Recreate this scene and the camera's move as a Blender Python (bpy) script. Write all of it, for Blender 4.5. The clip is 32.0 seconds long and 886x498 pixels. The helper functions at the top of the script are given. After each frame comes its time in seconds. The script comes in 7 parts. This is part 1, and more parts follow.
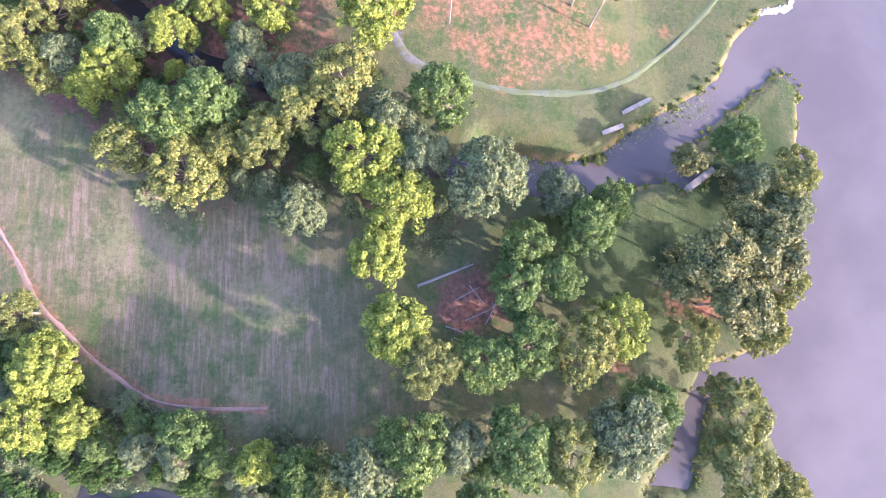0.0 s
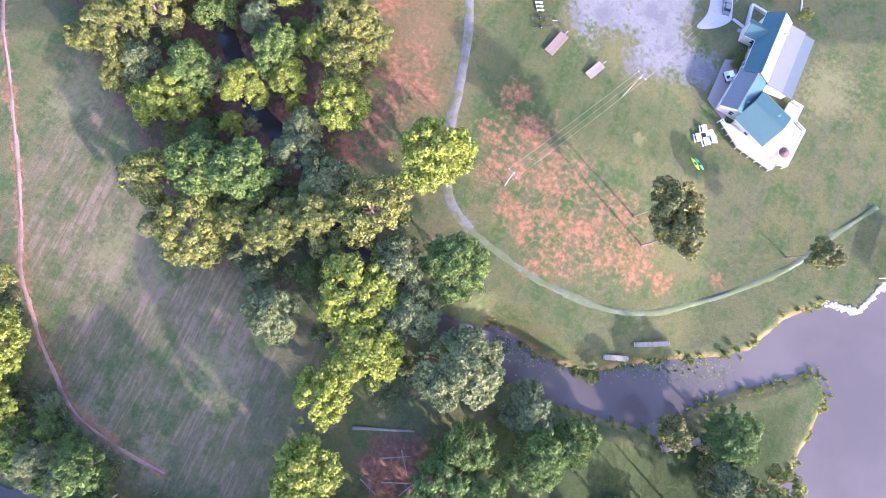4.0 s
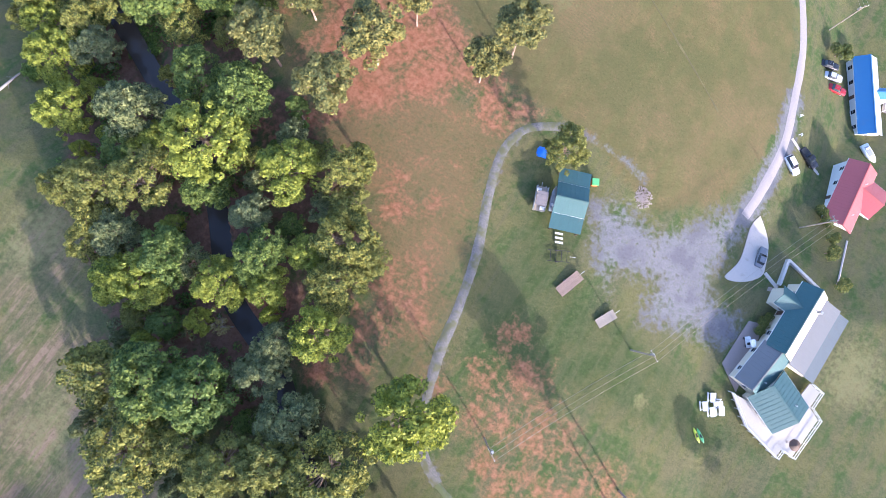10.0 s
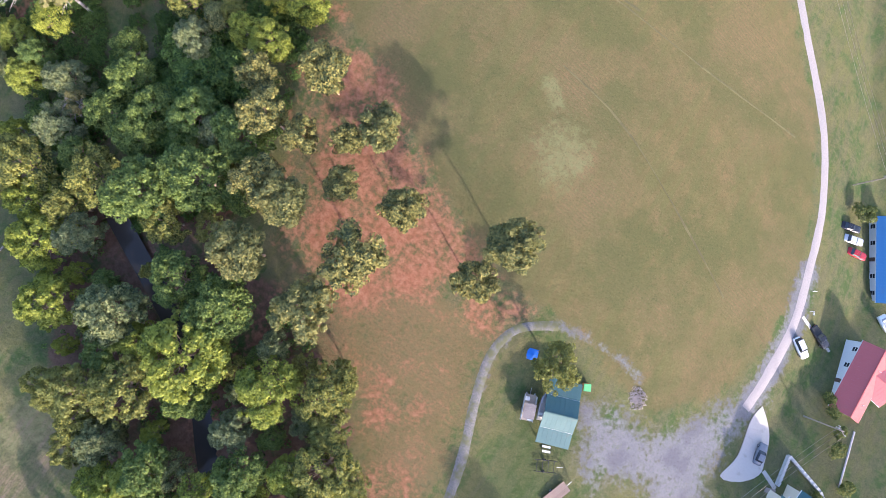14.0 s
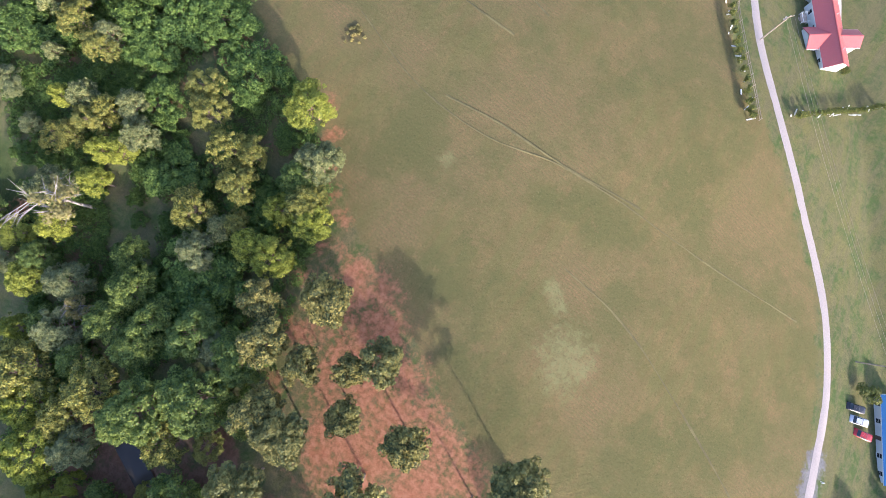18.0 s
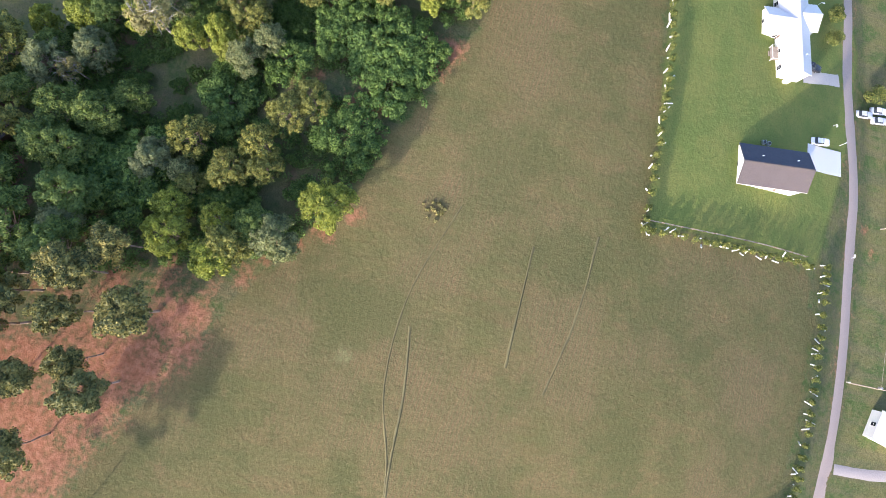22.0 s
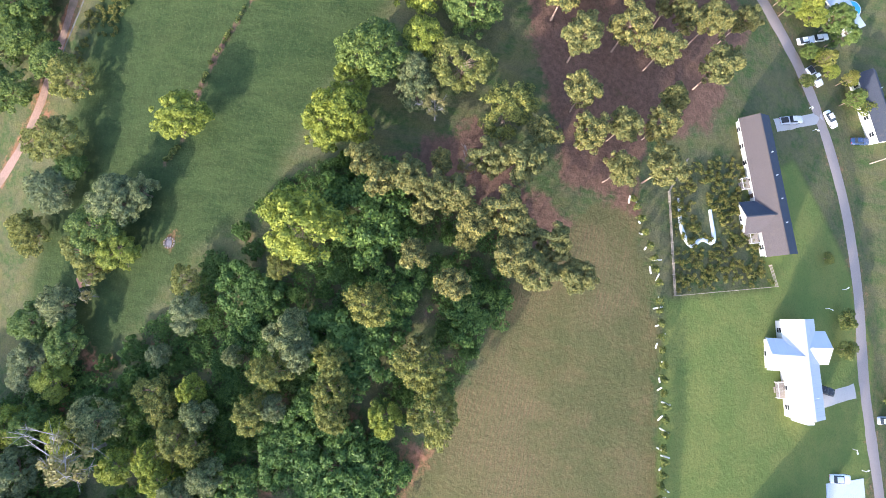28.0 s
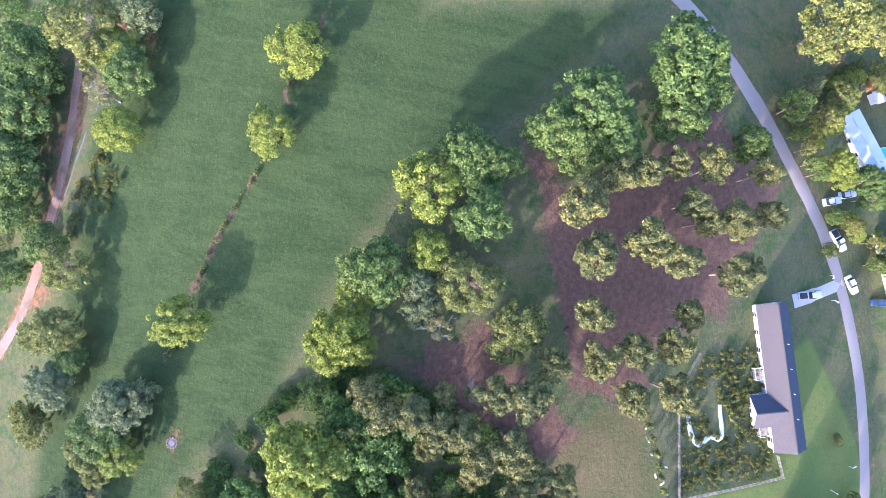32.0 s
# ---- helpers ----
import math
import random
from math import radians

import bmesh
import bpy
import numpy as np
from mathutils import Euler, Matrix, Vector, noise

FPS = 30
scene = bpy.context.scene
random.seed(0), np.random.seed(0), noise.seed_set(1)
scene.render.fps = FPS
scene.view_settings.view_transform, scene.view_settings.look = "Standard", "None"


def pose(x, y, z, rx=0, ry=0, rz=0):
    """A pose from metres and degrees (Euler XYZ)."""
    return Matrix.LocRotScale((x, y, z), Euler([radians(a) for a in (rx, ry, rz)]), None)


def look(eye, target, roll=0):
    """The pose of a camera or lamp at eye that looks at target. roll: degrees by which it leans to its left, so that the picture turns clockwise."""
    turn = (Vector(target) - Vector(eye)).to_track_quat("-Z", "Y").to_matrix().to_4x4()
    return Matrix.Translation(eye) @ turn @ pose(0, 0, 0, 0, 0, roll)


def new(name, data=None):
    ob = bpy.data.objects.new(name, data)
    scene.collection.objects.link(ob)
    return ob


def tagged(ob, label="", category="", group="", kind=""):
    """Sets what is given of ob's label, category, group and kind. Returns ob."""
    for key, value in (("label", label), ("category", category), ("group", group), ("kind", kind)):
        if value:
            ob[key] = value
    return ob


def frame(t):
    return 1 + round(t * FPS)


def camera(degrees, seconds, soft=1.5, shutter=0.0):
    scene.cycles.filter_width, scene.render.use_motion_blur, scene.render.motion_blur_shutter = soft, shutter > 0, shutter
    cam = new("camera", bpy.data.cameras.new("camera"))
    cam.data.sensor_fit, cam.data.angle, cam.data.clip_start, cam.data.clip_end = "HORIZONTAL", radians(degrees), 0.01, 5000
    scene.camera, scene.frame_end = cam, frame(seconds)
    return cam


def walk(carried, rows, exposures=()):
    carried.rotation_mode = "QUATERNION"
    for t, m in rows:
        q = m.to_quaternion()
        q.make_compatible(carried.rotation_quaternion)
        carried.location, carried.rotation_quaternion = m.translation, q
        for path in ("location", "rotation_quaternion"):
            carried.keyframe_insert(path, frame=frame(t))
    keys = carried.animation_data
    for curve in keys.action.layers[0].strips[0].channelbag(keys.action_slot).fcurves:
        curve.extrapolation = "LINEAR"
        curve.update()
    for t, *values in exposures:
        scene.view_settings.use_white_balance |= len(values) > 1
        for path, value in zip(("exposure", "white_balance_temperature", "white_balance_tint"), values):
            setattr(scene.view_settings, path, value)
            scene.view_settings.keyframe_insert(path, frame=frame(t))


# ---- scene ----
cam = camera(90.0, 32.0, soft=0.8)
# seconds, place, turn
PATH = [
    (0, -0.00, -0.00, 88.70, 6.72, -2.37, -1.40),
    (0.5, 0.94, 3.80, 89.01, 6.69, -1.96, -1.22),
    (1, 1.84, 7.58, 89.40, 6.52, -2.16, 6.23),
    (1.5, 2.53, 11.48, 89.91, 6.29, -2.68, 17.02),
    (2, 2.82, 15.80, 90.42, 6.14, -2.55, 22.43),
    (2.5, 2.83, 20.38, 90.73, 5.96, -1.97, 22.61),
    (3, 2.69, 24.85, 90.75, 5.90, -1.49, 22.60),
    (3.5, 2.46, 28.80, 90.38, 5.97, -1.21, 22.72),
    (5.5, 1.49, 41.41, 85.46, 6.96, -2.02, 32.84),
    (6, 0.58, 44.13, 85.22, 7.32, -2.02, 33.38),
    (6.5, -0.89, 46.86, 85.29, 7.49, -2.16, 33.92),
    (7, -2.79, 49.89, 85.34, 7.57, -2.34, 34.27),
    (7.5, -5.02, 53.21, 85.35, 7.56, -2.45, 34.37),
    (8, -7.51, 56.75, 85.39, 7.62, -2.57, 34.16),
    (8.5, -10.10, 60.62, 85.49, 7.38, -2.71, 34.24),
    (9, -12.64, 64.91, 85.60, 7.21, -2.62, 34.11),
    (9.5, -15.12, 69.40, 85.63, 6.84, -2.58, 34.33),
    (10, -17.61, 74.11, 85.58, 6.36, -2.47, 34.70),
    (10.5, -20.25, 78.93, 85.50, 5.84, -2.41, 35.00),
    (11, -23.02, 83.84, 85.44, 5.27, -2.32, 35.23),
    (11.5, -25.78, 88.87, 85.43, 4.66, -2.18, 35.48),
    (12, -28.50, 93.94, 85.64, 4.18, -1.91, 35.70),
    (12.5, -31.26, 98.97, 86.03, 3.74, -1.61, 35.91),
    (13, -33.97, 103.94, 86.44, 3.51, -1.33, 35.99),
    (13.5, -36.53, 108.87, 86.61, 3.26, -0.98, 36.16),
    (14, -38.98, 113.42, 86.57, 3.33, -0.80, 36.13),
    (14.5, -41.34, 117.18, 86.62, 4.08, -0.76, 35.91),
    (16.5, -51.14, 128.92, 88.84, 6.87, -1.34, 36.00),
    (17, -54.14, 132.82, 88.91, 7.13, -1.04, 35.98),
    (17.5, -57.75, 137.66, 88.92, 6.77, -1.05, 35.99),
    (18, -61.66, 142.99, 88.98, 5.97, -1.10, 36.01),
    (18.5, -65.57, 148.57, 88.99, 5.23, -1.10, 36.16),
    (19, -69.05, 154.15, 88.75, 4.82, -0.97, 36.34),
    (19.5, -72.05, 159.42, 88.33, 4.84, -0.85, 39.33),
    (20, -75.05, 164.37, 88.06, 5.07, -1.21, 48.81),
    (20.5, -78.21, 168.99, 87.93, 5.08, -2.09, 67.73),
    (21, -81.77, 173.01, 87.68, 5.23, -2.63, 84.70),
    (21.5, -86.12, 176.21, 87.44, 5.32, -3.29, 99.77),
    (22, -91.23, 178.66, 87.20, 5.58, -2.84, 103.43),
    (22.5, -96.89, 180.15, 87.05, 5.78, -2.33, 103.96),
    (23, -102.89, 180.82, 86.92, 5.87, -1.91, 103.14),
    (23.5, -109.18, 180.80, 86.79, 5.97, -1.65, 102.08),
    (24, -115.95, 180.24, 86.61, 5.87, -1.64, 101.49),
    (24.5, -123.21, 179.21, 86.43, 5.33, -1.70, 101.20),
    (25, -130.64, 177.89, 86.32, 4.77, -1.80, 101.08),
    (25.5, -137.67, 176.55, 86.24, 4.49, -1.95, 100.98),
    (27.5, -162.66, 171.79, 85.22, 7.02, -1.99, 100.59),
    (28, -168.60, 170.69, 85.34, 7.38, -1.75, 100.75),
    (28.5, -174.57, 169.59, 85.72, 7.52, -1.59, 101.27),
    (29, -180.79, 168.49, 86.18, 7.15, -1.50, 101.79),
    (29.5, -187.17, 167.34, 86.69, 6.58, -1.35, 102.00),
    (30, -193.61, 165.98, 87.06, 5.74, -1.30, 102.21),
    (30.5, -199.72, 164.61, 87.28, 4.89, -1.35, 102.41),
    (31, -205.34, 163.39, 87.36, 4.16, -1.34, 102.56),
    (31.5, -210.50, 162.33, 87.33, 3.47, -1.30, 102.66),
    (32, -215.45, 161.31, 87.27, 2.85, -1.26, 101.49),
]
walk(cam, [(t, pose(x, y, z, a, b, c)) for t, x, y, z, a, b, c in PATH],
     [(0, 2.6, 5250, 39), (3, 2.5, 5200, 38), (6, 2.25, 5150, 30), (10, 2.0, 5300, 25), (14, 1.9, 5550, 25), (19, 1.85, 5650, 23), (25, 1.85, 5750, 19), (28, 2.05, 5450, 18), (32, 2.35, 5000, 27)])

# ---- light: a low warm sun, clear hazy morning sky ----
SUN_DIR = Vector((0.915, -0.40, 0.30)).normalized()
world = bpy.data.worlds.new("sky")
scene.world = world
world.use_nodes = True
wn = world.node_tree
sky = wn.nodes.new("ShaderNodeTexSky")
sky.sky_type = "NISHITA"
sky.sun_disc = False
sky.sun_elevation = math.asin(SUN_DIR.z)
sky.sun_rotation = math.atan2(SUN_DIR.x, SUN_DIR.y)
sky.dust_density = 2.5
wn.links.new(sky.outputs[0], wn.nodes["Background"].inputs[0])
wn.nodes["Background"].inputs[1].default_value = 0.15
sun = new("sun", bpy.data.lights.new("sun", "SUN"))
sun.data.energy = 2.6
sun.data.angle = radians(0.9)
sun.data.color = (1.0, 0.86, 0.64)
sun.matrix_world = look(SUN_DIR * 300, (0, 0, 0))


# ---- materials ----
def nodes_of(name):
    m = bpy.data.materials.new(name)
    m.use_nodes = True
    nt = m.node_tree
    return m, nt, nt.nodes["Principled BSDF"]


def add(nt, kind, **inputs):
    n = nt.nodes.new(kind)
    for key, v in inputs.items():
        n.inputs[key.replace("_", " ")].default_value = v
    return n


def mixer(nt, fac, a, b, mode="MIX"):
    n = nt.nodes.new("ShaderNodeMix")
    n.data_type, n.blend_type = "RGBA", mode
    for sock, v in ((n.inputs[0], fac), (n.inputs[6], a), (n.inputs[7], b)):
        if hasattr(v, "is_linked"):
            nt.links.new(v, sock)
        elif isinstance(v, tuple):
            sock.default_value = (*v, 1)
        else:
            sock.default_value = v
    return n.outputs[2]


def noise_out(nt, vec, scale, detail=4.0, rough=0.6):
    n = add(nt, "ShaderNodeTexNoise", Scale=scale, Detail=detail, Roughness=rough)
    nt.links.new(vec, n.inputs["Vector"])
    return n.outputs[0]


def ramp(nt, val, lo, hi, a=0.0, b=1.0):
    n = add(nt, "ShaderNodeMapRange")
    n.interpolation_type = "SMOOTHSTEP"
    nt.links.new(val, n.inputs[0])
    for i, v in enumerate((lo, hi, a, b)):
        n.inputs[i + 1].default_value = v
    return n.outputs[0]


def math2(nt, op, a, b):
    n = nt.nodes.new("ShaderNodeMath")
    n.operation = op
    for i, v in enumerate((a, b)):
        if hasattr(v, "is_linked"):
            nt.links.new(v, n.inputs[i])
        else:
            n.inputs[i].default_value = v
    return n.outputs[0]


def bumped(nt, bsdf, height, strength, dist):
    b = add(nt, "ShaderNodeBump", Strength=strength, Distance=dist)
    nt.links.new(height, b.inputs["Height"])
    nt.links.new(b.outputs[0], bsdf.inputs["Normal"])


def surface(name, a, b, big=0.6, fine=14.0, rough=0.8, metal=0.0, bump=0.15, dirt=(0.2, 0.17, 0.13), stain=0.25, random=0.0, cover=0.55):
    """A worn surface: two colours mixed by grain and by broad stains."""
    m, nt, bsdf = nodes_of(name)
    co = add(nt, "ShaderNodeTexCoord").outputs["Object"]
    coarse, grain = noise_out(nt, co, big, 5), noise_out(nt, co, fine, 3)
    col = mixer(nt, ramp(nt, grain, 0.3, 0.7), a, b)
    col = mixer(nt, ramp(nt, coarse, cover, cover + 0.22, 0.0, stain), col, dirt)
    if random:
        info = nt.nodes.new("ShaderNodeObjectInfo")
        col = mixer(nt, ramp(nt, info.outputs["Random"], 0, 1, 0, random), col, tuple(c * 0.55 for c in a))
    nt.links.new(col, bsdf.inputs["Base Color"])
    bsdf.inputs["Metallic"].default_value = metal
    nt.links.new(ramp(nt, coarse, 0.3, 0.8, rough - 0.08, min(1, rough + 0.12)), bsdf.inputs["Roughness"])
    bumped(nt, bsdf, grain, bump, 0.02)
    return m


def leaves(name, dark, light, third, through_amount=0.36):
    m, nt, bsdf = nodes_of(name)
    geo, info = nt.nodes.new("ShaderNodeNewGeometry"), nt.nodes.new("ShaderNodeObjectInfo")
    col = mixer(nt, ramp(nt, geo.outputs["Random Per Island"], 0.35, 0.68), dark, light)
    col = mixer(nt, ramp(nt, info.outputs["Random"], 0.2, 1, 0, 0.55), col, third)
    co = add(nt, "ShaderNodeTexCoord").outputs["Object"]
    col = mixer(nt, ramp(nt, noise_out(nt, co, 0.5, 2), 0.47, 0.60, 0, 0.4), col, light)
    nt.links.new(col, bsdf.inputs["Base Color"])
    bsdf.inputs["Roughness"].default_value = 0.62
    bsdf.inputs["Specular IOR Level"].default_value = 0.25
    tr = nt.nodes.new("ShaderNodeBsdfTranslucent")
    nt.links.new(col, tr.inputs[0])
    mx = nt.nodes.new("ShaderNodeMixShader")
    mx.inputs[0].default_value = through_amount
    nt.links.new(bsdf.outputs[0], mx.inputs[1])
    nt.links.new(tr.outputs[0], mx.inputs[2])
    nt.links.new(mx.outputs[0], nt.nodes["Material Output"].inputs[0])
    return m


def glass_mat(name, tint):
    m, nt, bsdf = nodes_of(name)
    co = add(nt, "ShaderNodeTexCoord").outputs["Object"]
    nt.links.new(mixer(nt, noise_out(nt, co, 2.0), tint, tuple(c * 1.6 for c in tint)), bsdf.inputs["Base Color"])
    bsdf.inputs["Roughness"].default_value = 0.06
    return m


def water_mat(name, tint, deep):
    m, nt, bsdf = nodes_of(name)
    co = add(nt, "ShaderNodeTexCoord").outputs["Object"]
    col = mixer(nt, ramp(nt, noise_out(nt, co, 0.03, 4), 0.35, 0.7), tint, deep)
    nt.links.new(col, bsdf.inputs["Base Color"])
    bsdf.inputs["Roughness"].default_value = 0.13
    bsdf.inputs["IOR"].default_value = 1.33
    n = noise_out(nt, co, 1.6, 4)
    bumped(nt, bsdf, n, 0.12, 0.05)
    return m


WHITE = surface("white paint", (0.78, 0.78, 0.76), (0.70, 0.70, 0.68), rough=0.55, stain=0.12)
CREAM = surface("cream siding", (0.72, 0.66, 0.52), (0.66, 0.60, 0.48), rough=0.6, stain=0.15)
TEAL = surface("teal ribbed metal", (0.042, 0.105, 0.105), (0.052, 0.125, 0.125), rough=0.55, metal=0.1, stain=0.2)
# lighter copy of TEAL: sunlight painted into slopes that face the sun
LIT_TEAL = surface("sunlit teal metal", (0.062, 0.130, 0.122), (0.075, 0.150, 0.140), rough=0.7, stain=0.2)
SAGE = surface("grey teal metal", (0.15, 0.155, 0.155), (0.18, 0.185, 0.185), rough=0.75, metal=0.0, stain=0.2)
# cream holds the bright sun on the lodge's steep upper slope
LIT_CREAM = surface("sunlit cream roof metal", (0.60, 0.50, 0.38), (0.66, 0.56, 0.43), rough=0.75, metal=0.0, stain=0.15)
RED = surface("red ribbed metal", (0.42, 0.105, 0.10), (0.48, 0.13, 0.12), rough=0.42, metal=0.2, stain=0.2)
BLUE = surface("blue ribbed metal", (0.055, 0.19, 0.38), (0.065, 0.22, 0.42), rough=0.42, metal=0.2, stain=0.15)
WHITE_METAL = surface("white roof metal", (0.56, 0.57, 0.58), (0.50, 0.51, 0.53), rough=0.4, metal=0.1, stain=0.15)
# brown paints the sunlit slopes of two roofs, the dark shingles their shaded ones
LIT_SHINGLE = surface("sunlit brown asphalt shingles", (0.085, 0.072, 0.070), (0.12, 0.10, 0.097), fine=6, rough=0.92, bump=0.5)
NAVY = surface("dark slate and shaded shingles", (0.035, 0.042, 0.06), (0.055, 0.062, 0.082), fine=6, rough=0.85, bump=0.5)
CONCRETE = surface("pale concrete", (0.42, 0.375, 0.33), (0.50, 0.45, 0.40), rough=0.85, stain=0.35)
PAVING = surface("brown paving", (0.27, 0.21, 0.19), (0.33, 0.27, 0.24), rough=0.85, stain=0.3)
WOOD = surface("weathered wood", (0.30, 0.25, 0.20), (0.40, 0.34, 0.27), rough=0.85, fine=9, random=0.35)
BROWNWOOD = surface("brown plank wood", (0.24, 0.165, 0.125), (0.33, 0.235, 0.18), rough=0.85, fine=9, random=0.3)
DARKWOOD = surface("dark brown timber", (0.10, 0.06, 0.04), (0.16, 0.10, 0.07), rough=0.8, fine=9, random=0.35)
BARK = surface("pine bark", (0.20, 0.13, 0.09), (0.34, 0.25, 0.18), rough=0.95, fine=5, bump=0.6)
PINEBARK = surface("pale flaking pine bark", (0.28, 0.19, 0.14), (0.40, 0.29, 0.22), rough=0.95, fine=5, bump=0.6)
GREYBARK = surface("grey dead wood", (0.22, 0.20, 0.18), (0.34, 0.31, 0.28), rough=0.9, fine=5, bump=0.5)
STEEL = surface("galvanised steel", (0.42, 0.43, 0.45), (0.5, 0.51, 0.52), rough=0.4, metal=0.8)
RUBBER = surface("black rubber", (0.018, 0.018, 0.018), (0.03, 0.03, 0.03), rough=0.8)
TARP = surface("blue tarpaulin", (0.02, 0.16, 0.60), (0.03, 0.20, 0.68), rough=0.4, bump=0.6, stain=0.05)
GREENP = surface("green plastic", (0.10, 0.42, 0.16), (0.14, 0.48, 0.18), rough=0.45, stain=0.1)
YELLOWP = surface("yellow plastic", (0.55, 0.62, 0.04), (0.62, 0.66, 0.06), rough=0.45, stain=0.05)
ORANGEP = surface("orange plastic", (0.62, 0.18, 0.05), (0.68, 0.22, 0.06), rough=0.5, stain=0.1)
STONE = surface("pale rubble", (0.30, 0.245, 0.21), (0.44, 0.37, 0.33), rough=0.95, random=0.4, bump=0.6)
SLABWHITE = surface("bright crushed stone", (0.56, 0.55, 0.54), (0.68, 0.67, 0.66), fine=4, rough=0.95, bump=0.6)
ASPHALT = surface("pinkish worn asphalt", (0.30, 0.236, 0.200), (0.365, 0.29, 0.245), big=0.12, fine=5, rough=0.95, stain=0.45, dirt=(0.25, 0.215, 0.20))
GRAVEL = surface("pale gravel", (0.26, 0.232, 0.222), (0.34, 0.305, 0.29), big=0.15, fine=5, rough=0.95, bump=0.5, stain=0.5, dirt=(0.22, 0.21, 0.21))
TRACKM = surface("grey gravel track", (0.115, 0.11, 0.10), (0.20, 0.185, 0.17), big=0.5, fine=4, rough=0.95, bump=0.5, stain=0.95, dirt=(0.12, 0.12, 0.055), cover=0.42)
GRASSTRACK = surface("overgrown gravel track", (0.10, 0.118, 0.055), (0.15, 0.155, 0.115), big=0.25, fine=3, rough=1.0, stain=0.9, dirt=(0.10, 0.12, 0.045), cover=0.36)
RUTM = surface("trampled dark grass", (0.085, 0.078, 0.031), (0.108, 0.095, 0.039), big=0.3, fine=3, rough=1.0, stain=0.8, dirt=(0.15, 0.13, 0.055), cover=0.4)
CLAYM = surface("red clay earth", (0.27, 0.165, 0.125), (0.36, 0.225, 0.165), big=0.16, fine=3, rough=0.98, bump=0.5, stain=0.85, dirt=(0.15, 0.12, 0.07), cover=0.46)
GLASS = glass_mat("dark window glass", (0.02, 0.025, 0.03))
POOLM = water_mat("pool water", (0.10, 0.45, 0.62), (0.14, 0.52, 0.70))
WATER = water_mat("lake water", (0.105, 0.088, 0.080), (0.14, 0.118, 0.105))
CREEKM = water_mat("creek water", (0.045, 0.04, 0.035), (0.07, 0.06, 0.05))
LEAF = {
    "D": leaves("deep green leaves", (0.070, 0.112, 0.030), (0.225, 0.285, 0.062), (0.112, 0.178, 0.050)),
    "Y": leaves("yellow green leaves", (0.118, 0.160, 0.030), (0.390, 0.415, 0.060), (0.215, 0.255, 0.048)),
    "O": leaves("olive leaves", (0.095, 0.122, 0.035), (0.350, 0.335, 0.074), (0.180, 0.198, 0.056)),
    "P": leaves("pine needles", (0.075, 0.094, 0.034), (0.310, 0.275, 0.076), (0.135, 0.148, 0.052), 0.25),
    "G": leaves("grey green leaves", (0.098, 0.128, 0.056), (0.280, 0.300, 0.115), (0.170, 0.205, 0.100)),
    "X": leaves("sparse pale leaves", (0.224, 0.204, 0.068), (0.343, 0.300, 0.112), (0.185, 0.192, 0.080)),
    "B": leaves("vine leaves", (0.055, 0.106, 0.026), (0.175, 0.262, 0.055), (0.082, 0.146, 0.036)),
    "S": leaves("shrub leaves", (0.070, 0.104, 0.026), (0.224, 0.234, 0.055), (0.148, 0.172, 0.045)),
    "W": leaves("weeds", (0.092, 0.120, 0.024), (0.224, 0.198, 0.048), (0.172, 0.168, 0.040)),
}


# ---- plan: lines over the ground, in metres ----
# the camera's ground track, used as the crest of the arched ground
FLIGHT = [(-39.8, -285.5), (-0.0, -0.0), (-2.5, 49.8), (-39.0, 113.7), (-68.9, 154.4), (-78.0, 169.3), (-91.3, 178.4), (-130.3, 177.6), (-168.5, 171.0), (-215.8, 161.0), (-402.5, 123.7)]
TRACK = [(84.4, 91.1), (77.5, 81.1), (71.0, 70.2), (58.1, 57.2), (43.1, 46.8), (27.2, 43.9), (14.9, 44.8), (3.9, 47.8), (-3.1, 52.3), (-8.4, 64.3), (-11.0, 75.8), (-14.0, 86.7), (-19.1, 99.2), (-21.4, 107.2), (-20.0, 114.2), (-13.7, 119.4)]
TRACK_END = [(-13.7, 119.4), (-6.3, 121.3), (1.1, 121.4), (6.2, 120.5)]
DRIVE = [(30.3, 129.0), (31.0, 137.0), (31.0, 150.0), (28.0, 163.0), (23.5, 178.0), (13.0, 195.0), (-7.0, 213.5), (-22.0, 227.0), (-35.0, 241.0), (-47.5, 262.0), (-51.5, 280.0)]
MAIN_ROAD = [(50.0, 270.0), (-17.0, 280.0), (-56.0, 282.0), (-82.0, 283.0), (-102.0, 282.5), (-122.0, 280.5), (-143.0, 278.5), (-168.0, 273.0), (-192.0, 270.0), (-211.0, 265.5), (-229.0, 257.5), (-244.0, 247.5), (-263.0, 229.0), (-275.0, 215.0), (-286.0, 198.0), (-315.0, 141.0), (-349.0, 50.0)]
BRANCH = [(-73.0, 285.5), (-73.9, 297.1), (-78.8, 319.6)]
DIRT_ROAD = [(-157.7, 54.8), (-178.3, 68.9), (-192.6, 74.3), (-212.5, 76.4), (-229.9, 76.8), (-251.5, 75.2), (-298.8, 76.4)]
CLAY_TRACK = [(-123.0, 62.0), (-107.0, 44.0), (-94.0, 26.0), (-84.0, 11.0), (-77.9, 0.7), (-65.8, -10.9), (-55.6, -17.7), (-44.3, -19.7), (-30.7, -19.9)]
DITCH = [(-265.3, 129.9), (-254.7, 127.3), (-244.8, 124.6), (-240.6, 127.1), (-232.5, 124.2), (-220.6, 119.7), (-210.2, 116.2), (-200.2, 114.4), (-191.8, 114.2), (-187.1, 111.2)]
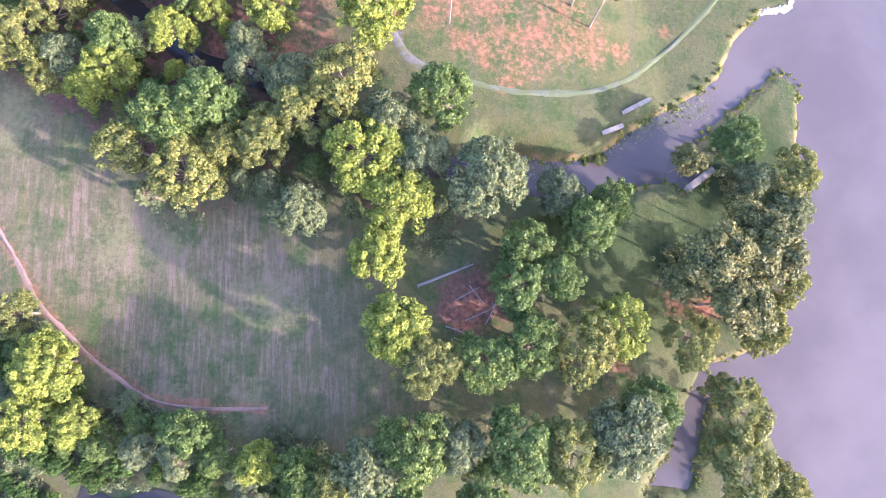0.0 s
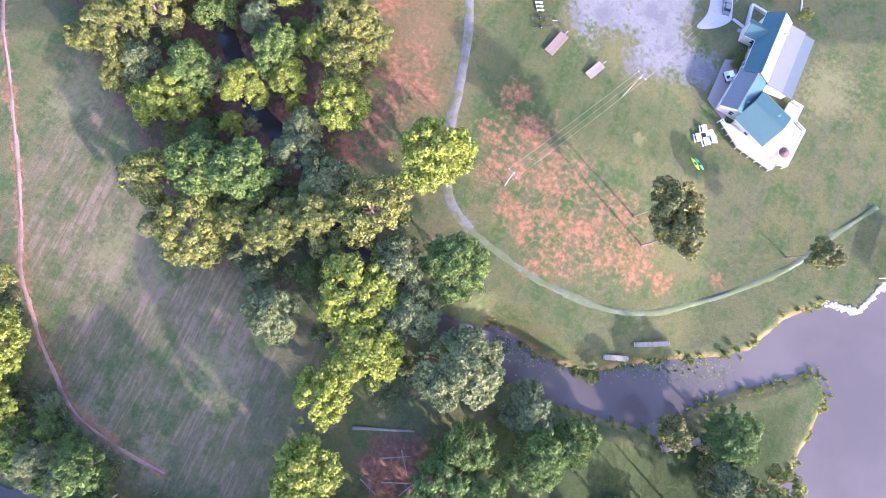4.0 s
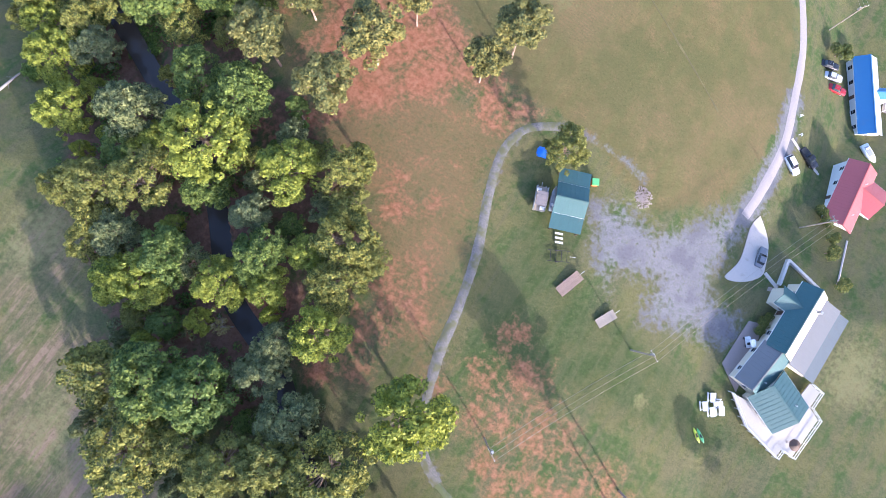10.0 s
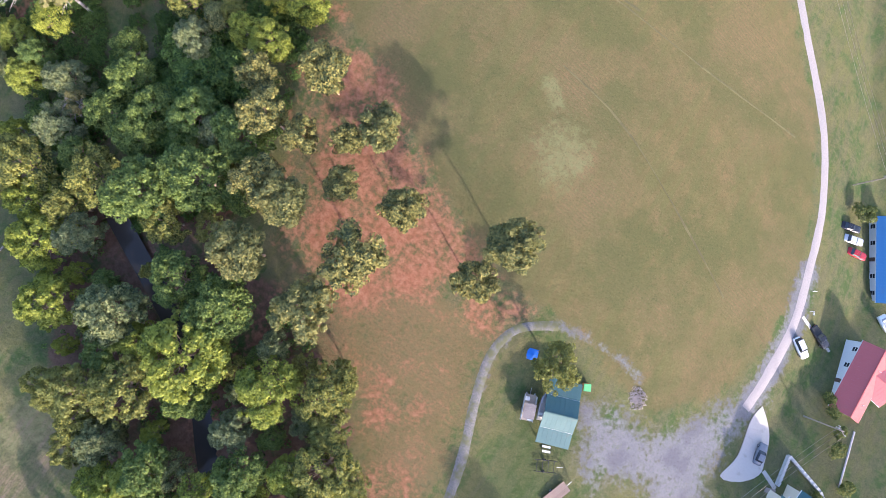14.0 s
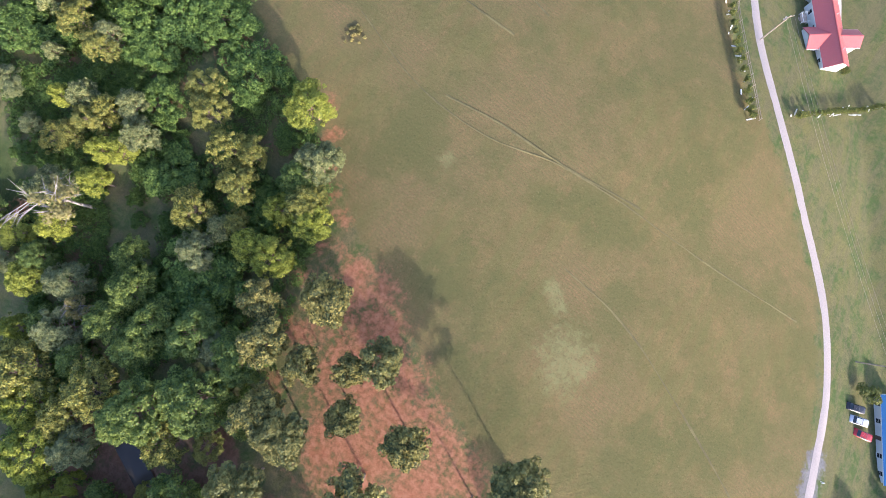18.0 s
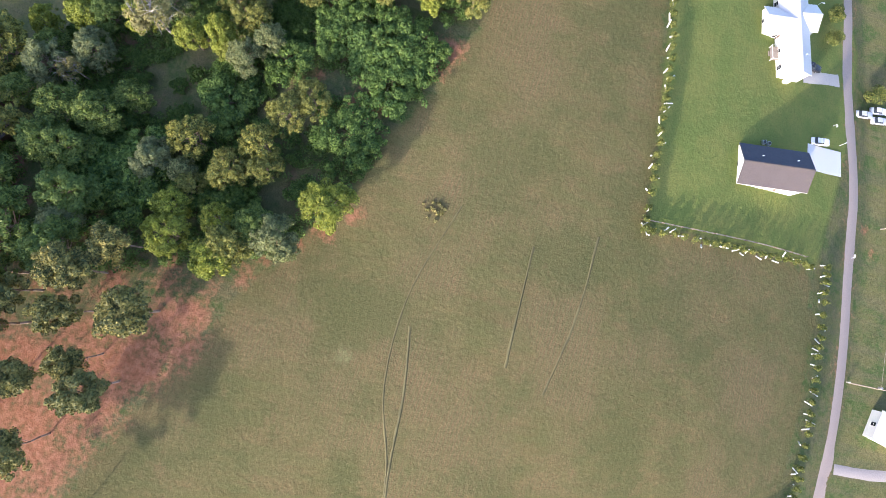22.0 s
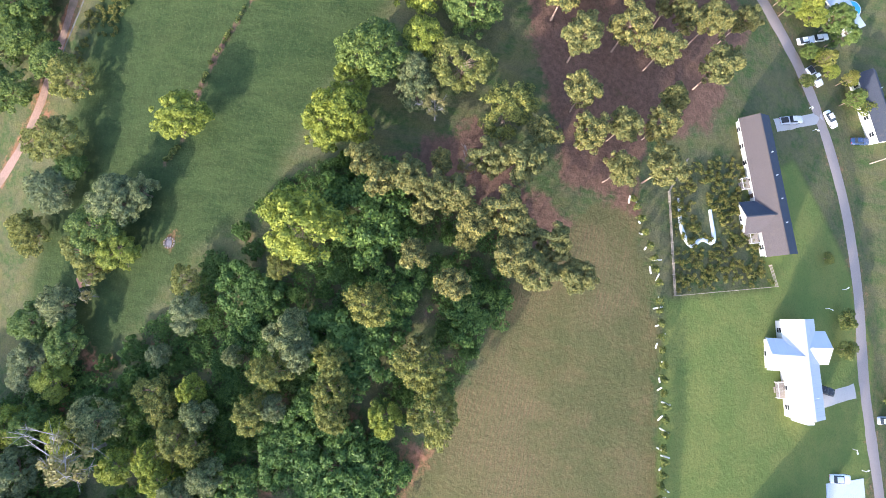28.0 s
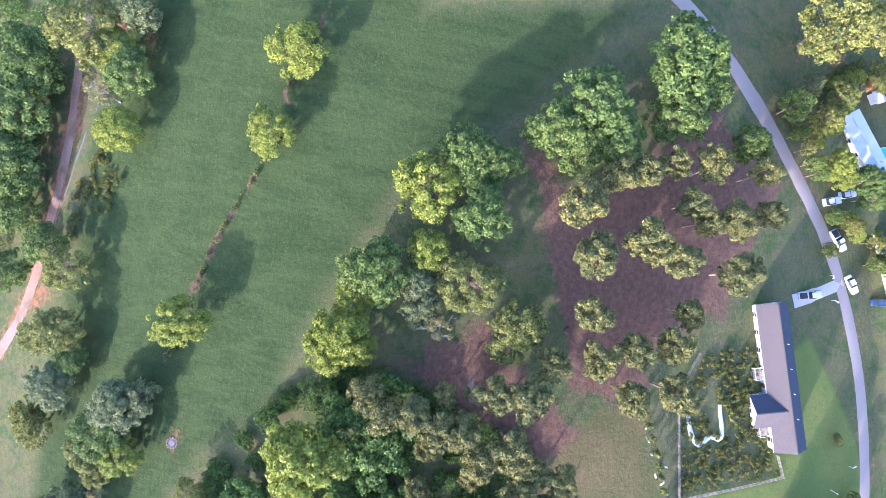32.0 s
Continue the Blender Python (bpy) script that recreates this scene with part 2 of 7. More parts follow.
SHORE_N = [(91.5, 75.4), (88.1, 67.2), (80.7, 66.0), (73.4, 58.7), (69.0, 50.0), (65.2, 46.9), (53.5, 40.8), (45.3, 35.9), (39.0, 30.9), (28.7, 30.6), (20.0, 31.5), (15.2, 32.1)]
SHORE_S = [(20.9, 22.0), (30.7, 21.8), (43.4, 23.1), (54.9, 25.2), (57.8, 23.1), (64.0, 25.7), (61.2, 31.7), (66.8, 38.2), (74.5, 43.7), (83.6, 50.9), (87.6, 46.7), (86.0, 33.3), (82.8, 15.2), (80.0, -2.0), (73.4, -11.5), (58.9, -15.2)]
SHORE_W = [(56.2, -20.0), (53.1, -25.6), (50.5, -32.1), (44.8, -39.3), (54.4, -40.3), (56.3, -32.6), (59.6, -23.6), (61.8, -20.2), (70.4, -20.4), (72.8, -32.0), (75.7, -38.9)]
CREEK = [(21.6, 28.6), (11.6, 28.1), (3.3, 27.5), (-4.0, 28.8), (-13.3, 33.2), (-21.6, 38.8), (-33.2, 47.3), (-47.3, 52.3), (-54.8, 58.1), (-62.2, 65.4), (-70.5, 71.4), (-83.0, 76.4), (-92.6, 80.5), (-107.9, 87.1)]
CREEK_B = [(-68.0, -35.6), (-60.0, -38.2), (-52.5, -36.2), (-46.0, -37.6), (-39.0, -38.2), (-31.3, -40.5)]
VINE_PATH = [(-133.0, 136.6), (-129.5, 147.0), (-128.0, 154.6), (-125.7, 163.3)]
POINT = [(24.0, 21.0), (55.0, 24.0), (68.0, 36.0), (84.0, 49.0), (86.0, 30.0), (79.0, -4.0), (58.0, -14.0), (40.0, -12.0), (20.0, 8.0)]
VINE_GLADE = [(-146.0, 159.5), (-144.0, 166.0), (-142.0, 172.4)]
WEST_LAWN = [(-146.0, 86.0), (-180.0, 84.0), (-200.0, 84.5), (-232.0, 82.5), (-262.0, 84.5), (-278.0, 100.0), (-286.0, 150.0), (-250.0, 150.0), (-200.0, 132.0), (-165.0, 121.0), (-138.0, 106.0)]
FIELD = [(-13.9, 121.1), (12.4, 116.2), (24.9, 131.1), (27.8, 151.1), (22.4, 174.3), (11.6, 193.4), (-6.6, 209.2), (-19.9, 219.1), (-36.5, 227.4), (-52.3, 253.0), (-60.1, 267.8), (-85.5, 270.6), (-105.4, 270.2), (-117.8, 266.8), (-115.4, 221.6), (-151.9, 219.1), (-177.6, 215.0), (-197.5, 206.7), (-195.0, 199.2), (-174.3, 185.1), (-156.0, 180.9), (-130.3, 170.6), (-115.4, 162.7), (-101.3, 157.7), (-83.0, 145.2), (-63.9, 134.1), (-40.7, 124.5), (-27.4, 120.8)]
PINE_CLAY = [(-83.8, 139.9), (-72.2, 143.7), (-53.6, 129.8), (-26.4, 118.9), (-17.7, 118.4), (-24.8, 109.1), (-35.4, 112.3), (-49.4, 94.0), (-65.5, 100.3), (-73.5, 118.5)]
RED_SLOPE = [(-24.5, 58.4), (-27.5, 74.7), (-25.8, 84.7), (-13.4, 74.2), (-10.2, 65.1), (-15.8, 65.5), (-19.5, 58.9), (-22.4, 47.6), (-17.5, 56.1), (-28.5, 64.1)]
LAWN_E = [(-116.9, 221.0), (-178.8, 217.6), (-186.1, 243.1), (-206.7, 234.1), (-218.0, 248.1), (-197.6, 265.6), (-178.6, 275.8), (-148.8, 274.3), (-119.6, 268.8)]
LAWN_W = [(-196.5, 114.1), (-228.8, 124.1), (-246.5, 130.9), (-264.1, 136.5), (-272.8, 165.3), (-280.1, 195.3), (-254.8, 176.0), (-230.9, 152.8), (-202.2, 140.6), (-181.0, 136.0), (-167.1, 121.1), (-167.7, 110.6)]
LAWN_W2 = [(-224.9, 120.7), (-195.0, 115.5), (-172.0, 114.1), (-150.0, 107.2), (-135.0, 100.8), (-153.0, 99.2), (-185.2, 106.3), (-215.8, 108.6)]
MEADOW = [(-90.4, 49.8), (-65.6, 29.5), (-47.8, 19.0), (-28.7, 27.7), (-12.4, 9.7), (-12.5, -7.0), (-3.8, -20.1), (-21.1, -26.9), (-59.0, -20.5), (-79.3, -1.1), (-87.3, 14.1)]
GRAVEL_YARD = [(-2.0, 109.8), (5.9, 113.8), (14.0, 113.0), (22.7, 122.9), (30.1, 134.7), (34.3, 133.9), (30.1, 114.4), (32.0, 109.6), (40.9, 108.4), (41.0, 100.6), (34.4, 99.6), (27.9, 97.3), (20.3, 94.9), (19.6, 103.7), (11.1, 100.4), (12.8, 95.2), (5.8, 99.5)]
PINE_FLOOR = [(-250.9, 169.6), (-226.5, 181.4), (-196.6, 191.8), (-194.9, 209.1), (-211.4, 211.3), (-218.6, 225.3), (-237.4, 231.3), (-250.3, 235.9), (-263.7, 213.4), (-252.2, 204.2), (-237.6, 184.0)]
PINE_FLOOR2 = [(-196.8, 157.6), (-208.8, 173.2), (-195.8, 187.3), (-190.9, 197.6), (-181.9, 189.9), (-190.0, 168.0)]
GARDEN = [(-201.5, 215.8), (-180.4, 219.2), (-186.9, 243.9), (-215.2, 232.6), (-209.5, 219.2)]
LAKE_LAWN = [(46.6, 77.5), (59.1, 80.1), (67.4, 123.8), (82.3, 95.4), (77.5, 81.1), (72.0, 70.9), (57.8, 57.7), (43.8, 47.8), (29.1, 45.1), (18.8, 44.8), (28.7, 49.9), (43.7, 59.4)]
FOREST = [(-115.0, 62.8), (-157.8, 119.5), (-163.4, 158.7), (-141.7, 174.9), (-102.8, 158.9), (-91.6, 149.9), (-80.7, 118.9), (-79.7, 99.0)]
FOREST2 = [(-157.2, 120.8), (-186.0, 135.2), (-197.1, 151.4), (-191.5, 170.8), (-185.1, 196.2), (-173.6, 184.2), (-162.3, 181.7), (-135.8, 170.8), (-125.0, 129.9), (-124.5, 111.3)]
FOREST3 = [(-123.1, 73.8), (-87.2, 103.1), (-60.7, 91.9), (-40.2, 86.8), (-25.7, 70.6), (-29.2, 50.3), (-29.8, 33.8), (-53.7, 24.5), (-87.8, 48.2)]
FOREST4 = [(-72.3, 34.1), (-64.7, 47.0), (-36.9, 51.7), (-22.6, 49.4), (-9.4, 36.7), (5.8, 30.6), (18.6, 23.6), (3.2, 7.7), (-19.6, 19.9), (-53.2, 16.2)]
WOOD_W = [(-260.2, 35.1), (-258.9, 70.1), (-239.5, 69.3), (-217.7, 70.8), (-196.1, 65.9), (-184.0, 57.7)]
WOOD_S = [(-86.0, -1.5), (-78.1, 1.2), (-67.6, -14.3), (-50.3, -19.3), (-32.4, -21.9), (-19.4, -25.3), (-15.399999999999999, -35.3), (-60.0, -62.0), (-110.0, -45.0), (-100.0, -8.0)]
SLOPE = [(-54.0, 86.8), (-59.7, 121.2), (-37.0, 112.8), (-21.4, 110.1), (-18.0, 97.2), (-13.4, 79.2), (-8.2, 62.6), (-25.0, 66.0), (-36.1, 83.0)]
CLAY_YARD = [(-5.5, 68.3), (-3.4, 79.7), (10.6, 79.5), (17.9, 71.9), (33.6, 71.5), (46.6, 54.7), (36.5, 48.4), (22.1, 45.7), (9.0, 49.9), (-0.9, 59.1)]
RUT_A = [(-40.4, 182.1), (-25.9, 182.6), (-10.1, 183.9), (8.3, 186.5)]
RUT_B = [(-109.8, 182.6), (-90.4, 176.5), (-72.5, 176.0), (-57.1, 180.2), (-40.4, 182.1)]
RUT_D = [(-84.3, 178.1), (-71.3, 180.1), (-55.4, 180.8), (-37.1, 183.4)]
RUT_E = [(-77.1, 206.8), (-93.8, 210.3), (-110.8, 211.7)]
RUT_F = [(-80.7, 198.2), (-91.4, 198.3), (-105.4, 198.5)]
VERGE = [(-230.1, 81.2), (-224.3, 80.2), (-216.7, 79.0), (-210.4, 78.0), (-205.2, 77.5)]
RUT_C = [(-43.3, 163.1), (-27.0, 161.1), (-6.2, 153.3), (12.5, 145.0)]
LOGYARD = [(1.1, 3.7), (11.4, 8.1), (17.0, 1.1), (20.2, -3.5), (5.3, -7.5), (2.0, -3.0)]
PAD = [(33.6, 131.8), (37.9, 128.3), (39.4, 122.4), (39.3, 119.1), (36.2, 115.6), (32.6, 114.4), (34.0, 120.0), (32.7, 127.9)]
TERRACE = [(40.7, 98.3), (41.0, 107.2), (41.6, 118.1), (43.5, 118.9), (44.4, 108.6), (46.1, 94.9)]
YARD = [(-13.6, 92.7), (-15.8, 113.4), (-4.6, 118.8), (2.5, 112.0), (6.1, 96.8), (29.9, 96.5), (46.5, 90.9), (65.0, 89.7), (41.3, 77.0), (16.4, 71.4), (-0.3, 60.5), (-9.2, 69.9)]
LAWN_W3 = [(-256.9, 127.1), (-200.1, 109.0), (-183.7, 99.9), (-175.7, 87.2), (-196.5, 85.6), (-230.4, 83.1), (-251.4, 86.1), (-261.2, 105.7)]
DECK = [(44.7, 94.2), (50.3, 90.0), (58.7, 88.2), (58.9, 90.2), (61.5, 90.1), (62.5, 99.6), (59.9, 100.8), (60.2, 104.6), (57.6, 105.0), (57.0, 101.0), (55.6, 92.4), (48.6, 94.6)]
VINES_A = [(-197.8, 207.4), (-188.8, 212.1), (-178.2, 215.4), (-155.8, 219.3), (-139.4, 220.0), (-125.8, 220.5), (-114.9, 220.6)]
VINES_B = [(-114.7, 220.7), (-115.5, 230.2), (-116.5, 240.8), (-117.5, 252.4), (-118.1, 265.2)]
VINES_C = [(-119.2, 270.8), (-105.1, 271.8), (-85.3, 272.1), (-66.2, 271.7), (-60.1, 267.8), (-52.4, 253.0), (-45.1, 240.1), (-36.2, 229.2), (-27.0, 218.7)]
RAIL = [(-16.8, 228.0), (-9.8, 236.1), (-2.4, 244.2), (2.8, 249.5)]
PAVE_WALK = [(32.0, 153.8), (37.3, 152.6), (43.1, 151.8)]
WALK_LODGE = [(39.9, 120.6), (43.3, 119.0)]
WALL_LODGE = [(42.0, 110.9), (43.2, 119.7), (43.2, 126.4), (51.0, 124.0), (54.4, 121.4)]
LAWN_LINE = [(53.8, 139.3), (54.7, 127.0)]
HOUSE_DRIVE = [(-224.8, 242.0), (-228.2, 249.5), (-232.1, 257.0)]
SHORT_DRIVE = [(-163.8, 256.7), (-165.8, 262.7), (-167.9, 269.4)]
SHEETING = [(-200.7, 218.3), (-194.3, 219.5), (-191.0, 222.1), (-193.1, 224.6), (-193.3, 227.4), (-200.0, 225.9)]
GARDEN_FENCE = [(-215.6, 232.5), (-209.7, 219.1), (-201.5, 215.5), (-180.0, 219.3), (-186.9, 244.2), (-191.2, 242.1)]
POLES_A = [(6.5, 59.3), (22.2, 89.2), (43.2, 135.6)]
POLES_B = [(28.5, 189.1), (-34.0, 239.6)]
POLES_C = [(-94.1, 285.7), (-134.2, 289.3), (-224.5, 273.3)]
LAKE_LEVEL = -6.3


def off_line(x, y, line):
    """Distance from points to a broken line."""
    best = np.full(np.shape(x), 1e9)
    for (ax, ay), (bx, by) in zip(line, line[1:]):
        dx, dy = bx - ax, by - ay
        k = np.clip(((x - ax) * dx + (y - ay) * dy) / (dx * dx + dy * dy), 0, 1)
        best = np.minimum(best, np.hypot(x - ax - k * dx, y - ay - k * dy))
    return best


def inside(x, y, ring):
    """Signed distance to a ring, positive inside it."""
    d = off_line(x, y, ring + ring[:1])
    hit = np.zeros(np.shape(x), bool)
    for (ax, ay), (bx, by) in zip(ring, ring[1:] + ring[:1]):
        if ay != by:
            hit ^= ((ay > y) != (by > y)) & (x < (bx - ax) * (y - ay) / (by - ay) + ax)
    return np.where(hit, d, -d)


LAKE = SHORE_N + SHORE_S + SHORE_W + [(92, -60), (150, -210), (420, -250), (560, -40), (430, 130), (190, 120), (104, 92)]


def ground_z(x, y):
    """Height of the ground: an arch along FLIGHT, bent down to both sides to fit the camera's view, with the lake's
    basin and the creek's bed cut in.
    """
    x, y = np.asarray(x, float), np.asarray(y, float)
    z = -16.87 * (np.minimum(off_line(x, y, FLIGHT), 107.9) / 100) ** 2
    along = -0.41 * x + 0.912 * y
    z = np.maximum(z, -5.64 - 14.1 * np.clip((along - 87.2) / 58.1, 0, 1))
    wet = inside(x, y, LAKE)
    z = np.where(wet > -6, np.minimum(z, LAKE_LEVEL + 0.15 + np.maximum(-wet, 0) * 1.0), z)
    z = np.where(wet > 0, LAKE_LEVEL - np.minimum(wet, 6) * 0.4, z)
    bed = off_line(x, y, CREEK)
    return z - 1.1 * np.clip((5.5 - bed) / 3.5, 0, 1)


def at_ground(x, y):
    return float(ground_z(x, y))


# ---- helpers for meshes ----
def finish(name, bm, mat, smooth=False):
    me = bpy.data.meshes.new(name)
    bm.to_mesh(me)
    bm.free()
    for m in mat if isinstance(mat, (list, tuple)) else [mat]:
        me.materials.append(m)
    if smooth:
        me.polygons.foreach_set("use_smooth", [True] * len(me.polygons))
    return me


def part(name, bm, material, parent, label="", at=None):
    """Links a bmesh (or mesh) as one part under a thing."""
    me = bm if isinstance(bm, bpy.types.Mesh) else finish(name, bm, material)
    ob = new(name, me)
    ob.parent = parent
    if at is not None:
        ob.matrix_basis = at
    return tagged(ob, label)


def thing(name, label, category, m, group="", kind=""):
    ob = new(name)
    ob.empty_display_size = 0.3
    ob.matrix_world = m
    return tagged(ob, label, category, group, kind)


def box(bm, x, y, z, sx, sy, sz, m=None, bevel=0.0):
    r = bmesh.ops.create_cube(bm, size=1.0, matrix=(m or Matrix()) @ Matrix.Translation((x, y, z)) @ Matrix.Diagonal((sx, sy, sz, 1)))
    if bevel:
        edges = list({e for v in r["verts"] for e in v.link_edges})
        bmesh.ops.bevel(bm, geom=edges, offset=bevel, segments=2, affect="EDGES")
    return bm


def boxed(*args, **kw):
    return box(bmesh.new(), *args, **kw)


def tube(bm, a, b, ra, rb, n=7):
    a, b = Vector(a), Vector(b)
    d = b - a
    m = Matrix.Translation((a + b) / 2) @ d.to_track_quat("Z", "Y").to_matrix().to_4x4()
    bmesh.ops.create_cone(bm, cap_ends=True, segments=n, radius1=ra, radius2=rb, depth=d.length, matrix=m)
    return bm


def tubed(*args, **kw):
    return tube(bmesh.new(), *args, **kw)


def raw(name, verts, faces, mat, smooth=False):
    me = bpy.data.meshes.new(name)
    me.from_pydata(verts, [], faces)
    me.materials.append(mat)
    if smooth:
        me.polygons.foreach_set("use_smooth", [True] * len(me.polygons))
    return me


def curve_points(line, step):
    """Points at even steps along a smooth curve through the line's points."""
    p = np.array([line[0], *line, line[-1]], float)
    out = []
    for i in range(1, len(p) - 2):
        n = max(2, int(np.hypot(*(p[i + 1] - p[i])) / step))
        for t in np.linspace(0, 1, n, endpoint=False):
            out.append(0.5 * (2 * p[i] + (p[i + 1] - p[i - 1]) * t + (2 * p[i - 1] - 5 * p[i] + 4 * p[i + 1] - p[i + 2]) * t**2 + (3 * p[i] - p[i - 1] - 3 * p[i + 1] + p[i + 2]) * t**3))
    out.append(p[-1])
    return np.array(out)


def ribbon(name, line, width, mat, lift=0.06, step=1.5, ragged=0.12, across=4):
    """A road that lies on the ground, with uneven edges and a little thickness."""
    c = curve_points(line, step)
    t = np.gradient(c, axis=0)
    nrm = np.stack([-t[:, 1], t[:, 0]], 1) / np.maximum(np.hypot(t[:, 0], t[:, 1]), 1e-6)[:, None]
    verts, faces = [], []
    rng = np.random.default_rng(len(c))
    wob = np.convolve(rng.normal(0, 1, len(c) + 8), np.ones(4) / 4, "same")[: len(c)]
    for i in range(len(c)):
        for k in range(across + 1):
            f = k / across - 0.5
            q = c[i] + nrm[i] * (f * width + (abs(f) == 0.5) * np.sign(f) * (ragged * width * wob[(i + 3 * k) % len(c)]))
            edge = k in (0, across)
            verts.append((q[0], q[1], at_ground(*q) + (-0.12 if edge else lift + 0.03 * (1 - 4 * f * f))))
    w = across + 1
    for i in range(len(c) - 1):
        for k in range(across):
            a = i * w + k
            faces.append((a, a + 1, a + w + 1, a + w))
    return new(name, raw(name, verts, faces, mat, True))


def sheet(ring, top, mat, name, depth=0.25):
    """A flat slab with the given outline, laid on the ground."""
    bm = bmesh.new()
    lo = [bm.verts.new((x, y, at_ground(x, y) + top)) for x, y in ring]
    f = bm.faces.new(lo)
    f.normal_update()
    if f.normal.z < 0:
        f.normal_flip()
    r = bmesh.ops.extrude_face_region(bm, geom=[f])
    bmesh.ops.translate(bm, verts=[v for v in r["geom"] if isinstance(v, bmesh.types.BMVert)], vec=(0, 0, -depth))
    bmesh.ops.recalc_face_normals(bm, faces=bm.faces)
    bmesh.ops.triangulate(bm, faces=bm.faces)
    return finish(name, bm, mat)


# ---- ground ----
CLAY_SPOTS = []
PALE_SPOTS = []
CLAY_SPOTS += [(-22, 65, 4.5), (-20, 77, 4.0), (-22, 57, 4.5), (3, 62, 3.3), (1, 79, 3.4), (14, 67, 3.9), (25, 58, 4.4), (35, 59, 5.0), (15, 51, 3.3), (23, 51, 2.7), (36, 65, 2.8), (45, 55, 2.8), (9, 55, 2.7), (19, 46, 2.7), (57, 61, 1.7), (-27, 65, 3.4), (-32, 85, 3.5), (-62, 75, 4.8), (-42, 56, 4.6), (-26, 51, 3.3), (-41, 117, 7.1), (-47, 109, 5.9), (-58, 91, 4.6), (-54, 95, 4.6), (-26, 112, 3.5), (-64, 71, 3.5), (-59, 63, 3.4), (-6, 62, 3.2), (-3, 69, 2.2), (-24, 60, 4.3)]
CLAY_SPOTS += [(-20, 56, 3.2), (-25, 72, 4.4), (-27, 90, 3.4), (-35, 88, 2.8), (-77, 136, 5.1), (-59, 126, 5.6), (-70, 125, 4.5), (-47, 117, 4.5), (-66, 104, 4.5), (-41, 120, 4.5), (-29, 113, 3.9), (-39, 110, 3.9), (-65, 84, 4.5), (-59, 84, 4.4), (-80, 100, 2.3), (-30, 87, 2.7), (-35, 91, 2.2), (-80, 131, 6.7), (-77, 138, 3.4), (-56, 122, 5.5), (-79, 120, 4.5), (-93, 146, 3.4), (-98, 158, 2.3), (-136, 171, 2.9), (-125, 157, 2.9), (-151, 120, 1.8), (-86, 144, 2.3), (-76, 109, 4.4), (-127, 157, 2.9), (-141, 174, 2.9)]
CLAY_SPOTS += [(-133, 285, 1.7), (-127, 288, 1.7), (-194, 271, 2.9), (-199, 275, 3.5), (-145, 105, 3.4), (-145, 109, 2.8), (-137, 101, 3.4), (-200, 189, 6.9), (-224, 183, 7.1), (-198, 195, 5.7), (-182, 176, 4.4), (-142, 174, 2.6), (-240, 239, 3.4), (-210, 205, 3.6), (-226, 181, 5.7), (-211, 185, 5.6), (-214, 202, 6.9), (-258, 212, 6.1), (-193, 167, 5.5), (-192, 193, 4.5), (-235, 238, 2.5), (-222, 219, 3.6), (-193, 77, 3.1), (-226, 74, 2.5), (-172, 117, 2.0), (-256, 85, 4.9), (-252, 93, 3.0), (-286, 247, 5.5), (-285, 236, 4.0)]
CLAY_SPOTS += [(-22, 58, 4.8), (-29, 53, 3.6), (-87, 7, 2.3), (9, -3, 5.6), (14, 3, 3.4), (54, -1, 4.9), (61, -2, 4.9), (39, -14, 4.6)]
PALE_SPOTS += [(-61, 14, 8.3), (-87, 42, 6.0), (-52, 12, 4.7), (-51, -19, 4.5), (-34, -19, 4.4), (-31, 1, 6.8), (-39, -22, 3.3), (-24, -24, 1.5), (-88, 37, 4.7), (-87, 39, 4.7), (65, 112, 7.3), (29, 82, 1.6), (-34, 149, 5.2), (-43, 158, 2.1), (8, 116, 1.8), (-32, 147, 5.0), (-40, 156, 1.7), (-76, 167, 1.7)]


CLAY_SPOTS += [(-103, 162, 2.2), (-99, 156, 2.2), (-95, 152, 2.2), (-91, 148, 2.2), (-88, 143, 2.2), (-86, 137, 2.2), (-133, 137, 1.8), (-131, 142, 1.8), (-129, 148, 1.8), (-128, 155, 2.0), (-126, 163, 2.4), (-145, 161, 2.6), (-144, 166, 2.4), (-142, 172, 2.8)]
CLAY_SPOTS = [c for c in CLAY_SPOTS if not (c[0] < -180 and c[1] > 165 and c[0] > -262)]


def soft(v, width):
    return np.clip(v / width + 0.5, 0, 1)


def spots(x, y, rows):
    out = np.zeros(np.shape(x))
    for cx, cy, r in rows:
        out = np.maximum(out, np.exp(-((x - cx) ** 2 + (y - cy) ** 2) / (1.25 * r) ** 2))
    return out


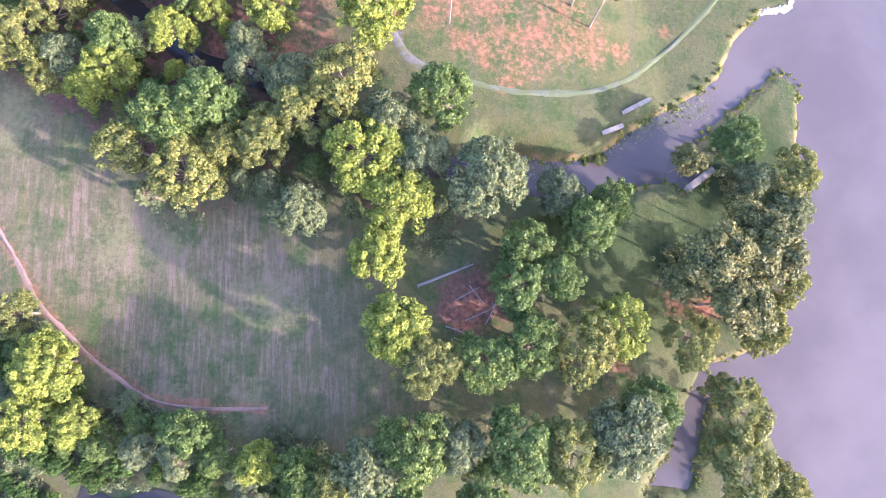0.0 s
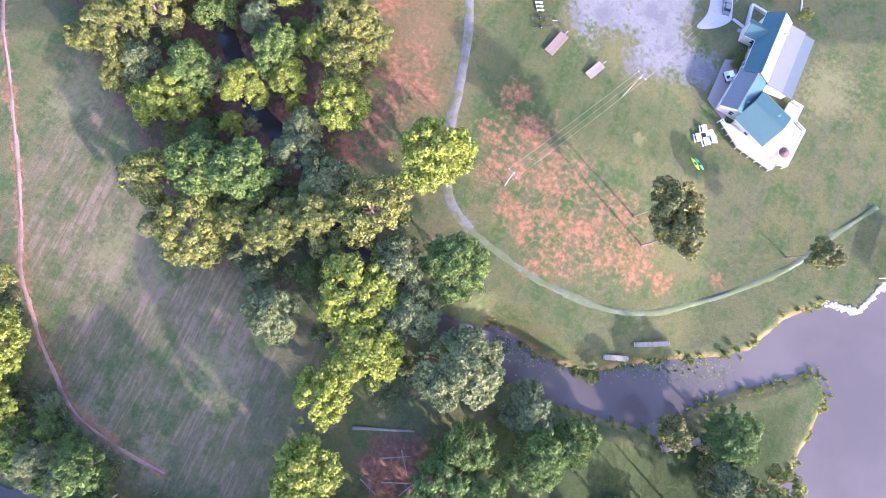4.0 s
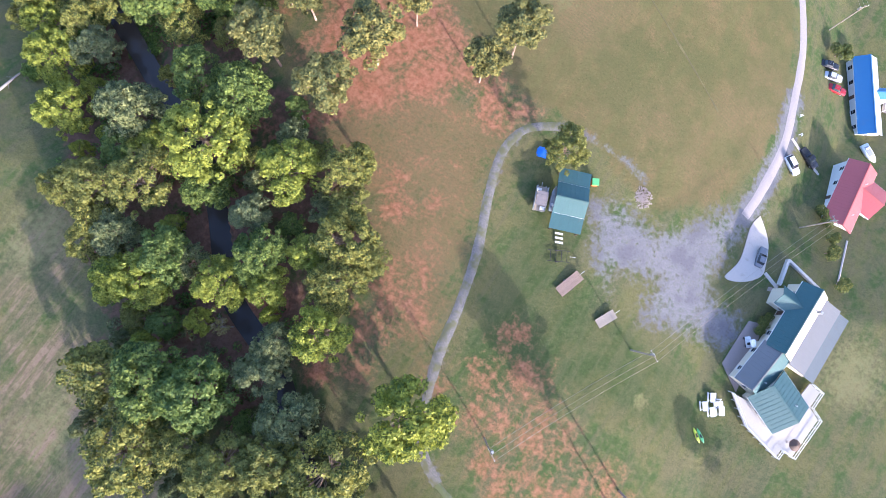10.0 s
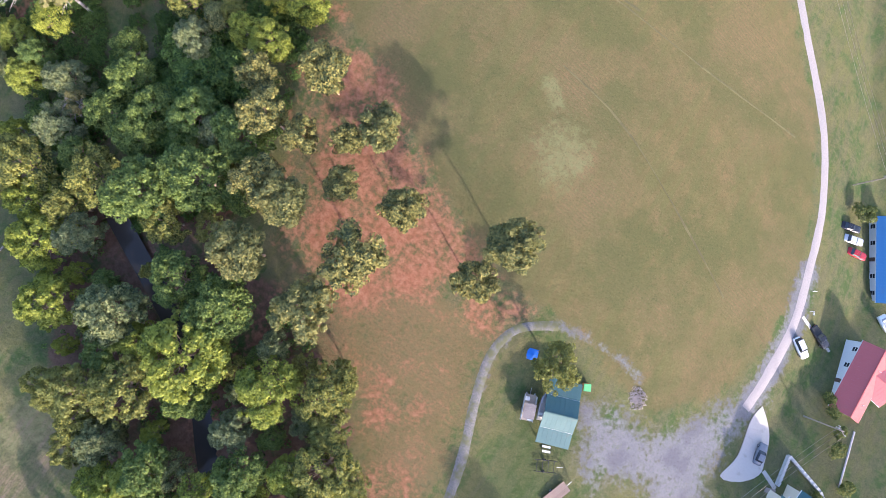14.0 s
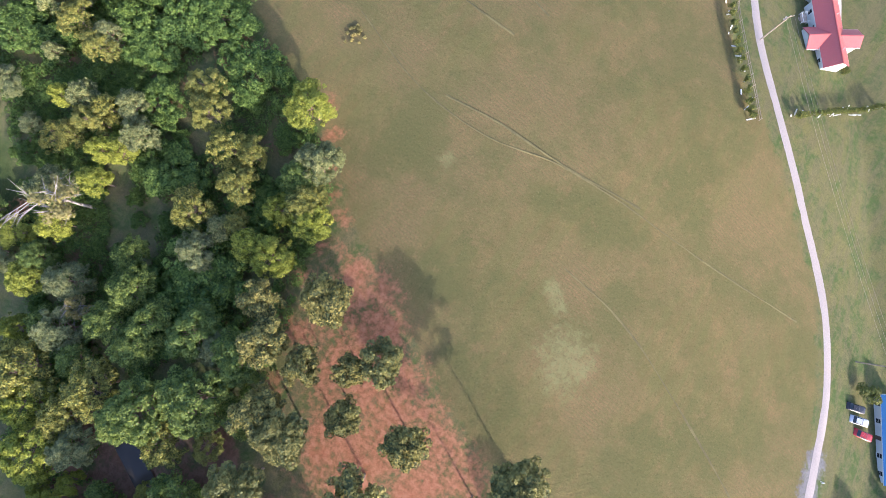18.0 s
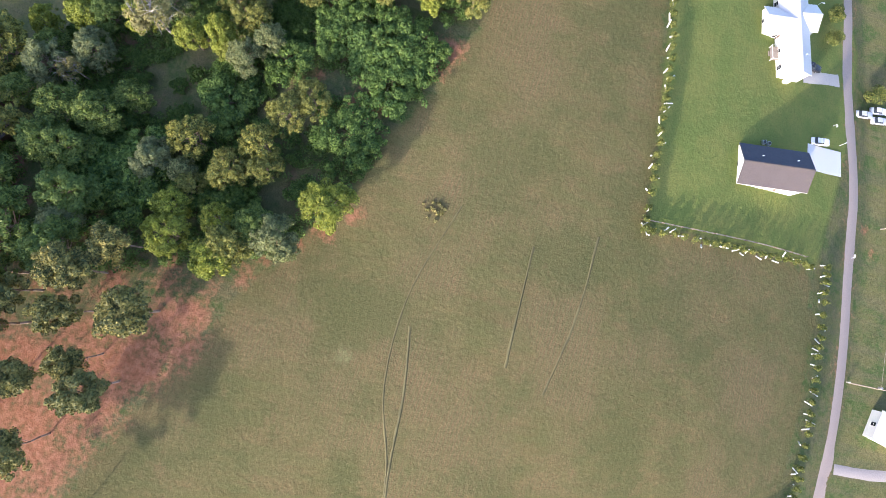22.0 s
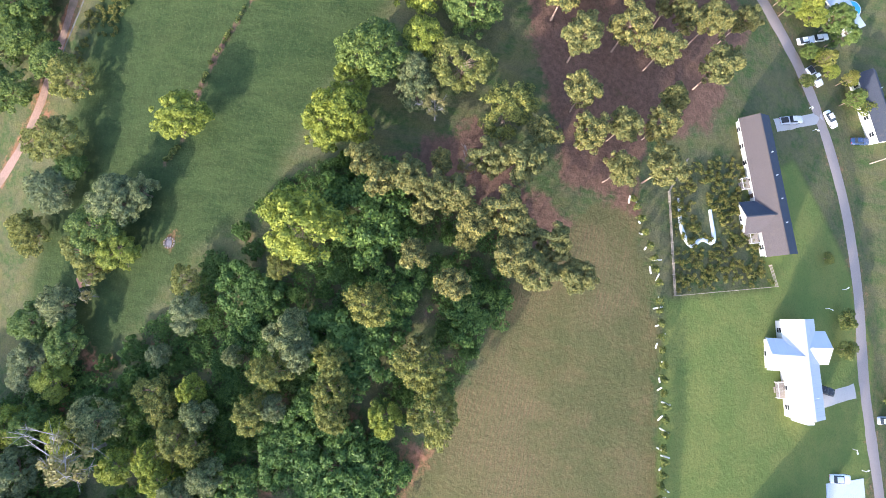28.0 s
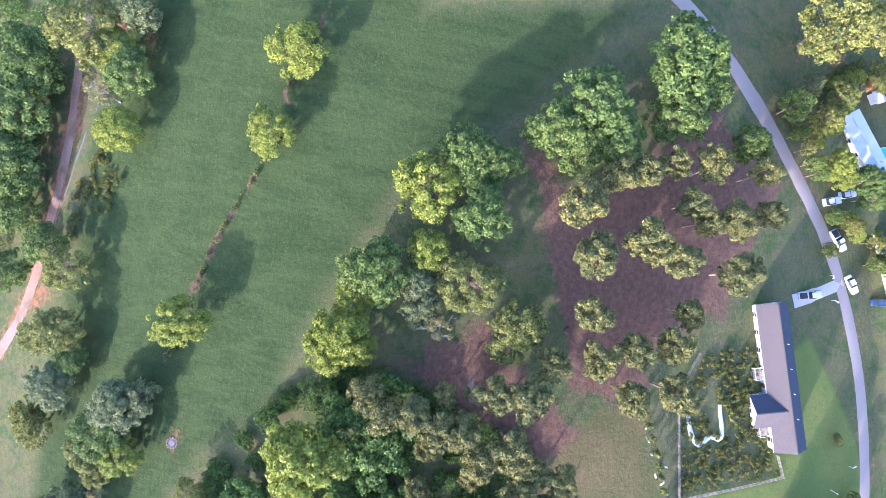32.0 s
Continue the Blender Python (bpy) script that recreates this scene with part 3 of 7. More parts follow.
def build_ground():
    far = [520, 640, 800, 1050, 1500, 2400, 4000]
    xs = np.concatenate([[-f for f in far[::-1]], np.linspace(-420, -350, 12), np.arange(-345, 135, 1.25), np.linspace(136, 440, 60), far])
    ys = np.concatenate([[-f for f in far[::-1]], np.linspace(-440, -85, 70), np.arange(-80, 315, 1.25), np.linspace(316, 440, 25), far])
    x, y = np.meshgrid(xs, ys)
    rough = np.array([[noise.noise((a * 0.11, b * 0.11, 0)) for a in xs[::4]] for b in ys[::4]])
    rough = np.kron(rough, np.ones((4, 4)))[: len(ys), : len(xs)]
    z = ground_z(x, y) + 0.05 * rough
    n, m = len(ys), len(xs)
    idx = np.arange(n * m).reshape(n, m)
    faces = np.stack([idx[:-1, :-1], idx[:-1, 1:], idx[1:, 1:], idx[1:, :-1]], -1).reshape(-1, 4)
    me = bpy.data.meshes.new("ground")
    me.from_pydata(np.stack([x, y, z], -1).reshape(-1, 3).tolist(), [], faces.tolist())
    me.polygons.foreach_set("use_smooth", [True] * len(me.polygons))
    forest = np.maximum.reduce([soft(inside(x, y, r), 5) for r in (FOREST, FOREST2, FOREST3, FOREST4)])
    layers = {
        "dry": np.maximum(soft(inside(x, y, FIELD), 5), 0.75 * soft(inside(x, y, SLOPE), 9)),
        "lawn": np.maximum.reduce([0.65 * soft(inside(x, y, POINT), 8), 0.85 * soft(inside(x, y, WEST_LAWN), 8), soft(inside(x, y, LAWN_E), 4), 0.8 * soft(inside(x, y, LAWN_W), 9), 0.8 * soft(inside(x, y, LAWN_W2), 9), 0.8 * soft(inside(x, y, LAWN_W3), 12), 0.3 * soft(inside(x, y, LAKE_LAWN), 9), 0.5 * soft(inside(x, y, YARD), 12), 0.4 * soft(inside(x, y, LAKE) + 22, 14)]),
        "clay": np.maximum.reduce([0.7 * spots(x, y, CLAY_SPOTS), 0.56 * soft(inside(x, y, CLAY_YARD), 9), 0.8 * soft(inside(x, y, PINE_CLAY), 8), 0.55 * soft(inside(x, y, RED_SLOPE), 7), 0.3 * soft(inside(x, y, SLOPE), 9), 0.8 * np.clip(1 - off_line(x, y, CLAY_TRACK) / 2.6, 0, 1), 0.9 * np.clip(1 - off_line(x, y, DIRT_ROAD) / 4.5, 0, 1), 0.5 * np.clip(1 - off_line(x, y, MAIN_ROAD) / 7, 0, 1)]),
        "litter": np.maximum.reduce([0.35 * forest, 0.75 * soft(inside(x, y, FOREST3), 5), 0.5 * soft(inside(x, y, FOREST4), 5), soft(inside(x, y, PINE_FLOOR), 7), soft(inside(x, y, PINE_FLOOR2), 7), 0.9 * soft(inside(x, y, LOGYARD), 5), 0.65 * np.clip(1.2 - off_line(x, y, DITCH) / 1.6, 0, 1)]),
        "gravel": np.maximum.reduce([soft(inside(x, y, GRAVEL_YARD), 8), np.clip(1.5 - off_line(x, y, DRIVE[:4]) / 3.0, 0, 1), 0.7 * np.clip(1.3 - off_line(x, y, TRACK_END) / 1.6, 0, 1), 0.6 * np.clip(1.3 - off_line(x, y, TRACK[7:]) / 1.7, 0, 1)]),
        "pale": spots(x, y, PALE_SPOTS),
        "straw": soft(inside(x, y, MEADOW), 16),
        "rust": np.maximum.reduce([soft(inside(x, y, SLOPE), 12), 0.9 * soft(inside(x, y, PINE_CLAY), 12), 0.6 * soft(inside(x, y, RED_SLOPE), 8)]),
        "sunlit_lawn": soft(inside(x, y, LAWN_E), 4),
        "bank": np.maximum(np.clip(1 - off_line(x, y, SHORE_N) / 1.8, 0, 1), np.clip(1 - off_line(x, y, SHORE_S) / 1.6, 0, 1)),
    }
    for key, v in layers.items():
        me.attributes.new(key, "FLOAT", "POINT").data.foreach_set("value", v.ravel().astype(np.float32))
    mat, nt, bsdf = nodes_of("grass and earth")
    co = add(nt, "ShaderNodeTexCoord").outputs["Object"]
    big, mid, fine, tiny = (noise_out(nt, co, s, d) for s, d in ((0.035, 5), (0.16, 7), (0.9, 8), (6.5, 6)))
    stretch = add(nt, "ShaderNodeMapping")
    stretch.inputs["Rotation"].default_value = (0, 0, radians(33))
    stretch.inputs["Scale"].default_value = (0.45, 0.03, 1)
    nt.links.new(co, stretch.inputs["Vector"])
    streak = noise_out(nt, stretch.outputs[0], 1.0, 5)
    attr = lambda key: add_attr(nt, key)

    def add_attr(nt, key):
        a = nt.nodes.new("ShaderNodeAttribute")
        a.attribute_name = key
        return a.outputs["Fac"]

    def patchy(key, wob, lo, hi, top=1.0):
        v = math2(nt, "ADD", attr(key), math2(nt, "MULTIPLY", math2(nt, "SUBTRACT", wob, 0.5), 1.5))
        v = math2(nt, "ADD", v, math2(nt, "MULTIPLY", math2(nt, "SUBTRACT", fine, 0.5), 0.6))
        return ramp(nt, v, lo, hi, 0, top)

    def speckled(key, lo, hi, top):
        v = math2(nt, "ADD", attr(key), math2(nt, "MULTIPLY", math2(nt, "SUBTRACT", mid, 0.5), 1.3))
        v = math2(nt, "ADD", v, math2(nt, "MULTIPLY", math2(nt, "SUBTRACT", fine, 0.5), 1.5))
        return math2(nt, "MULTIPLY", ramp(nt, v, lo, hi, 0, top), ramp(nt, attr(key), 0.08, 0.3))

    grass = mixer(nt, ramp(nt, mid, 0.38, 0.6), (0.066, 0.108, 0.029), (0.155, 0.143, 0.054))
    grass = mixer(nt, ramp(nt, streak, 0.4, 0.62, 0, 0.6), grass, (0.15, 0.125, 0.075))
    grass = mixer(nt, ramp(nt, tiny, 0.38, 0.62, 0, 0.65), grass, (0.05, 0.07, 0.028))
    # darkened to carry the shade lying over the western lawn
    lawn = mixer(nt, ramp(nt, mid, 0.35, 0.65), (0.032, 0.053, 0.018), (0.047, 0.064, 0.022))
    lawn = mixer(nt, ramp(nt, streak, 0.4, 0.65, 0, 0.5), lawn, (0.072, 0.100, 0.032))
    dry = mixer(nt, ramp(nt, mid, 0.32, 0.68), (0.124, 0.106, 0.042), (0.182, 0.134, 0.060))
    dry = mixer(nt, ramp(nt, streak, 0.38, 0.62, 0, 0.6), dry, (0.12, 0.125, 0.045))
    dry = mixer(nt, ramp(nt, big, 0.43, 0.6, 0, 0.7), dry, (0.19, 0.13, 0.066))
    dry = mixer(nt, ramp(nt, noise_out(nt, co, 0.05, 6, 0.7), 0.45, 0.6, 0, 0.75), dry, (0.094, 0.098, 0.036))
    dry = mixer(nt, ramp(nt, noise_out(nt, co, 0.11, 7, 0.75), 0.55, 0.68, 0, 0.55), dry, (0.215, 0.14, 0.072))
    dry = mixer(nt, ramp(nt, tiny, 0.42, 0.68, 0, 0.5), dry, (0.085, 0.078, 0.032))
    dry = mixer(nt, ramp(nt, fine, 0.4, 0.66, 0, 0.42), dry, (0.105, 0.105, 0.04))
    lawn = mixer(nt, ramp(nt, fine, 0.42, 0.66, 0, 0.4), lawn, (0.068, 0.092, 0.028))
    lawn = mixer(nt, ramp(nt, tiny, 0.4, 0.65, 0, 0.45), lawn, (0.04, 0.07, 0.024))
    grass = mixer(nt, ramp(nt, fine, 0.42, 0.68, 0, 0.45), grass, (0.16, 0.145, 0.07))
    rows = nt.nodes.new("ShaderNodeTexWave")
    rows.inputs["Scale"].default_value, rows.inputs["Distortion"].default_value, rows.inputs["Detail"].default_value = 0.42, 1.4, 3.0
    turn = add(nt, "ShaderNodeMapping")
    turn.inputs["Rotation"].default_value = (0, 0, radians(96))
    nt.links.new(co, turn.inputs["Vector"])
    nt.links.new(turn.outputs[0], rows.inputs["Vector"])
    dry = mixer(nt, math2(nt, "MULTIPLY", ramp(nt, rows.outputs[1], 0.35, 0.9, 0, 0.38), ramp(nt, big, 0.42, 0.6)), dry, (0.115, 0.115, 0.045))
    clay = mixer(nt, ramp(nt, fine, 0.3, 0.7), (0.275, 0.098, 0.050), (0.355, 0.165, 0.098))
    clay = mixer(nt, ramp(nt, tiny, 0.45, 0.8, 0, 0.5), clay, (0.20, 0.12, 0.06))
    litter = mixer(nt, ramp(nt, fine, 0.3, 0.7), (0.130, 0.068, 0.050), (0.200, 0.112, 0.080))
    pale = mixer(nt, ramp(nt, fine, 0.3, 0.7), (0.21, 0.185, 0.085), (0.19, 0.19, 0.085))
    straw = mixer(nt, ramp(nt, fine, 0.3, 0.7), (0.215, 0.150, 0.105), (0.255, 0.18, 0.125))
    drawn = add(nt, "ShaderNodeMapping")
    drawn.inputs["Rotation"].default_value = (0, 0, radians(62))
    drawn.inputs["Scale"].default_value = (1.1, 0.12, 1)
    nt.links.new(co, drawn.inputs["Vector"])
    mown = noise_out(nt, drawn.outputs[0], 1.0, 6, 0.7)
    earth_bank = mixer(nt, ramp(nt, fine, 0.3, 0.7), (0.36, 0.20, 0.10), (0.30, 0.24, 0.08))
    gravel = mixer(nt, ramp(nt, tiny, 0.3, 0.7), (0.150, 0.148, 0.158), (0.225, 0.218, 0.222))
    gravel = mixer(nt, ramp(nt, mid, 0.42, 0.62, 0, 0.75), gravel, (0.120, 0.120, 0.138))
    col = mixer(nt, ramp(nt, attr("lawn"), 0.2, 0.8), grass, lawn)
    # brighter, yellower copy of lawn: the east lawn's sunlight put into colour
    sunny = mixer(nt, ramp(nt, mid, 0.35, 0.65), (0.135, 0.172, 0.044), (0.185, 0.195, 0.054))
    sunny = mixer(nt, ramp(nt, tiny, 0.4, 0.65, 0, 0.45), sunny, (0.085, 0.115, 0.03))
    col = mixer(nt, ramp(nt, attr("sunlit_lawn"), 0.2, 0.8), col, sunny)
    col = mixer(nt, patchy("dry", mid, 0.3, 0.7), col, dry)
    rust = mixer(nt, ramp(nt, tiny, 0.35, 0.65), (0.25, 0.135, 0.07), (0.16, 0.115, 0.05))
    col = mixer(nt, math2(nt, "MULTIPLY", attr("rust"), ramp(nt, fine, 0.36, 0.62, 0.12, 0.55)), col, rust)
    col = mixer(nt, speckled("pale", 0.3, 1.1, 0.7), col, pale)
    stripes = math2(nt, "MULTIPLY", ramp(nt, mown, 0.44, 0.62, 0.15, 1.0), ramp(nt, mid, 0.38, 0.6, 0.15, 0.9))
    col = mixer(nt, math2(nt, "MULTIPLY", attr("straw"), stripes), col, straw)
    col = mixer(nt, math2(nt, "MULTIPLY", ramp(nt, attr("bank"), 0.2, 0.9), ramp(nt, mid, 0.4, 0.6, 0.1, 0.9)), col, earth_bank)
    col = mixer(nt, patchy("litter", mid, 0.45, 0.8, 0.9), col, litter)
    col = mixer(nt, speckled("clay", 0.32, 1.0, 0.92), col, clay)
    col = mixer(nt, speckled("gravel", 0.35, 0.95, 0.95), col, gravel)
    bsdf.inputs["Roughness"].default_value = 1.0
    bsdf.inputs["Specular IOR Level"].default_value = 0.1
    grain = noise_out(nt, co, 2.6, 5, 0.75)
    col = mixer(nt, ramp(nt, grain, 0.32, 0.48, 0.42, 0.0), col, (0.04, 0.045, 0.018))
    col = mixer(nt, ramp(nt, grain, 0.55, 0.72, 0.0, 0.3), col, (0.26, 0.22, 0.11))
    nt.links.new(col, bsdf.inputs["Base Color"])
    h = math2(nt, "ADD", math2(nt, "MULTIPLY", fine, 2.2), grain)
    bumped(nt, bsdf, h, 0.5, 0.2)
    me.materials.append(mat)
    tagged(new("ground", me), "grass and red clay ground arched to fit the view, with mown field, lawns and gravel yard", "ground", kind="structure")


build_ground()


def flat_water(name, ring, level, mat, label):
    bm = bmesh.new()
    f = bm.faces.new([bm.verts.new((x, y, level)) for x, y in ring])
    bmesh.ops.triangulate(bm, faces=[f])
    bmesh.ops.recalc_face_normals(bm, faces=bm.faces)
    ob = tagged(new(name, finish(name, bm, mat)), label, "water", kind="structure")
    return ob


# the lake's surface runs under its banks
flat_water("water", [(12, 22), (12, 42), (60, 62), (84, 100), (140, 130), (430, 150), (600, -40), (440, -300), (120, -260), (20, -75), (40, -20), (64, -8), (60, 15), (40, 18)], LAKE_LEVEL, WATER, "still grey-brown lake water reflecting the morning sky")
def creek_water(name, line, width, drop):
    c = curve_points(line, 2.0)
    t = np.gradient(c, axis=0)
    n = np.stack([-t[:, 1], t[:, 0]], 1) / np.hypot(t[:, 0], t[:, 1])[:, None]
    v = []
    for p, q in zip(c, n):
        z = max(at_ground(*p) + drop, LAKE_LEVEL + 0.01)
        v += [(*(p + q * width / 2), z), (*(p - q * width / 2), z)]
    f = [(2 * i, 2 * i + 1, 2 * i + 3, 2 * i + 2) for i in range(len(c) - 1)]
    return tagged(new(name, raw(name, v, f, CREEKM, True)), "narrow dark creek winding under the trees", "creek", kind="structure")


creek_water("creek", CREEK, 4.2, 0.35)
creek_water("stream", CREEK_B, 3.0, 0.12)
ROADS = (
    ("road", MAIN_ROAD, 5.1, ASPHALT, 0.03, "worn pinkish grey asphalt country road", "road"),
    ("junction", [(-46.8, 262.0), (-49.5, 271.0), (-52.5, 277.5), (-58.5, 282.0), (-66.0, 282.6)], 4.2, ASPHALT, 0.02, "curving pinkish asphalt where the driveway meets the road", "road"),
    ("road_stub", [(-54.0, 281.5), (-56.8, 287.0), (-57.6, 291.0)], 4.2, ASPHALT, 0.16, "short grey paved stub beside the junction", "road"),
    ("driveway", DRIVE, 3.3, GRAVEL, 0.06, "pale gravel driveway curving along the mown field", "driveway"),
    ("side_road", BRANCH, 3.6, GRAVEL, 0.06, "pale gravel side road at the junction", "driveway"),
    ("track", TRACK[7:], 2.8, TRACKM, 0.16, "grey gravel track with grass between its wheel ruts", "track"),
    ("grass_track", TRACK[:8], 1.8, GRASSTRACK, 0.4, "faint overgrown gravel track above the lake bank", "track"),
    ("dirt_road", DIRT_ROAD, 3.4, CLAYM, 0.14, "red clay dirt road along the wood's edge", "dirt road"),
    ("dirt_path", CLAY_TRACK, 1.1, CLAYM, 0.55, "thin bare clay path along the meadow", "path"),
    ("house_drive", HOUSE_DRIVE, 4.2, CONCRETE, 0.0, "concrete driveway of the brown-roofed house", "driveway"),
    ("short_drive", SHORT_DRIVE, 4.6, CONCRETE, 0.0, "concrete driveway of the white-roofed house", "driveway"),
    ("gravel_verge", VERGE, 0.5, TRACKM, 0.5, "thin strip of grey gravel beside the dirt road", "verge"),
    ("wheel_rut", RUT_A, 0.45, RUTM, 0.7, "faint dark wheel rut across the mown field", "track"),
    ("wheel_rut", RUT_B, 0.45, RUTM, 0.7, "faint dark wheel rut across the mown field", "track"),
    ("wheel_rut", RUT_C, 0.45, RUTM, 0.7, "faint dark wheel rut across the mown field", "track"),
    ("wheel_rut", RUT_D, 0.7, RUTM, 0.7, "faint dark wheel rut across the mown field", "track"),
    ("wheel_rut", RUT_E, 0.7, RUTM, 0.7, "faint dark wheel rut across the mown field", "track"),
    ("wheel_rut", RUT_F, 0.7, RUTM, 0.7, "faint dark wheel rut across the mown field", "track"),
    ("garden_walk", PAVE_WALK, 1.2, CONCRETE, 0.0, "narrow concrete garden walk", "path"),
    ("lodge_walk", WALK_LODGE, 1.3, CONCRETE, 0.0, "short concrete walk", "path"),
    ("edging_walk", LAWN_LINE, 0.6, CONCRETE, 0.0, "thin concrete walk behind the red-roofed house", "path"),
)
for name, line, width, mat, ragged, label, cat in ROADS:
    tagged(ribbon(name, line, width, mat, ragged=ragged), label, cat, kind="structure")
tagged(new("parking_pad", sheet([tuple(p) for p in curve_points(PAD + PAD[:1], 1.0)[:-1]], 0.12, CONCRETE, "parking_pad")), "fan-shaped pale concrete parking pad", "pavement", kind="structure")
tagged(new("terrace", sheet(TERRACE, 0.14, PAVING, "terrace")), "brown paved terrace beside the lodge", "pavement", kind="structure")


def slab(name, x, y, l, w, a, mat, label):
    ca, sa = math.cos(radians(a)), math.sin(radians(a))
    ring = [(x + ca * u * l - sa * v * w, y + sa * u * l + ca * v * w) for u, v in ((-0.5, -0.5), (0, -0.52), (0.5, -0.5), (0.52, 0), (0.5, 0.5), (0, 0.5), (-0.5, 0.5), (-0.48, 0))]
    tagged(new(name, sheet(ring, 0.1, mat, name)), label, "pavement", kind="structure")


tagged(ribbon("farm_drive", [(-26.0, 275.5), (-24.8, 273.8), (-21.0, 269.5), (-17.9, 264.5)], 3.0, CONCRETE, ragged=0.0), "short grey concrete drive of the red farmhouse", "driveway", kind="structure")
slab("gravel_pad", -145.4, 267.1, 6.3, 11.7, 9.1, SLABWHITE, "bright white crushed stone parking pad by the road")


# ---- trees ----
def leaf_cloud(centres, radii, count, size, rng, flat=1.0, up=-0.35, long=1.0):
    """Many small bent leaf sprays over the outside of the given lobes."""
    verts, faces = [], []
    for c, r in zip(centres, radii):
        n = int(count * (r / np.mean(radii)) ** 1.6)
        d = rng.normal(size=(n * 2, 3))
        d /= np.linalg.norm(d, axis=1)[:, None]
        d = d[d[:, 2] > up][:n]
        p = c + d * r * rng.uniform(0.72, 1.08, (len(d), 1)) * (1, 1, flat)
        nrm = d + rng.normal(0, 0.62, d.shape)
        nrm /= np.linalg.norm(nrm, axis=1)[:, None]
        u = np.cross(nrm, rng.normal(size=d.shape))
        u /= np.linalg.norm(u, axis=1)[:, None]
        v = np.cross(nrm, u)
        s = size * rng.uniform(0.6, 1.35, (len(d), 1))
        for k in range(len(d)):
            i = len(verts)
            a, b, q = u[k] * s[k] * long, v[k] * s[k] * 0.8, p[k]
            verts += [q - a, q + 0.7 * a - b, q + 0.5 * a + b]
            faces.append((i, i + 1, i + 2))
    return verts, faces


def wood_mesh(name, base_r, top, limbs, mat, rng, bend=0.4):
    """A tapered trunk that divides into limbs ending at the given places."""
    bm = bmesh.new()
    p, r = Vector((0, 0, -0.8)), base_r
    knots = [p]
    n = 5
    for k in range(1, n + 1):
        q = Vector((rng.normal(0, bend * 0.25) * k / n, rng.normal(0, bend * 0.25) * k / n, top * k / n))
        tube(bm, p, q, r, r * 0.8, 8)
        p, r = q, r * 0.8
        knots.append(q)
    for c in limbs:
        c = Vector(c)
        k = min(range(2, n + 1), key=lambda j: abs(knots[j].z - 0.75 * c.z))
        a = knots[k]
        mid = a.lerp(c, 0.5) + Vector((0, 0, -0.06 * (c - a).length))
        rr = base_r * 0.8**k * 0.5
        tube(bm, a, mid, rr, rr * 0.6, 5)
        tube(bm, mid, c, rr * 0.6, rr * 0.2, 5)
    return finish(name, bm, mat, True)


NOMINAL = {"D": (6.0, 13.0), "Y": (6.0, 12.0), "O": (6.0, 13.0), "P": (4.5, 15.0), "G": (5.5, 12.5), "X": (5.5, 13.0), "B": (6.0, 4.2), "S": (2.0, 2.6)}


def tree_kind(kind, seed):
    rng = np.random.default_rng(seed)
    r, h = NOMINAL[kind]
    if kind in "DYG":
        n, low, lobe, count, size = 120, 0.14, (0.45, 1.15), 90, 0.23
    elif kind == "O":
        n, low, lobe, count, size = 105, 0.22, (0.4, 1.05), 78, 0.22
    elif kind == "P":
        n, low, lobe, count, size = 96, 0.44, (0.4, 0.95), 84, 0.19
    elif kind == "X":
        n, low, lobe, count, size = 20, 0.45, (0.6, 1.2), 70, 0.24
    elif kind == "B":
        n, low, lobe, count, size = 120, 0.05, (0.4, 0.95), 90, 0.19
    else:
        n, low, lobe, count, size = 14, 0.15, (0.5, 0.8), 110, 0.14
    cs, rs = [], []
    skew = rng.uniform(0.8, 1.15, 2)
    while len(cs) < n:
        d = rng.normal(size=3)
        d /= np.linalg.norm(d)
        d[2] = abs(d[2]) * 1.0 if rng.random() < 0.72 else d[2]
        k = rng.uniform(0.5, 1.0) ** 0.5 if kind in "DYGO" else rng.uniform(0.3, 1.0) ** 0.6
        lob = rng.uniform(*lobe)
        mid = (low + 1) / 2
        p = np.array([d[0] * (r - lob) * k * skew[0], d[1] * (r - lob) * k * skew[1], h * mid + d[2] * (h * (1 - low) / 2 - lob * 0.8) * k])
        ang = math.atan2(p[1], p[0])
        if np.hypot(p[0], p[1]) > r * (0.72 + 0.28 * math.sin(3 * ang + seed)) and rng.random() < 0.8:
            continue
        cs.append(p)
        rs.append(lob)
    v, f = leaf_cloud(cs, rs, count, size, rng, flat=0.8 if kind in "PO" else 0.95, up=-0.02, long=1.25 if kind == "P" else 1.0)
    crown = raw("crown", v, f, LEAF[kind])
    if kind in "BS":
        limbs = [cs[i] for i in range(0, n, 4)]
        trunk = wood_mesh("stem", 0.12, h * 0.5, limbs, BARK, rng)
    else:
        limbs = [cs[i] for i in range(0, n, 2 if kind == "X" else 3)]
        trunk = wood_mesh("trunk", 0.34 if kind != "P" else 0.2, h * 0.82, limbs, {"X": GREYBARK, "P": PINEBARK}.get(kind, BARK), rng)
    if kind == "X":
        dead = []
        for _ in range(14):
            bm = bmesh.new()
            a = Vector(cs[rng.integers(n)])
            b = a + Vector(rng.normal(0, 1.9, 3) * (1, 1, 0.5))
            tube(bm, a, b, 0.09, 0.02, 5)
            for _ in range(5):
                k = rng.uniform(0.3, 0.9)
                tube(bm, a.lerp(b, k), b + Vector(rng.normal(0, 0.9, 3)), 0.05, 0.012, 4)
            dead.append(finish("dead_branch", bm, GREYBARK))
        return crown, trunk, dead
    return crown, trunk, None


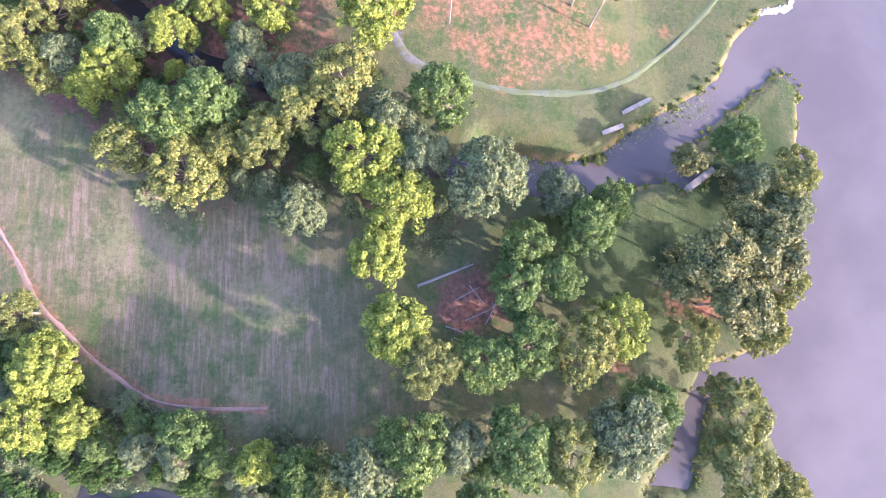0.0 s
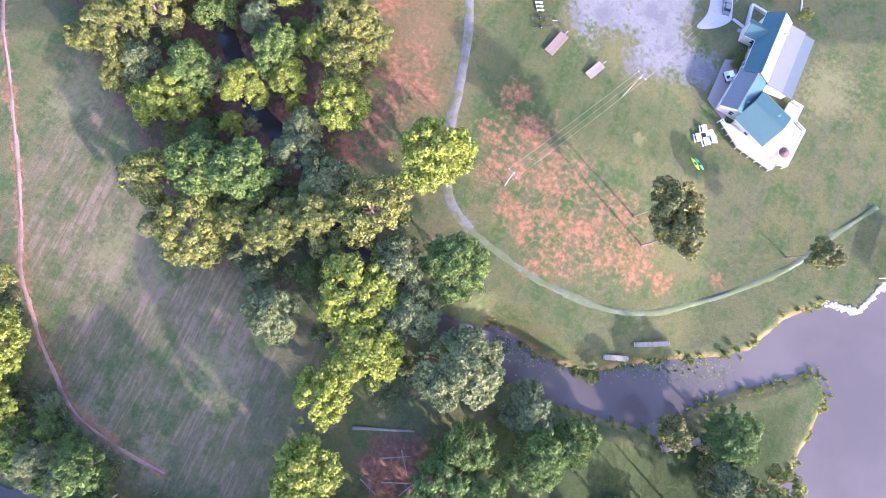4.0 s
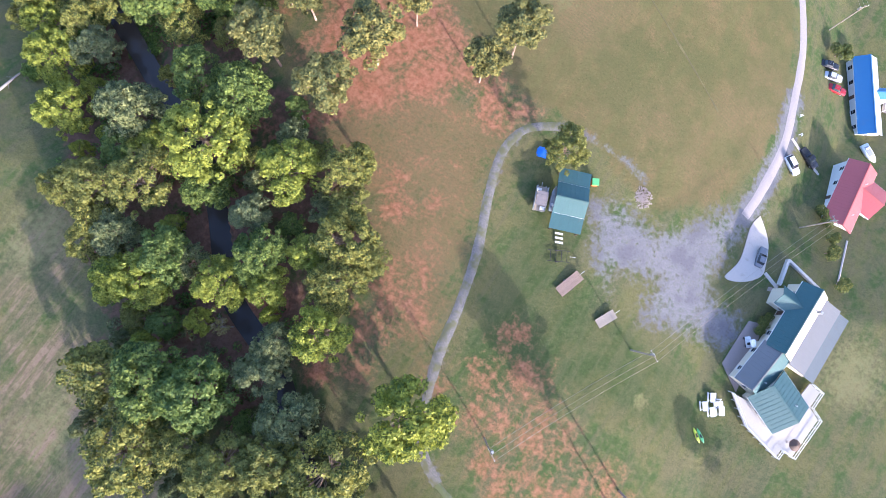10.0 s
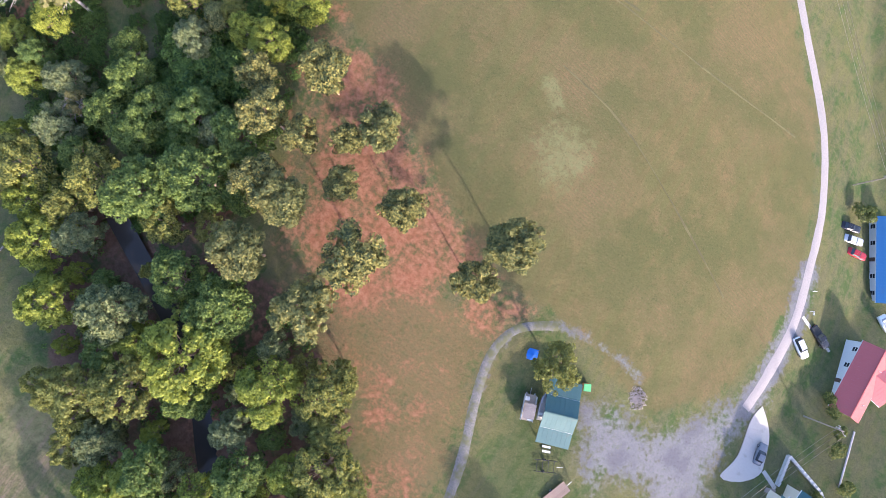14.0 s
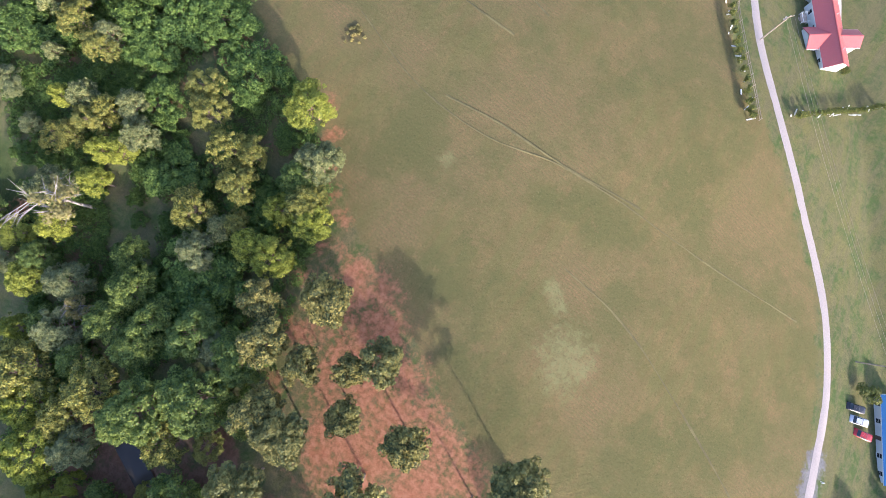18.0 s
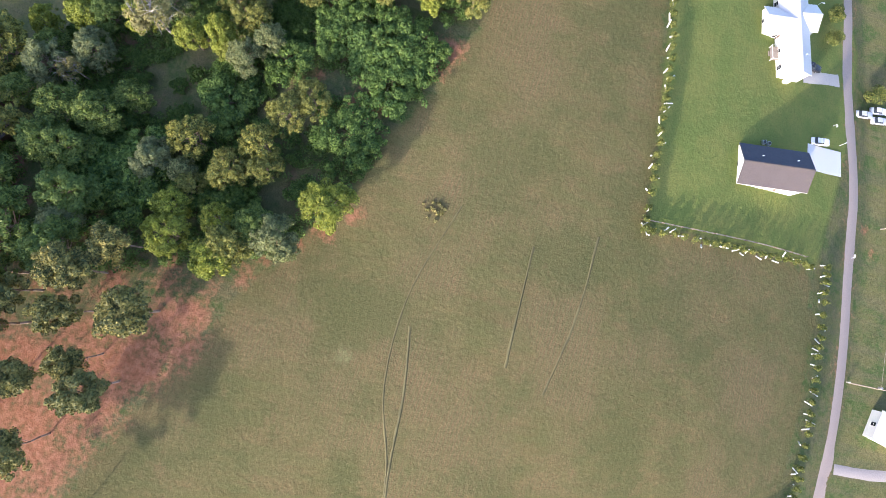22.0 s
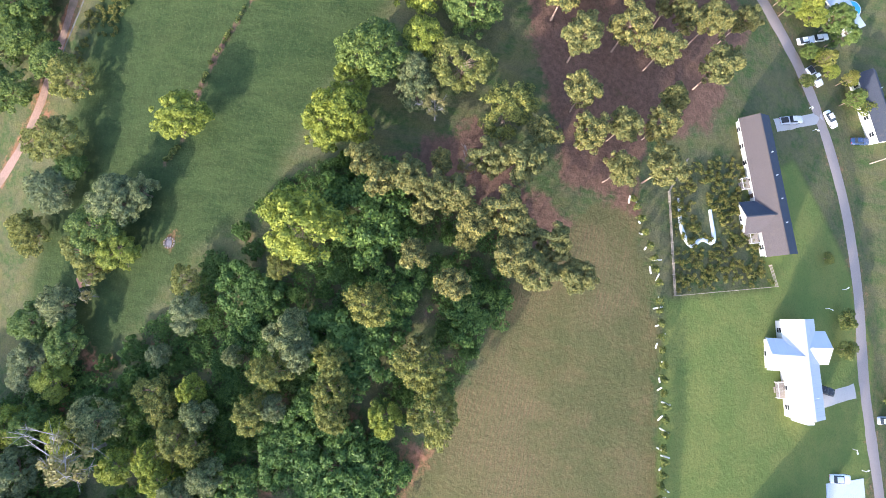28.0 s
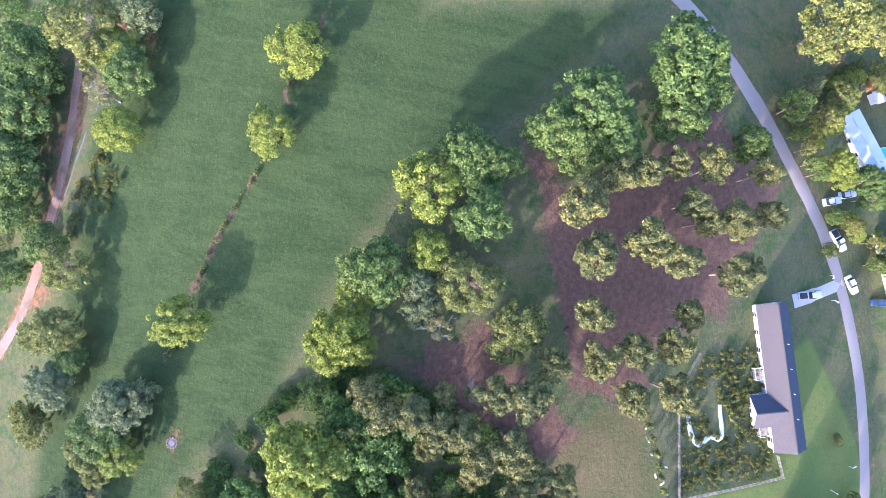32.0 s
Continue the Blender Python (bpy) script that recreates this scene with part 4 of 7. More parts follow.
KINDS = {k: [tree_kind(k, 11 * i + ord(k)) for i in range(4 if k in "DYO" else 3)] for k in NOMINAL}
TREE_TAGS = {
    "D": ("broadleaf_tree", "deep green broadleaf tree with a rounded lumpy crown", "tree"),
    "Y": ("broadleaf_tree", "yellow-green broadleaf tree lit by low sun", "tree"),
    "O": ("broadleaf_tree", "olive-green tree with an open uneven crown", "tree"),
    "P": ("pine_tree", "tall pine with bare trunk and tufted olive crown", "tree"),
    "G": ("broadleaf_tree", "grey-green broadleaf tree with a soft crown", "tree"),
    "X": ("dead_tree", "half-dead tree with bare grey branches", "tree"),
    "B": ("vine_thicket", "dense low thicket of deep green vines", "bush"),
    "S": ("shrub", "small clipped garden shrub on the lawn", "shrub"),
}
GROUPS = {"P": "pines of the grove", "B": "vine thickets", "S": "garden shrubs"}
tree_rng = np.random.default_rng(5)


STANDING = []
SPREAD = 1.22


def plant(kind, rows):
    """Trees of one kind: place, crown radius and height."""
    name, label, cat = TREE_TAGS[kind]
    r0, h0 = NOMINAL[kind]
    for x, y, r, h in rows:
        crown, trunk, dead = KINDS[kind][tree_rng.integers(len(KINDS[kind]))]
        m = pose(x, y, at_ground(x, y), tree_rng.normal(0, 1.5), tree_rng.normal(0, 1.5), tree_rng.uniform(0, 360))
        t = thing(name, label, cat, m @ Matrix.Diagonal((SPREAD * r / r0, SPREAD * r / r0, h / h0, 1)), GROUPS.get(kind, "trees"))
        part("trunk" if kind not in "BS" else "stem", trunk, None, t)
        part("crown", crown, None, t)
        STANDING.append((x, y, r))
        for limb in dead or ():
            part("dead_branch", limb, None, t, "bare grey branch")


plant("D", [(-40.3, 38.8, 6.5, 13.7), (-47.9, 35.3, 6.7, 14.1), (4.4, 39.3, 6.0, 13.0), (37.6, 18.3, 4.4, 10.6), (31.5, 13.6, 5.4, 12.0), (19.2, 10.5, 4.7, 11.0), (17.2, 2.5, 5.1, 11.7), (25.5, 4.0, 4.7, 11.0), (10.8, -11.0, 5.5, 12.3), (19.2, -8.3, 5.6, 12.4), (-1.6, -24.8, 6.4, 13.6), (16.2, -25.6, 6.5, 13.8), (41.8, -20.7, 5.3, 11.9), (66.5, 31.6, 5.2, 11.8), (-22.4, -29.5, 4.3, 10.5), (-6.6, -33.5, 4.8, 11.2), (10.1, -33.4, 4.9, 11.3), (-242.3, 93.3, 5.0, 7.4), (-241.6, 67.4, 7.7, 9.9), (-232.2, 68.0, 7.8, 10.0), (-218.6, 68.0, 7.7, 10.0), (-264.2, 201.2, 7.9, 14.9), (-266.1, 230.8, 3.3, 8.7)])
plant("D", [(-261.3, 234.5, 1.7, 6.3), (-256.0, 239.5, 1.7, 6.4), (-253.9, 241.3, 1.7, 6.4), (-255.4, 255.2, 3.3, 8.6), (-252.3, 257.6, 3.0, 8.2), (-237.5, 263.1, 1.9, 6.7), (-246.4, 179.4, 5.9, 10.5), (-252.0, 184.9, 7.2, 12.2), (-247.0, 190.7, 5.3, 11.4), (-254.0, 201.6, 5.5, 11.6), (-261.3, 207.7, 4.4, 10.1), (-243.0, 183.9, 4.4, 9.0), (-237.6, 163.3, 5.6, 10.4), (-237.3, 169.1, 4.4, 8.9), (-227.4, 168.2, 5.5, 10.3), (-253.6, 220.1, 4.1, 9.7), (-210.7, 69.5, 5.8, 8.2), (-204.8, 80.8, 4.4, 6.9), (-197.4, 71.5, 5.1, 7.5), (-182.8, 92.7, 3.0, 5.6), (-171.3, 103.9, 5.2, 7.6), (-151.0, 93.8, 4.1, 6.6), (-148.5, 102.9, 4.0, 6.5)])
plant("D", [(-132.7, 100.9, 3.5, 8.7), (-213.6, 151.2, 6.2, 11.1), (-109.9, 101.1, 4.6, 10.5), (-95.9, 146.0, 3.8, 9.2), (-93.8, 110.6, 4.9, 10.8), (-102.2, 106.7, 4.5, 10.3), (-110.4, 109.4, 4.6, 10.4), (-123.8, 91.4, 3.3, 8.7), (-115.9, 113.6, 3.5, 8.9), (-83.4, 112.9, 5.3, 11.4), (-102.9, 101.3, 4.4, 10.1), (-93.7, 93.0, 6.5, 13.0), (-85.6, 101.8, 6.4, 12.8), (-112.5, 90.5, 3.5, 8.8), (-77.3, 104.1, 3.5, 8.8), (-77.4, 84.1, 5.1, 11.0), (-67.1, 85.8, 5.9, 12.3), (-81.7, 64.6, 4.0, 9.6), (-62.7, 67.9, 4.4, 10.2), (-60.6, 53.4, 5.0, 11.5), (-46.6, 63.8, 4.8, 10.7), (-43.0, -22.5, 4.6, 10.0), (-60.8, -24.9, 3.2, 8.0), (-37.4, -27.1, 3.3, 8.2)])
plant("D", [(-23.0, -29.4, 3.3, 8.1), (-267.7, 233.4, 3.2, 4.8), (-273.7, 247.4, 3.3, 4.8), (-259.5, 260.6, 2.8, 4.3), (-246.2, 249.5, 1.9, 3.2), (-239.3, 266.5, 1.7, 3.0)])
plant("Y", [(-11.2, 27.2, 7.0, 13.2), (-5.0, 18.2, 6.2, 12.2), (-8.8, 8.3, 5.6, 11.4), (-5.3, -4.5, 6.6, 12.8), (36.0, -5.8, 5.8, 11.7), (-8.8, 56.2, 7.2, 14.9), (-246.7, 88.5, 5.1, 6.9), (-230.6, 93.1, 5.1, 6.8), (-252.3, 127.0, 5.2, 6.9), (-235.7, 125.0, 4.8, 6.5), (-257.3, 246.1, 3.0, 7.4), (-230.4, 157.3, 5.9, 10.6), (-219.2, 159.7, 4.3, 8.8), (-167.9, 108.8, 3.7, 6.2), (-140.7, 101.6, 3.5, 6.0), (-133.3, 109.3, 3.3, 8.6), (-133.1, 127.6, 3.0, 8.2), (-129.6, 129.5, 2.7, 7.7), (-196.2, 115.3, 5.2, 7.6), (-201.2, 147.4, 4.8, 10.6), (-207.6, 147.9, 3.5, 8.8), (-197.8, 145.4, 4.3, 9.9), (-198.9, 151.3, 2.8, 8.0), (-178.0, 145.9, 7.0, 13.7)])
plant("Y", [(-148.1, 166.8, 3.1, 8.4), (-130.4, 121.6, 3.3, 8.6), (-146.0, 131.6, 2.6, 7.6), (-102.6, 158.5, 4.5, 10.3), (-95.4, 138.9, 3.0, 8.2), (-90.9, 130.8, 3.8, 9.2), (-88.5, 139.8, 4.2, 9.9), (-96.3, 129.6, 3.6, 9.0), (-131.8, 96.6, 4.2, 9.9), (-129.8, 85.2, 3.1, 8.3), (-115.2, 76.6, 4.6, 10.4), (-107.7, 71.7, 5.4, 11.5), (-97.3, 64.2, 4.9, 10.8), (-66.9, 74.7, 7.2, 14.1), (-76.1, 69.9, 4.0, 9.6), (-61.6, 47.8, 5.0, 11.5), (-51.3, 78.6, 5.4, 11.4), (-41.6, 60.0, 3.5, 9.2), (-49.6, 55.2, 4.5, 10.8), (-39.4, 68.8, 3.8, 9.2), (-29.1, 59.1, 4.8, 11.2), (-66.0, 44.5, 4.5, 10.3), (-70.2, -10.3, 6.4, 11.7), (-65.5, -21.0, 4.6, 9.5)])
plant("Y", [(-30.3, -27.7, 4.2, 9.4), (-74.1, -20.6, 5.3, 10.4), (-277.4, 245.5, 1.9, 3.3), (-279.9, 249.2, 2.0, 3.4), (-282.1, 253.2, 2.0, 3.4), (-266.6, 243.2, 3.3, 4.9), (-256.2, 248.8, 3.5, 5.0), (-246.2, 254.0, 2.2, 3.6), (-243.6, 257.2, 2.2, 3.6), (-244.9, 265.7, 1.9, 3.3), (-262.1, 242.8, 1.3, 2.7)])
plant("O", [(-55.7, 31.0, 6.1, 13.2), (-44.1, 24.6, 6.6, 13.9), (-37.4, 30.3, 4.8, 11.2), (-22.9, 36.4, 5.9, 12.9), (-29.4, 31.9, 5.5, 12.3), (-14.3, 42.1, 6.4, 13.6), (0.6, -11.1, 6.0, 12.9), (28.6, -9.6, 6.2, 13.3), (25.5, -27.3, 6.0, 13.0), (76.2, 24.1, 5.8, 12.7), (67.3, -6.9, 5.0, 11.5), (51.2, -8.5, 5.5, 12.2), (59.9, -22.6, 6.5, 13.7), (58.9, -32.9, 6.4, 13.6), (68.8, -37.0, 4.5, 10.7), (72.7, 2.0, 4.7, 11.1), (-16.4, -32.3, 4.8, 11.2), (-11.4, 112.5, 4.3, 10.0), (-249.0, 83.3, 7.5, 9.8), (-272.0, 243.4, 3.6, 8.9), (-265.7, 240.5, 2.9, 8.1), (-258.7, 237.3, 1.5, 6.2), (-244.4, 253.4, 1.9, 6.6), (-242.6, 261.6, 1.6, 6.3)])
plant("O", [(-280.4, 256.2, 1.8, 6.5), (-284.1, 234.5, 8.2, 15.4), (-290.1, 249.5, 5.9, 12.3), (-214.2, 168.3, 5.5, 10.2), (-207.8, 178.1, 5.4, 10.2), (-201.3, 87.6, 4.8, 7.2), (-187.9, 87.8, 5.5, 7.9), (-167.8, 86.8, 3.9, 6.4), (-166.7, 101.7, 4.1, 6.6), (-163.4, 104.3, 2.9, 5.5), (-141.5, 125.7, 3.0, 5.6), (-136.7, 134.8, 3.0, 8.1), (-164.8, 124.2, 2.8, 5.4), (-170.8, 142.5, 2.5, 7.4), (-152.1, 145.3, 3.5, 8.7), (-166.9, 160.4, 4.1, 9.6), (-158.2, 171.2, 4.4, 10.1), (-150.4, 175.2, 4.6, 10.4), (-156.2, 156.1, 3.3, 8.7), (-151.4, 156.6, 3.1, 8.4), (-147.2, 157.5, 3.1, 8.4), (-144.9, 143.4, 3.3, 8.7), (-137.6, 131.2, 3.2, 8.6), (-144.1, 123.2, 3.0, 5.6)])
plant("O", [(-118.6, 145.8, 3.9, 9.4), (-110.0, 129.1, 4.3, 10.0), (-111.6, 142.6, 3.9, 9.4), (-106.7, 144.2, 3.3, 8.6), (-105.5, 138.2, 3.9, 9.4), (-100.9, 131.4, 2.8, 7.9), (-91.4, 142.0, 4.4, 10.2), (-122.0, 150.0, 3.5, 8.8), (-104.8, 89.5, 5.6, 11.8), (-107.1, 80.8, 4.5, 10.3), (-86.9, 91.1, 4.3, 10.0), (-83.6, 105.5, 1.9, 6.7), (-120.2, 82.1, 6.2, 12.5), (-123.0, 75.1, 3.2, 8.4), (-80.8, 56.1, 5.3, 11.4), (-72.8, 61.9, 6.0, 12.4), (-34.8, 74.8, 5.3, 11.3), (-30.0, 74.5, 3.8, 9.2), (-31.9, 67.4, 4.8, 10.6), (-42.5, 84.9, 4.9, 10.7), (-37.7, 79.8, 3.8, 9.2), (-31.5, 63.2, 3.7, 9.2), (-42.2, 88.9, 2.7, 7.8), (-84.1, 52.4, 3.5, 8.9)])
plant("O", [(-77.5, 51.5, 4.0, 9.6), (-75.8, 46.7, 3.5, 8.8), (-78.2, -0.4, 4.8, 9.7), (-272.8, 238.4, 1.9, 3.3), (-284.9, 259.1, 3.6, 5.1), (-281.3, 262.7, 3.1, 4.7), (-168.7, 83.9, 3.6, 5.0)])
plant("P", [(55.1, 6.5, 7.3, 18.0), (66.8, 8.5, 6.7, 18.0), (59.0, -2.1, 6.5, 18.0), (55.5, 27.3, 3.6, 12.4), (48.7, 2.5, 3.9, 13.1), (63.1, 13.9, 4.7, 15.2), (34.3, 65.3, 4.8, 20.0), (38.2, 60.3, 4.6, 20.0), (69.5, 71.8, 3.5, 12.5), (-232.7, 184.6, 4.6, 13.8), (-239.8, 191.6, 3.5, 12.4), (-241.4, 196.7, 3.4, 12.1), (-244.5, 202.5, 3.1, 11.7), (-246.1, 210.7, 3.8, 12.6), (-247.8, 222.4, 3.2, 11.9), (-238.1, 207.6, 3.4, 12.1), (-235.0, 210.9, 3.1, 11.7), (-236.4, 216.5, 4.0, 12.9), (-239.6, 224.2, 3.2, 11.8), (-229.3, 198.8, 4.4, 13.6), (-224.1, 189.5, 4.4, 13.4), (-227.1, 206.6, 3.9, 12.7), (-226.4, 219.0, 4.3, 13.3), (-217.4, 209.9, 3.0, 11.6)])
plant("P", [(-213.4, 191.7, 3.6, 12.5), (-206.0, 194.2, 3.6, 12.4), (-209.0, 200.4, 3.4, 12.2), (-211.3, 208.1, 3.5, 12.3), (-201.9, 209.3, 4.0, 13.0), (-200.1, 200.8, 3.4, 12.1), (-197.0, 181.9, 4.2, 13.2), (-196.8, 175.9, 3.5, 12.3), (-192.2, 153.7, 3.1, 11.8), (-189.1, 157.5, 3.5, 12.3), (-190.1, 162.5, 3.5, 12.3), (-188.3, 166.9, 3.5, 12.3), (-184.8, 166.0, 2.2, 10.5), (-188.3, 172.0, 3.5, 12.3), (-184.9, 175.7, 3.5, 12.3), (-181.3, 174.9, 2.2, 10.5), (-187.7, 180.2, 4.2, 13.2), (-185.5, 183.8, 3.3, 12.0), (-179.3, 183.7, 4.0, 13.1), (-178.0, 187.5, 3.9, 12.7), (-183.7, 190.3, 3.5, 12.3), (-178.5, 194.7, 3.5, 12.3), (-194.3, 168.3, 2.3, 10.6), (-203.2, 185.7, 3.2, 11.9)])
plant("P", [(-176.5, 166.2, 2.8, 11.2), (-173.4, 173.8, 3.2, 11.9), (-161.8, 169.6, 2.1, 10.4), (-87.1, 124.2, 3.8, 12.6), (-80.8, 118.9, 4.6, 13.8), (-73.4, 119.3, 3.6, 12.4), (-76.2, 131.0, 4.8, 14.1), (-66.3, 123.5, 3.2, 11.9), (-62.2, 128.0, 4.3, 13.4), (-74.8, 108.3, 4.6, 13.9), (-68.7, 108.3, 5.0, 14.2), (-68.9, 96.3, 5.4, 14.9), (-52.4, 107.5, 5.8, 15.5), (-54.4, 95.4, 5.4, 14.8), (-61.5, 115.9, 3.5, 12.4), (-50.6, 118.9, 4.2, 13.2), (-33.4, 116.4, 4.2, 13.2), (-31.0, 124.8, 5.2, 14.6)])
plant("G", [(-33.4, 47.3, 4.3, 10.5), (-24.9, 43.3, 4.8, 11.3), (-0.1, 27.9, 5.3, 11.9), (-5.9, 34.8, 4.8, 11.2), (12.4, 22.5, 6.8, 14.2), (-22.9, 17.1, 5.2, 11.8), (27.4, 20.2, 5.4, 12.1), (-10.4, -28.4, 5.8, 12.7), (5.3, -25.5, 4.9, 11.4), (35.9, -24.8, 7.3, 14.9), (68.5, 23.3, 4.6, 11.0), (75.1, 16.6, 4.6, 10.9), (-34.6, 52.3, 3.5, 9.2), (-255.2, 92.9, 4.3, 6.8), (-273.7, 236.0, 1.9, 6.8), (-208.5, 160.5, 3.4, 7.9), (-177.3, 89.9, 4.9, 7.3), (-177.1, 106.0, 5.2, 7.6), (-179.9, 110.5, 3.2, 5.8), (-155.3, 98.9, 3.8, 6.3), (-142.3, 96.1, 4.1, 6.5), (-137.3, 115.3, 3.9, 9.3), (-124.3, 101.2, 3.9, 9.4), (-142.3, 133.8, 3.0, 8.2)])
plant("G", [(-132.3, 138.2, 3.1, 8.4), (-150.3, 122.6, 2.3, 4.8), (-159.0, 126.7, 3.3, 5.8), (-159.4, 147.3, 3.8, 9.2), (-155.8, 149.5, 3.2, 8.5), (-145.9, 146.9, 2.4, 7.3), (-153.3, 137.4, 1.9, 6.7), (-212.5, 159.5, 3.5, 8.0), (-128.0, 134.4, 3.2, 8.5), (-104.0, 123.0, 3.6, 9.0), (-94.9, 150.0, 4.1, 9.7), (-88.7, 110.7, 3.8, 9.3), (-103.4, 129.1, 2.8, 7.9), (-100.9, 77.9, 4.0, 9.6), (-119.0, 93.1, 4.3, 10.0), (-84.1, 71.7, 6.2, 12.6), (-57.3, 55.3, 3.1, 8.6), (-52.5, 69.0, 3.8, 9.3), (-71.8, 51.7, 4.5, 10.4), (-53.1, -26.1, 3.2, 8.0), (-44.9, -27.1, 3.4, 8.2)])
plant("X", [(32.5, 15.4, 2.4, 6.5), (-237.5, 88.5, 3.6, 6.6), (-157.9, 104.1, 1.5, 4.3), (-131.7, 115.2, 5.9, 12.8), (-195.4, 172.5, 2.3, 7.5), (-205.4, 164.7, 2.8, 8.2), (-119.1, 98.4, 2.9, 8.4), (-44.8, 48.6, 1.8, 6.8), (-239.1, 84.8, 2.6, 5.5)])
plant("B", [(-130.5, 163.1, 7.0, 4.7), (-118.1, 158.0, 7.0, 4.6), (-99.5, 119.0, 9.0, 5.7), (-96.9, 110.1, 8.9, 5.7), (-109.2, 108.7, 6.9, 4.6), (-119.3, 132.2, 6.8, 4.6), (-100.4, 136.2, 6.2, 4.2), (-164.6, 137.0, 6.6, 4.4), (-159.3, 158.0, 9.3, 5.9), (-183.1, 156.1, 9.6, 6.1), (-170.4, 178.9, 6.3, 4.3), (-138.0, 160.5, 8.0, 5.2), (-138.9, 166.3, 6.2, 4.2), (-156.5, 138.9, 5.4, 3.8), (-147.2, 154.1, 6.1, 4.2), (-138.5, 149.9, 6.0, 4.1), (-130.7, 141.1, 6.0, 4.1), (-169.7, 164.1, 6.3, 4.3)])
plant("S", [(39.5, 30.6, 1.7, 1.5), (65.8, 48.6, 0.9, 1.1), (63.8, 46.7, 0.7, 0.9), (57.8, 42.7, 0.9, 1.1), (36.7, 30.1, 1.0, 1.0), (-277.6, 242.7, 1.3, 1.7), (-279.4, 245.1, 1.3, 1.7), (-281.6, 247.8, 1.4, 1.8), (-283.4, 250.2, 1.4, 1.8), (-285.2, 252.7, 1.4, 1.8), (-287.1, 255.1, 1.4, 1.8), (-246.6, 250.5, 1.7, 2.2), (-247.2, 254.0, 1.5, 1.9), (-262.9, 243.8, 1.2, 1.5), (-264.1, 235.4, 1.0, 1.3), (-265.0, 243.0, 1.3, 1.7), (-196.4, 258.4, 1.6, 2.0), (-183.1, 263.7, 2.4, 3.2), (-176.5, 263.9, 2.4, 3.1), (-238.2, 249.9, 2.1, 2.7), (-238.9, 267.6, 3.2, 4.1), (-238.2, 271.3, 3.1, 4.1), (-167.9, 281.2, 2.9, 3.7), (-179.5, 249.1, 1.6, 2.1)])
plant("S", [(50.1, 133.1, 2.0, 2.6), (33.4, 184.0, 2.6, 3.4), (49.9, 136.9, 1.8, 2.3), (47.1, 139.9, 1.8, 2.4), (45.6, 142.1, 1.6, 2.0), (43.2, 108.4, 1.3, 1.4), (43.3, 110.0, 1.4, 1.5), (43.4, 111.8, 1.2, 1.4), (50.4, 122.8, 1.2, 1.6), (51.9, 121.8, 1.2, 1.5), (53.4, 120.6, 1.1, 1.4), (54.2, 127.5, 1.9, 2.4), (-9.7, 252.1, 1.4, 1.9), (-221.1, 92.4, 1.1, 1.3)])


def undergrowth(name, ring, per, height, seed, kind, label, avoid=()):
    """Low growth over a whole patch of ground, in one mesh."""
    rng = np.random.default_rng(seed)
    p = np.array(ring)
    lo, hi = p.min(0), p.max(0)
    q = rng.uniform(lo, hi, (int(np.prod(hi - lo) / per), 2))
    keep = inside(q[:, 0], q[:, 1], ring) > 0.5
    for line, gap in avoid:
        keep &= off_line(q[:, 0], q[:, 1], line) > gap
    q = q[keep]
    dens = np.array([noise.noise((a * 0.07, b * 0.07, seed)) for a, b in q])
    q = q[dens > -0.12]
    r = rng.uniform(0.55, 1.25, len(q)) * height
    z = ground_z(q[:, 0], q[:, 1])
    v, f = leaf_cloud(np.column_stack([q, z + 0.7 * r]), r, 70 if height > 0.7 else 44, 0.18 if height > 0.7 else 0.16, rng, flat=0.8, up=-0.1)
    return tagged(new(name, raw(name, v, f, LEAF[kind])), label, "undergrowth", kind="stuff")


undergrowth("undergrowth", FOREST, 1.3, 1.0, 1, "B", "dense green undergrowth beneath the trees", ((VINE_PATH, 2.2), (VINE_GLADE, 4.0)))
undergrowth("undergrowth", FOREST2, 1.3, 1.0, 2, "B", "dense green undergrowth beneath the trees", ((VINE_PATH, 2.2), (VINE_GLADE, 4.0)))
undergrowth("undergrowth", FOREST3, 9.0, 0.9, 3, "B", "patchy undergrowth by the creek", ((CREEK, 3.5),))
undergrowth("undergrowth", FOREST4, 6.0, 1.0, 4, "G", "grey-green undergrowth along the creek", ((CREEK, 3.5),))
undergrowth("undergrowth", WOOD_W, 4.0, 1.1, 7, "B", "dense undergrowth beside the dirt road", ((DIRT_ROAD, 3.5),))
undergrowth("undergrowth", WOOD_S, 1.4, 0.9, 8, "G", "grey-green brush along the stream", ((CREEK_B, 2.4),))
undergrowth("brush", [(47.0, 7.0), (53.0, 12.0), (61.4, 13.8), (69.0, 16.5), (77.0, 18.0), (77.5, 10.0), (72.0, 0.0), (58.8, -0.2)], 1.1, 0.8, 9, "G", "dry grey-green brush on the grassy point")
undergrowth("brush", [(64.9, 27.0), (73.5, 31.5), (82.5, 26.5), (82.5, 21.0), (77.2, 20.5), (67.4, 19.0)], 1.5, 0.8, 10, "G", "dry grey-green brush on the grassy point")
undergrowth("weeds", [(-226.4, 82.0), (-228.3, 86.8), (-220.4, 92.9), (-202.4, 90.0), (-205.8, 81.1)], 1.6, 0.5, 11, "W", "tall weeds between the dirt road and the lawn")
undergrowth("garden_weeds", GARDEN, 1.0, 0.45, 5, "W", "overgrown weeds filling the fenced garden")
undergrowth("hedge", [(x - 1.0, y - 0.4) for x, y in DITCH] + [(x + 1.0, y + 0.4) for x, y in DITCH[::-1]], 0.22, 0.5, 6, "S", "ragged strip of weeds along the field ditch")


